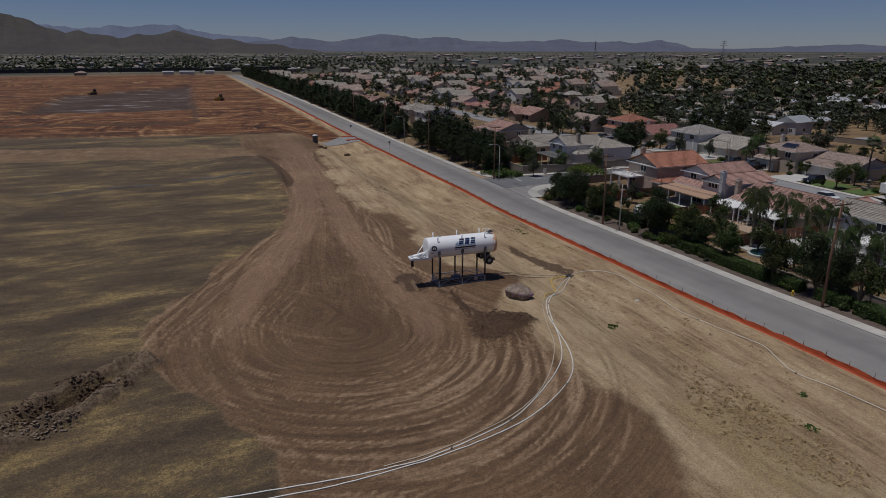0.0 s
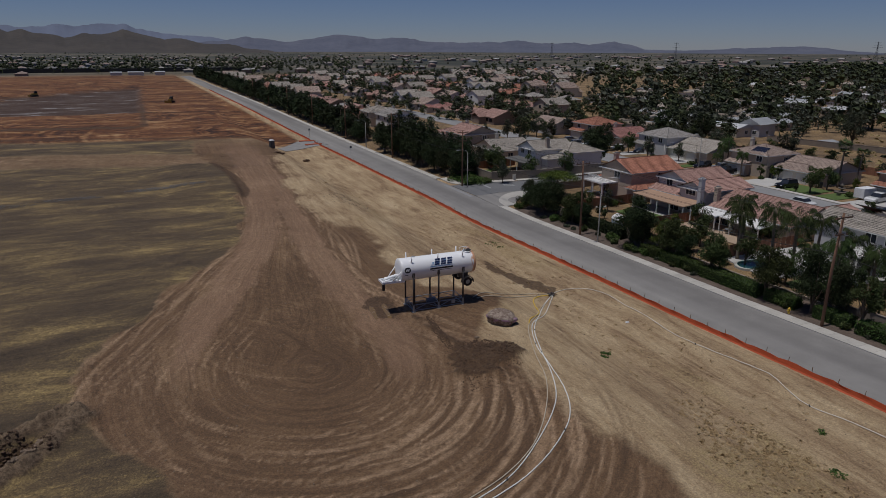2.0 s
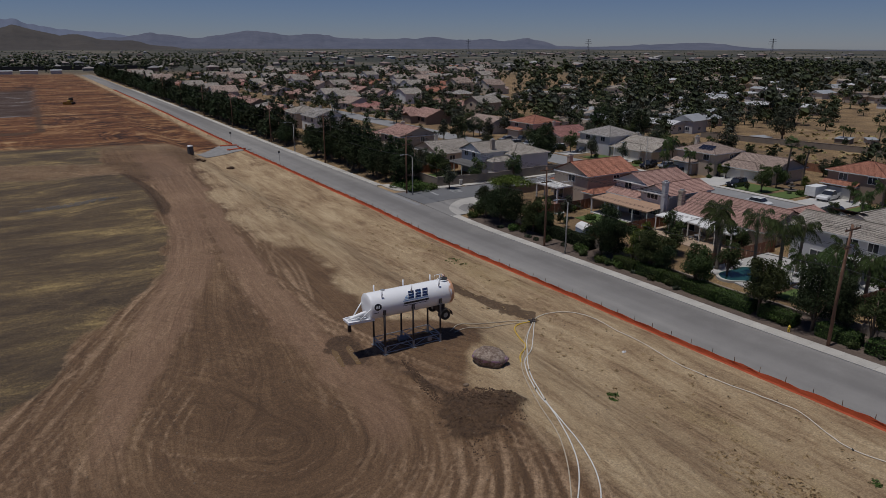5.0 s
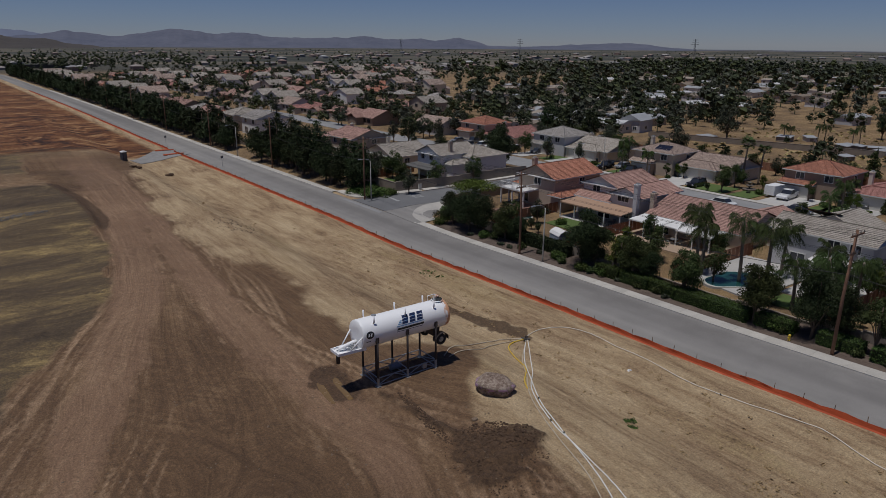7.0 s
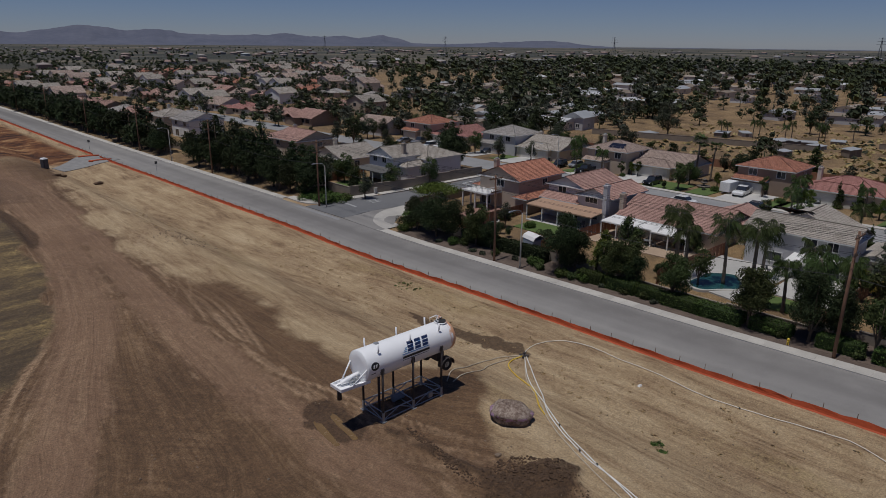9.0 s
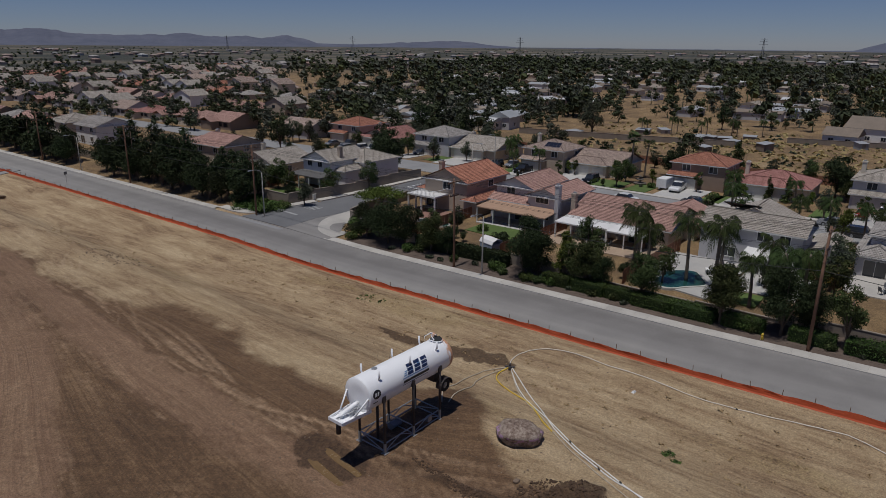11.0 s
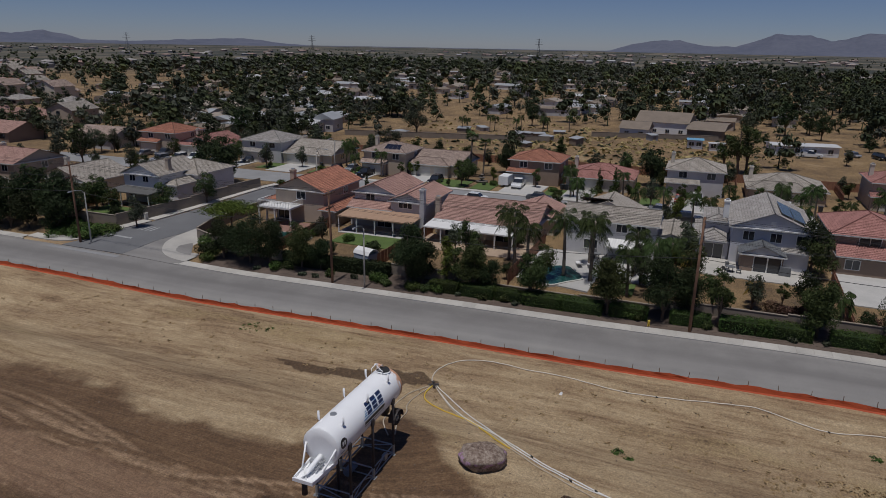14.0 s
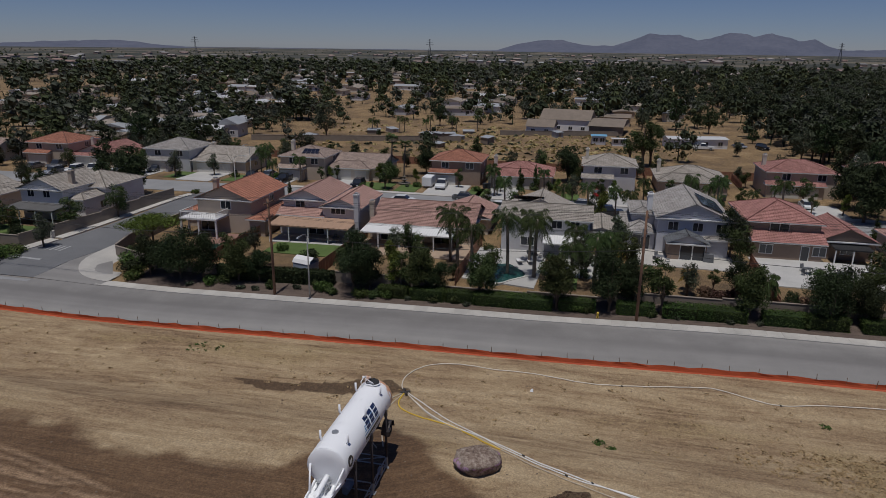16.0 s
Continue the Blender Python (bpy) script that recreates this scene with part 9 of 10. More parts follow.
def lamp(x, y, rz, h=7.6):
    r = thing("street_lamp", at(x, y), "pale concrete street lamp with curved arm", "lamp", "street lamps", rz)
    m = Msh()
    m.tube([(0, 0, -0.3), (0, 0, h)], [0.12, 0.07], 8)
    part("post", m, CONCRETE, r, smooth=True)
    m = Msh()
    m.tube([(0, 0, h - 0.2), (-0.4, 0, h + 0.35), (-1.2, 0, h + 0.55), (-2.0, 0, h + 0.55)], 0.045, 6)
    part("arm", m, STEEL_GREY, r, smooth=True)
    m = Msh()
    m.hexa([(-2.6, -0.12, h + 0.48), (-1.95, -0.12, h + 0.48), (-1.95, 0.12, h + 0.48), (-2.6, 0.12, h + 0.48)], [(-2.5, -0.08, h + 0.62), (-1.95, -0.08, h + 0.62), (-1.95, 0.08, h + 0.62), (-2.5, 0.08, h + 0.62)])
    part("lantern", m, STEEL_GREY, r)
    return r


lamp(*road(34.0, 21.4), 0)
lamp(*road(34.4, 66.4), 0)
lamp(75.0, 54.4, 90)
lamp(*road(34.0, 132.0), 0)
lamp(91.0, 60.0, 0)


def hydrant(x, y):
    r = thing("fire_hydrant", at(x, y), "yellow fire hydrant in the planting strip", "hydrant")
    m = Msh()
    m.tube([(0, 0, -0.1), (0, 0, 0.1), (0, 0, 0.12), (0, 0, 0.6), (0, 0, 0.62), (0, 0, 0.72), (0, 0, 0.82)], [0.17, 0.17, 0.12, 0.12, 0.15, 0.13, 0.04], 10)
    part("barrel", m, YELLOW_HOSE, r, smooth=True)
    m = Msh()
    m.tube([(-0.24, 0, 0.48), (0.24, 0, 0.48)], 0.07, 8)
    part("nozzle", m, YELLOW_HOSE, r)


hydrant(*road(34.1, -12.2))
MULCH = surface("bark_mulch", (0.15, 0.11, 0.085), (0.07, 0.05, 0.04), 0.6, 7, 0.95, relief=0.6)
strip("planting_bed", WALK_BACK + 0.02, WALK_BACK + 0.9, -130, 46, 0.12, 0.3, MULCH, "bark mulch planting bed behind the pavement", "planting bed")
flat_patch("planting_bed", [road(34.6, -130), road(38.5, -130), road(38.5, 46), road(34.6, 46)], 0.05, MULCH, "bark mulch planting bed against the wall", "planting bed", sub=1.2)

# ---- yards of the near houses ----
flat_patch("lawn", [(46.5, 24.0), (52.0, 23.5), (52.2, 34.5), (47.0, 34.5)], 0.06, LAWN, "small clipped green lawn behind the patio", "lawn", thick=0.15)
flat_patch("lawn", [(44.0, 69.0), (50.2, 69.0), (50.2, 82.0), (44.0, 82.0)], 0.06, LAWN, "green back lawn beside the garden wall", "lawn", thick=0.15)
flat_patch("lawn", [(41.0, -9.6), (45.0, -9.6), (45.0, -6.0), (41.0, -6.0)], 0.06, LAWN, "patch of green lawn by the pool", "lawn", thick=0.15)
for y0, y1 in ((30.0, 38.0), (24.2, 28.6), (8.6, 12.0), (-8.0, -4.5), (55.6, 58.5), (64.0, 67.0), (77.0, 81.0), (11.0, 13.8)):
    flat_patch("lawn", [(90.6, y0), (97.5, y0), (97.5, y1), (90.6, y1)], 0.06, LAWN, "clipped green front lawn beside a driveway", "lawn", thick=0.15)
for y0, y1 in ((52.0, 57.0 - 1.5), (39.0, 46.0), (14.4, 22.4), (4.2, 10.0), (-17.5, -10.0), (-34, -26), (-55, -47), (69, 77), (85, 90), (102, 109)):
    flat_patch("driveway", [(88.9, y0), (100.0, y0), (100.0, y1), (88.9, y1)], 0.07, DRIVE, "pale concrete driveway to a garage", "driveway", thick=0.2)
for y0, y1 in ((-28.0, -20.5), (-41, -34), (8.0, 14.5), (27.0, 33), (-5, 2)):
    flat_patch("driveway", [(70.5, y0), (77.0, y0), (77.0, y1), (70.5, y1)], 0.07, DRIVE, "pale concrete driveway to a garage", "driveway", thick=0.2)
PAVER = surface("red_pavers", (0.30, 0.17, 0.13), (0.2, 0.11, 0.085), 0.8, 6, 0.85)
SAND = surface("tan_paving", (0.42, 0.31, 0.22), (0.31, 0.225, 0.16), 0.8, 7, 0.85)
flat_patch("patio", [(45.0, 39.5), (54.0, 39.5), (54.0, 50.0 - 3.0), (45.0, 46.6)], 0.07, PAVER, "red brick-paved patio behind the house", "patio", thick=0.15)
flat_patch("patio", [(51.8, 23.0), (56.5, 23.0), (56.5, 36.0), (51.8, 36.0)], 0.07, DRIVE, "concrete patio under the cover", "patio", thick=0.15)
flat_patch("patio", [(49.0, 5.0), (56.2, 5.0), (56.2, 22.4), (49.0, 22.4)], 0.07, SAND, "tan paved patio behind the house", "patio", thick=0.15)
flat_patch("patio", [(40.2, -4.6), (55.6, -5.2), (55.6, 4.6), (42.0, 4.6)], 0.07, DRIVE, "pale concrete pool deck", "patio", thick=0.15)
flat_patch("patio", [(45.5, -12.6), (55.6, -12.6), (55.6, -5.4), (45.5, -5.4)], 0.07, DRIVE, "pale concrete patio slab", "patio", thick=0.15)
flat_patch("patio", [(53.0, -30.0), (60.5, -30.0), (60.5, -15.8), (53.0, -15.8)], 0.07, CONCRETE, "pale concrete patio behind the grey house", "patio", thick=0.15)
flat_patch("patio", [(48.5, -48.5), (60.5, -48.5), (60.5, -32.4), (48.5, -32.4)], 0.07, DRIVE, "pale concrete patio with clutter", "patio", thick=0.15)


def pool(cx, cy, pts, label):
    """A free-form pool: coping ring, sunk basin, water."""
    r = thing("swimming_pool", at(cx, cy, 0.14), label, "swimming pool")
    n = len(pts)
    m = Msh()
    m.v = [(x * 1.1, y * 1.1, 0.10) for x, y in pts] + [(x, y, 0.11) for x, y in pts] + [(x, y, -0.6) for x, y in pts] + [(x * 1.1, y * 1.1, -0.2) for x, y in pts]
    m.f = [(k, (k + 1) % n, n + (k + 1) % n, n + k) for k in range(n)] + [(n + k, n + (k + 1) % n, 2 * n + (k + 1) % n, 2 * n + k) for k in range(n)] + [((k + 1) % n, k, 3 * n + k, 3 * n + (k + 1) % n) for k in range(n)]
    part("coping", m, CONCRETE, r)
    m = Msh()
    m.v = [(x * 0.995, y * 0.995, 0.085) for x, y in pts]
    m.f = [tuple(range(n))]
    part("water", m, POOL_WATER, r, "still blue-green water")


mt, nt, bsdf = nodes_of("pool_water")
nt.links.new(ramp(nt, noise_node(nt, where(nt), 1.2, 3), [(0.3, (0.012, 0.052, 0.048)), (0.7, (0.022, 0.08, 0.072))]), bsdf.inputs["Base Color"])
bsdf.inputs["Roughness"].default_value, bsdf.inputs["Specular IOR Level"].default_value = 0.12, 0.2
POOL_WATER = mt
kidney = [((3.3 + 0.7 * math.cos(2 * t + 0.6)) * math.cos(t), (2.6 + 0.5 * math.sin(3 * t)) * math.sin(t)) for t in np.linspace(0, 2 * math.pi, 37)[:-1]]
pool(44.6, 0.0, kidney, "free-form swimming pool with blue-green water")
pool(47.0, 41.0, [(1.6 * math.cos(t), 3.0 * math.sin(t)) for t in np.linspace(0, 2 * math.pi, 29)[:-1]], "small oval pool with blue water")


def board_fence(a, b, h=1.8, material=None):
    """Upright boards on rails between two plots."""
    (ax, ay), (bx, by) = a, b
    L_ = math.hypot(bx - ax, by - ay)
    r = thing("board_fence", at(ax, ay), "reddish brown wooden board fence between plots", "fence", "board fences", math.degrees(math.atan2(by - ay, bx - ax)))
    z0 = float(land(ax, ay))
    n = int(L_ / 0.32)
    plank = Msh()
    plank.box(-0.15, 0.15, -0.015, 0.015, 0, h)
    data = plank.data("board", material or FENCE_WOOD)
    for i in range(n):
        t = (i + 0.5) / n
        ob = new("board", data)
        ob.parent = r
        ob.location = (L_ * t, 0.02 * ((i * 7) % 3 - 1), float(land(ax + (bx - ax) * t, ay + (by - ay) * t)) - z0)
    m = Msh()
    m.box(0, L_, 0.02, 0.07, 0.35, 0.45)
    m.box(0, L_, 0.02, 0.07, h - 0.4, h - 0.3)
    part("rail", m, FENCE_WOOD, r)


for y in (38.8, 22.6, 4.9, -13.4, -31.6, -50.0):
    board_fence((39.2, y), (57.0, y - 0.3))
board_fence((41, 84.6), (55, 84.4))
for y in (95, 78.4, 47.6, 25.0, 10.8, -8.2, -21.5, -40.5):
    board_fence((110.5, y), (122.5, y))
board_fence((122.5, 95), (123.0, 25))
board_fence((123, 25), (123.5, -60))


def garden_shed(x, y, rz):
    r = thing("garden_shed", at(x, y), "pale blue garden shed with a white barn roof", "shed", rz=rz)
    m = Msh()
    m.box(-1.3, 1.3, -1.0, 1.0, 0, 1.25)
    part("body", m, surface("shed_blue", (0.36, 0.43, 0.52), (0.28, 0.34, 0.42), 1, 12, 0.7), r)
    m = Msh()
    p = [(-1.05, 1.22), (-0.75, 1.65), (0, 1.95), (0.75, 1.65), (1.05, 1.22)]
    for (a, b), (c, d) in zip(p, p[1:]):
        m.hexa([(-1.4, a, b), (1.4, a, b), (1.4, c, d), (-1.4, c, d)], [(-1.4, a, b + 0.05), (1.4, a, b + 0.05), (1.4, c, d + 0.05), (-1.4, c, d + 0.05)])
    m.weld()
    part("roof", m, TRIM, r)


garden_shed(40.6, 25.0, 75)


BIN_PLASTIC = surface("dark_bin_plastic", (0.05, 0.055, 0.06), (0.03, 0.032, 0.036), 2, 20, 0.55)
CANVAS = surface("grey_canvas", (0.16, 0.165, 0.175), (0.1, 0.105, 0.11), 1.5, 14, 0.9)


def wheelie_bin(x, y, rz):
    r = thing("wheelie_bin", at(x, y, 0.12), "dark plastic wheeled rubbish bin beside a house", "bin", "rubbish bins", rz)
    m = Msh()
    m.hexa([(-0.24, -0.27, 0.05), (0.24, -0.27, 0.05), (0.24, 0.27, 0.05), (-0.24, 0.27, 0.05)], [(-0.3, -0.34, 1.02), (0.3, -0.34, 1.02), (0.3, 0.34, 1.02), (-0.3, 0.34, 1.02)])
    part("body", m, BIN_PLASTIC, r)
    m = Msh()
    m.hexa([(-0.33, -0.38, 1.02), (0.33, -0.36, 1.02), (0.33, 0.36, 1.02), (-0.33, 0.38, 1.02)], [(-0.3, -0.3, 1.1), (0.28, -0.3, 1.13), (0.28, 0.3, 1.13), (-0.3, 0.3, 1.1)])
    part("lid", m, BIN_PLASTIC, r)
    for s_ in (-1, 1):
        m = Msh()
        m.tube([(0.24, s_ * 0.24, 0.12), (0.24, s_ * 0.31, 0.12)], 0.12, 10)
        part("wheel", m, BLACK, r)


def patio_table(x, y, rz):
    r = thing("patio_table", at(x, y, 0.12), "round dark patio table on the concrete slab", "table", "patio tables", rz)
    m = Msh()
    m.tube([(0, 0, 0.7), (0, 0, 0.74)], 0.6, 18)
    part("tabletop", m, CANVAS, r)
    for k in range(4):
        a = math.pi / 4 + k * math.pi / 2
        m = Msh()
        m.tube([(0.42 * math.cos(a), 0.42 * math.sin(a), 0), (0.34 * math.cos(a), 0.34 * math.sin(a), 0.7)], 0.03, 6)
        part("leg", m, BLACK, r)


def patio_chair(x, y, rz, material, label):
    r = thing("patio_chair", at(x, y, 0.12), label, "chair", "patio chairs", rz)
    m = Msh()
    m.box(-0.26, 0.26, -0.26, 0.26, 0.4, 0.46)
    part("seat", m, material, r)
    m = Msh()
    m.hexa([(0.22, -0.26, 0.46), (0.27, -0.26, 0.46), (0.27, 0.26, 0.46), (0.22, 0.26, 0.46)], [(0.34, -0.24, 0.95), (0.38, -0.24, 0.95), (0.38, 0.24, 0.95), (0.34, 0.24, 0.95)])
    part("backrest", m, material, r)
    for sx in (-1, 1):
        for sy in (-1, 1):
            m = Msh()
            m.tube([(sx * 0.23, sy * 0.23, 0), (sx * 0.22, sy * 0.22, 0.4)], 0.022, 6)
            part("leg", m, BLACK, r)


def sun_lounger(x, y, rz):
    r = thing("sun_lounger", at(x, y, 0.12), "white sun lounger on the pool deck", "lounger", "sun loungers", rz)
    m = Msh()
    m.box(-0.95, 0.35, -0.32, 0.32, 0.3, 0.37)
    part("seat", m, TRIM, r)
    m = Msh()
    m.hexa([(0.35, -0.32, 0.3), (0.95, -0.32, 0.62), (0.95, 0.32, 0.62), (0.35, 0.32, 0.3)], [(0.33, -0.32, 0.37), (0.92, -0.32, 0.69), (0.92, 0.32, 0.69), (0.33, 0.32, 0.37)])
    part("backrest", m, TRIM, r)
    for sx in (-0.8, 0.25):
        for sy in (-0.27, 0.27):
            m = Msh()
            m.tube([(sx, sy, 0), (sx, sy, 0.3)], 0.025, 6)
            part("leg", m, STEEL_GREY, r)


def covered_grill(x, y, rz):
    r = thing("grill", at(x, y, 0.12), "barbecue grill under a grey canvas cover", "grill", rz=rz)
    m = Msh()
    m.hexa([(-0.7, -0.35, 0.02), (0.7, -0.35, 0.02), (0.7, 0.35, 0.02), (-0.7, 0.35, 0.02)], [(-0.6, -0.25, 1.15), (0.6, -0.25, 1.15), (0.6, 0.25, 1.15), (-0.6, 0.25, 1.15)])
    part("cover", m, CANVAS, r)


def utility_box(x, y, rz):
    r = thing("utility_box", at(x, y), "beige metal utility cabinet beside the garden wall", "cabinet", rz=rz)
    m = Msh()
    m.box(-0.35, 0.35, -0.5, 0.5, -0.1, 1.15)
    part("body", m, GARAGE, r)
    m = Msh()
    m.box(-0.4, 0.4, -0.55, 0.55, 1.15, 1.22)
    part("lid", m, GARAGE, r)


utility_box(45.6, 68.9, 8)
for x, y, rz in ((55.2, -20.2, 0), (54.6, -38.5, 0), (53.2, 26.0, 0), (52.6, 14.0, 0), (53.5, -3.4, 0)):
    patio_table(x, y, rz)
    for k, a in enumerate((20, 140, 260)):
        patio_chair(x + 1.0 * math.cos(radians(a)), y + 1.0 * math.sin(radians(a)), a, CANVAS, "dark metal patio chair drawn up to a table")
covered_grill(56.4, -26.6, 80)
covered_grill(52.6, -42.0, 60)
for x, y, rz in ((49.4, -1.8, 200), (49.6, -3.2, 195), (47.6, 4.0, 100)):
    sun_lounger(x, y, rz)
for x, y in ((98.2, 46.4), (98.3, 45.6), (98.8, 33.6), (98.0, 11.2), (98.1, 10.4), (98.6, -17.6), (99.4, -35.4), (97.6, 67.6), (97.8, 90.4), (57.4, -15.6), (57.2, 36.4)):
    wheelie_bin(x, y, 3 * (x + y))


def fountain(x, y):
    r = thing("garden_fountain", at(x, y), "three-tier dark stone garden fountain on a lawn", "fountain")
    st = surface("fountain_stone", (0.2, 0.17, 0.14), (0.12, 0.1, 0.085), 2, 20, 0.8)
    for z, rad in ((0.25, 1.3), (1.0, 0.7), (1.6, 0.4)):
        m = Msh()
        m.tube([(0, 0, z - 0.2), (0, 0, z), (0, 0, z + 0.12)], [rad * 0.5, rad, rad * 1.02], 16)
        part("basin", m, st, r, smooth=True)
    m = Msh()
    m.tube([(0, 0, 0), (0, 0, 1.0), (0, 0, 2.0)], [0.2, 0.14, 0.08], 10)
    part("column", m, st, r, smooth=True)


fountain(98.0, 28.4)


# ---- vehicles ----
def car(x, y, rz, colour, kind, label):
    """A parked vehicle: sills, cabin with raked glass, four wheels, lamps. kind: sedan, suv, pickup, van."""
    L_, W_, sill, hood, roof_, c0, c1 = {"sedan": (4.7, 1.8, 0.3, 0.9, 1.45, -1.3, 1.5), "suv": (4.8, 1.9, 0.35, 1.05, 1.75, -0.9, 2.2), "pickup": (5.8, 2.0, 0.45, 1.15, 1.9, -1.0, 0.9), "van": (5.2, 2.0, 0.35, 1.2, 2.0, -1.9, 2.5)}[kind]
    r = thing("car", at(x, y), label, "car" if kind != "pickup" else "pickup truck", "parked vehicles", rz)
    paint = CAR_PAINT[colour]
    h, w = L_ / 2, W_ / 2
    m = Msh()
    prof_ = [(-h, sill + 0.1), (-h + 0.05, hood * 0.8), (-h + 0.5, hood), (h - 0.3, hood), (h, hood * 0.85), (h, sill + 0.1), (h - 0.3, sill), (-h + 0.3, sill)]
    m.hexa([(a, -w, b) for a, b in prof_], [(a, w, b) for a, b in prof_])
    body = part("body", m, paint, r)
    m = Msh()
    s0, s1 = 0.62 if kind in ("sedan",) else 0.55, 0.5 if kind == "sedan" else 0.2
    m.hexa([(c0, -w * 0.96, hood), (c1, -w * 0.96, hood), (c1, w * 0.96, hood), (c0, w * 0.96, hood)], [(c0 + s0, -w * 0.8, roof_), (c1 - s1, -w * 0.8, roof_), (c1 - s1, w * 0.8, roof_), (c0 + s0, w * 0.8, roof_)])
    part("glasshouse", m, GLASS, r, "dark tinted windows")
    m = Msh()
    m.hexa([(c0 + s0 - 0.05, -w * 0.82, roof_ - 0.03), (c1 - s1 + 0.05, -w * 0.82, roof_ - 0.03), (c1 - s1 + 0.05, w * 0.82, roof_ - 0.03), (c0 + s0 - 0.05, w * 0.82, roof_ - 0.03)], [(c0 + s0 + 0.05, -w * 0.76, roof_ + 0.05), (c1 - s1 - 0.05, -w * 0.76, roof_ + 0.05), (c1 - s1 - 0.05, w * 0.76, roof_ + 0.05), (c0 + s0 + 0.05, w * 0.76, roof_ + 0.05)])
    part("roof", m, paint, r)
    if kind == "pickup":
        m = Msh()
        m.box(c1 + 0.1, h - 0.1, -w + 0.1, w - 0.1, hood, hood + 0.012)
        part("load_bed", m, BLACK, r)
        for s in (-1, 1):
            m = Msh()
            m.box(c1 + 0.05, h, s * w - 0.06 * (s > 0) , s * w + 0.06 * (s < 0), hood, hood + 0.22)
            part("bed_side", m, paint, r)
    rad = 0.34 if kind == "sedan" else 0.39
    for a in (-h + 0.9, h - 1.0):
        for s in (-1, 1):
            m = Msh()
            m.tube([(a, s * (w - 0.2), rad), (a, s * (w + 0.02), rad)], rad, 14)
            tyre = part("wheel", m, BLACK, r)
            m = Msh()
            m.tube([(a, s * w, rad), (a, s * (w + 0.035), rad)], rad * 0.62, 10)
            part("rim", m, STEEL_GREY, tyre)
    for s in (-1, 1):
        m = Msh()
        m.box(-h - 0.015, -h + 0.06, s * w * 0.72 - 0.18, s * w * 0.72 + 0.18, hood * 0.62, hood * 0.78)
        part("headlight", m, WHITE, r)
        m = Msh()
        m.box(h - 0.06, h + 0.015, s * w * 0.78 - 0.13, s * w * 0.78 + 0.13, hood * 0.6, hood * 0.82)
        part("tail_light", m, TAIL, r)


CAR_PAINT = {"white": glossy("white_car_paint", (0.78, 0.78, 0.77), 0.25, 0, 0.5), "black": glossy("black_car_paint", (0.012, 0.012, 0.014), 0.2, 0, 0.6), "grey": glossy("grey_car_paint", (0.12, 0.125, 0.13), 0.25, 0.3, 0.5),
             "silver": glossy("silver_car_paint", (0.42, 0.43, 0.45), 0.25, 0.4, 0.5), "blue": glossy("blue_car_paint", (0.03, 0.06, 0.14), 0.25, 0.2, 0.5), "red": glossy("red_car_paint", (0.35, 0.02, 0.02), 0.25, 0, 0.5)}
TAIL = glossy("tail_lamp_red", (0.35, 0.02, 0.02), 0.3)
for x, y, rz, colour, kind in ((96.6, 20.0, 5, "white", "pickup"), (86.9, 13.2, 95, "grey", "sedan"), (81.0, 5.6, 90, "white", "sedan"), (92.6, 36.8, 0, "black", "suv"), (97.5, 59.3, 0, "silver", "sedan"), (93.8, 61.6, 8, "black", "suv"), (96.5, 86.8, 3, "grey", "sedan"),
                               (93.0, 53.6, 0, "black", "pickup"), (87.2, 106.0, 0, "silver", "suv"), (91.9, 115.5, 0, "silver", "sedan"), (90.4, 103.2, 5, "white", "suv"), (92.0, 99.6, 5, "white", "pickup"), (95.0, 95.0, 5, "white", "sedan"), (94.0, 111, 5, "grey", "pickup"),
                               (101.5, 8.0, 0, "grey", "suv"), (86.8, -9.0, 90, "silver", "sedan"), (81.6, -13.8, 92, "black", "suv"), (98.0, -14.5, 0, "white", "pickup"), (97.5, -11.5, 0, "red", "sedan"), (81.0, -21.0, 90, "grey", "sedan"), (97.0, -29.5, 0, "white", "pickup"),
                               (97.5, -49.5, 0, "white", "sedan"), (81.3, 24.0, 90, "white", "sedan"), (73.5, -25.0, 0, "white", "suv"), (178.0, -52.0, 30, "silver", "sedan"), (176.0, -58.0, 20, "black", "suv"), (171.0, -41.0, 80, "white", "pickup"), (202.0, -14.0, 60, "blue", "suv"), (196.0, 12.0, 30, "white", "sedan")):
    car(x, y, rz, colour, kind, f"parked {colour} {kind} on a drive or street" if kind != "suv" else f"parked {colour} SUV on a drive or street")


def trailer(x, y, rz):
    r = thing("cargo_trailer", at(x, y), "white enclosed cargo trailer on a driveway", "trailer", rz=rz)
    m = Msh()
    m.box(-1.8, 1.8, -1.0, 1.0, 0.5, 2.3)
    part("box", m, WHITE, r)
    m = Msh()
    m.tube([(-1.8, 0, 0.55), (-2.9, 0, 0.5)], 0.06, 6)
    part("drawbar", m, STEEL_GREY, r)
    for s in (-1, 1):
        m = Msh()
        m.tube([(0.3, s * 0.95, 0.34), (0.3, s * 1.12, 0.34)], 0.34, 12)
        part("wheel", m, BLACK, r)


trailer(96.8, 22.8, 0)


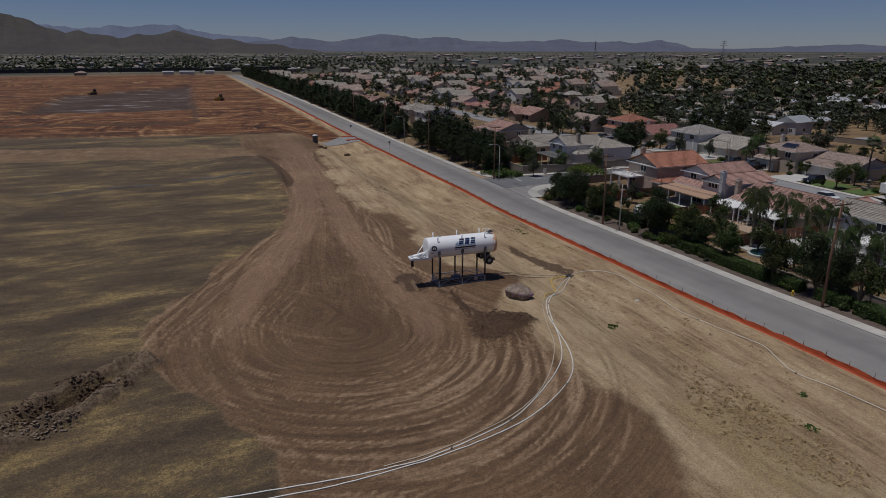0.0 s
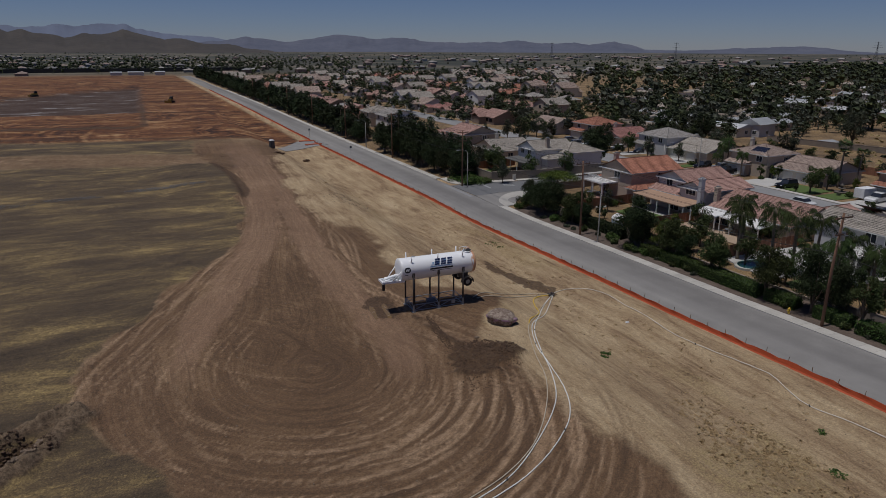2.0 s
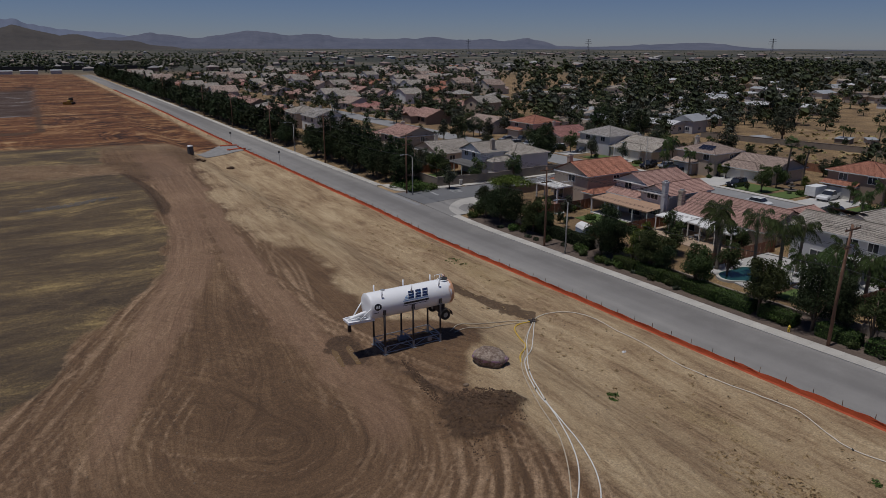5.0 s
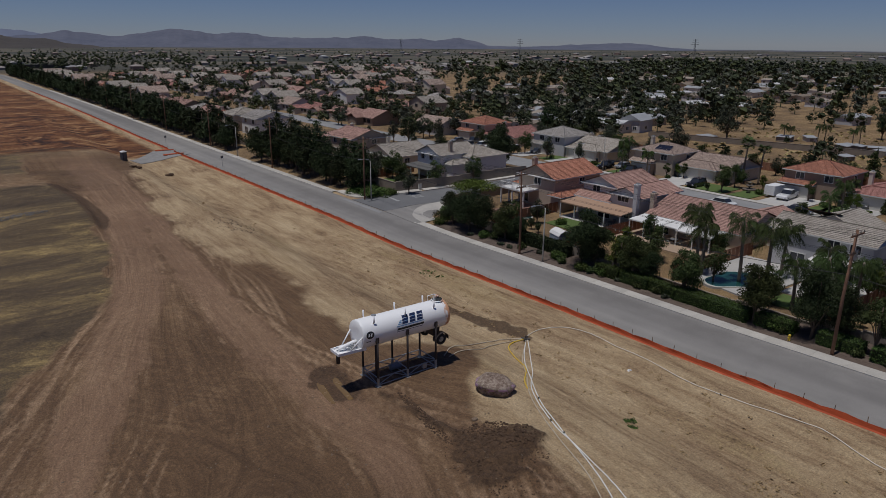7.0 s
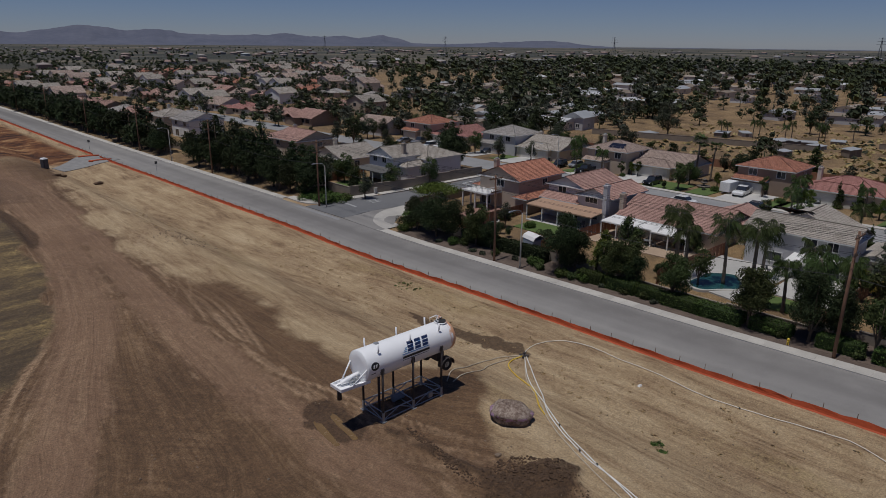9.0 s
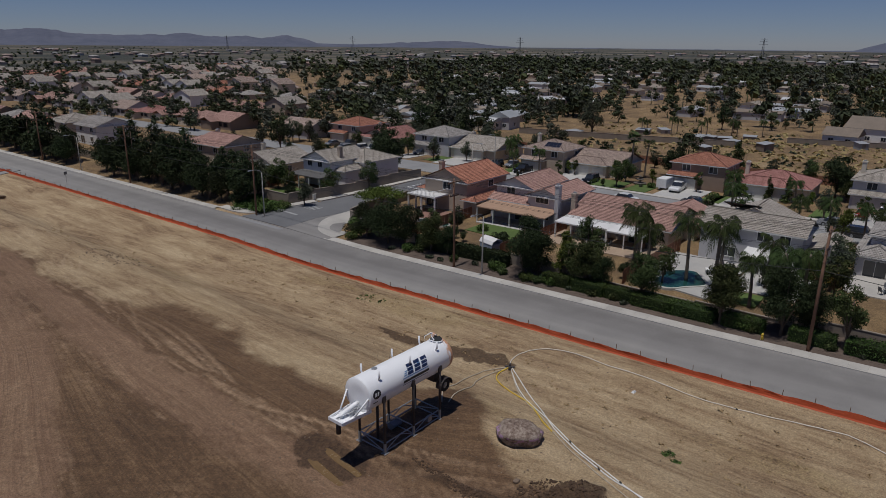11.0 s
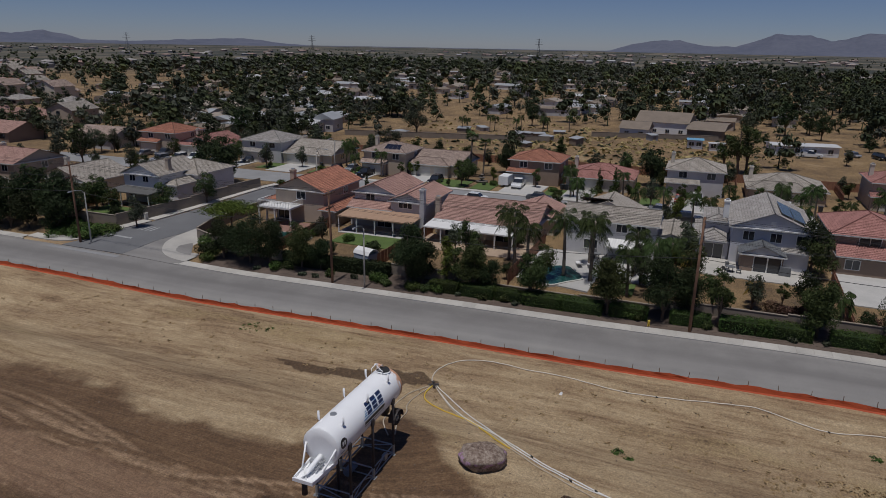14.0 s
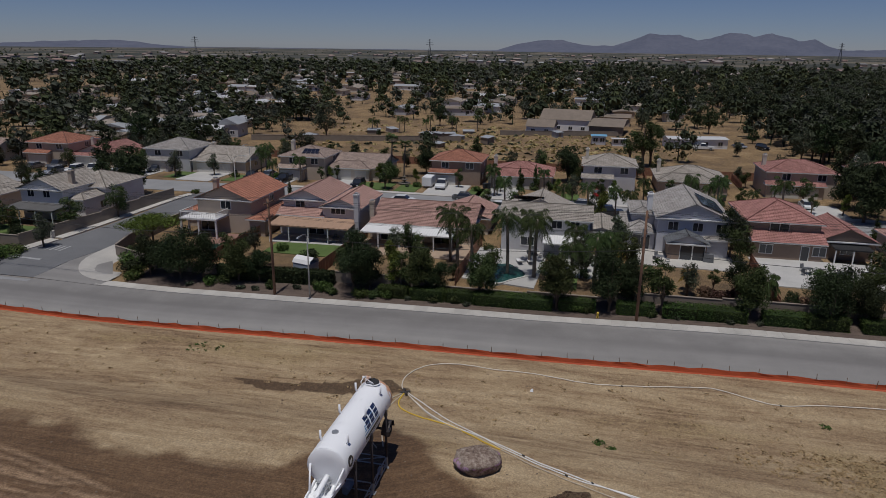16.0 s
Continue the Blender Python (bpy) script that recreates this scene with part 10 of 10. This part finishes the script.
# grader and dozer far up the field
def dozer(x, y, rz, label):
    r = thing("bulldozer", at(x, y), label, "bulldozer", rz=rz)
    ye = surface("machine_yellow", (0.42, 0.27, 0.05), (0.3, 0.19, 0.035), 1, 8, 0.6)
    m = Msh()
    m.box(-1.6, 1.8, -0.7, 0.7, 0.9, 1.9)
    part("body", m, ye, r)
    m = Msh()
    m.hexa([(0.1, -0.7, 1.9), (1.6, -0.7, 1.9), (1.6, 0.7, 1.9), (0.1, 0.7, 1.9)], [(0.3, -0.65, 3.1), (1.5, -0.65, 3.1), (1.5, 0.65, 3.1), (0.3, 0.65, 3.1)])
    part("cab", m, BLACK, r)
    for s in (-1, 1):
        m = Msh()
        p = [(-2.0, 0.4), (-1.7, 0.05), (1.7, 0.05), (2.0, 0.4), (1.7, 0.95), (-1.7, 0.95)]
        m.hexa([(a, s * 1.2 - 0.3, b) for a, b in p], [(a, s * 1.2 + 0.3, b) for a, b in p])
        part("track", m, BLACK, r)
    m = Msh()
    m.hexa([(-2.7, -1.9, 0.1), (-2.5, -1.9, 0.1), (-2.5, 1.9, 0.1), (-2.7, 1.9, 0.1)], [(-2.9, -1.9, 1.3), (-2.7, -1.9, 1.3), (-2.7, 1.9, 1.3), (-2.9, 1.9, 1.3)])
    part("blade", m, ye, r)


dozer(-14.6, 318, 60, "dusty yellow bulldozer on graded red earth")
dozer(-84, 392, 20, "dusty yellow bulldozer beside the dark basin")
# long dark fence and low sheds at the far end of the field
m = Msh()
m.box(-520, 90, -0.3, 0.3, 0, 4.2)
ob = part("boundary_wall", m, surface("dark_far_wall", (0.07, 0.065, 0.06), (0.045, 0.042, 0.04), 0.2, 2, 0.9))
ob.matrix_basis = pose(0, 790, 0)
tagged(ob, "long dark boundary wall across the far field", "wall", kind="structure")
for x, y, w_ in ((-30, 690, 14), (-8, 692, 9), (-48, 688, 10)):
    low_home(x, y, w_, 8, 3.2, "grey", SHEET["grey"], "low grey site building at the field's end", 0)


PYLON_STEEL = surface("dull_pylon_steel", (0.09, 0.095, 0.11), (0.06, 0.064, 0.075), 0.5, 4, 0.8)


def pylon(x, y, h):
    r = thing("power_pylon", at(x, y), "tall steel lattice power pylon far off", "pylon", "power pylons")
    m = Msh()
    for sx in (-1, 1):
        for sy in (-1, 1):
            m.tube([(sx * 3.5, sy * 3.5, 0), (sx * 0.8, sy * 0.8, h * 0.7), (sx * 0.6, sy * 0.6, h)], 0.28, 4)
    for k in range(7):
        f0, f1 = k / 7, (k + 1) / 7
        a, b = 3.5 - 2.8 * f0, 3.5 - 2.8 * f1
        m.tube([(-a, -a, h * 0.72 * f0), (b, -b, h * 0.72 * f1)], 0.15, 4)
        m.tube([(a, -a, h * 0.72 * f0), (-b, -b, h * 0.72 * f1)], 0.15, 4)
    part("lattice", m, PYLON_STEEL, r)
    for z, w_ in ((h * 0.72, 9), (h * 0.84, 7.5), (h * 0.95, 6)):
        m = Msh()
        m.tube([(-w_ * 0.6, w_ * 0.8, z), (w_ * 0.6, -w_ * 0.8, z)], 0.3, 4)
        part("arm", m, PYLON_STEEL, r)


for a, d in ((75.9, 1500), (57, 1650), (107.5, 1500), (43, 1800), (33, 2000)):
    pylon(d * math.sin(radians(a)), d * math.cos(radians(a)), 42)
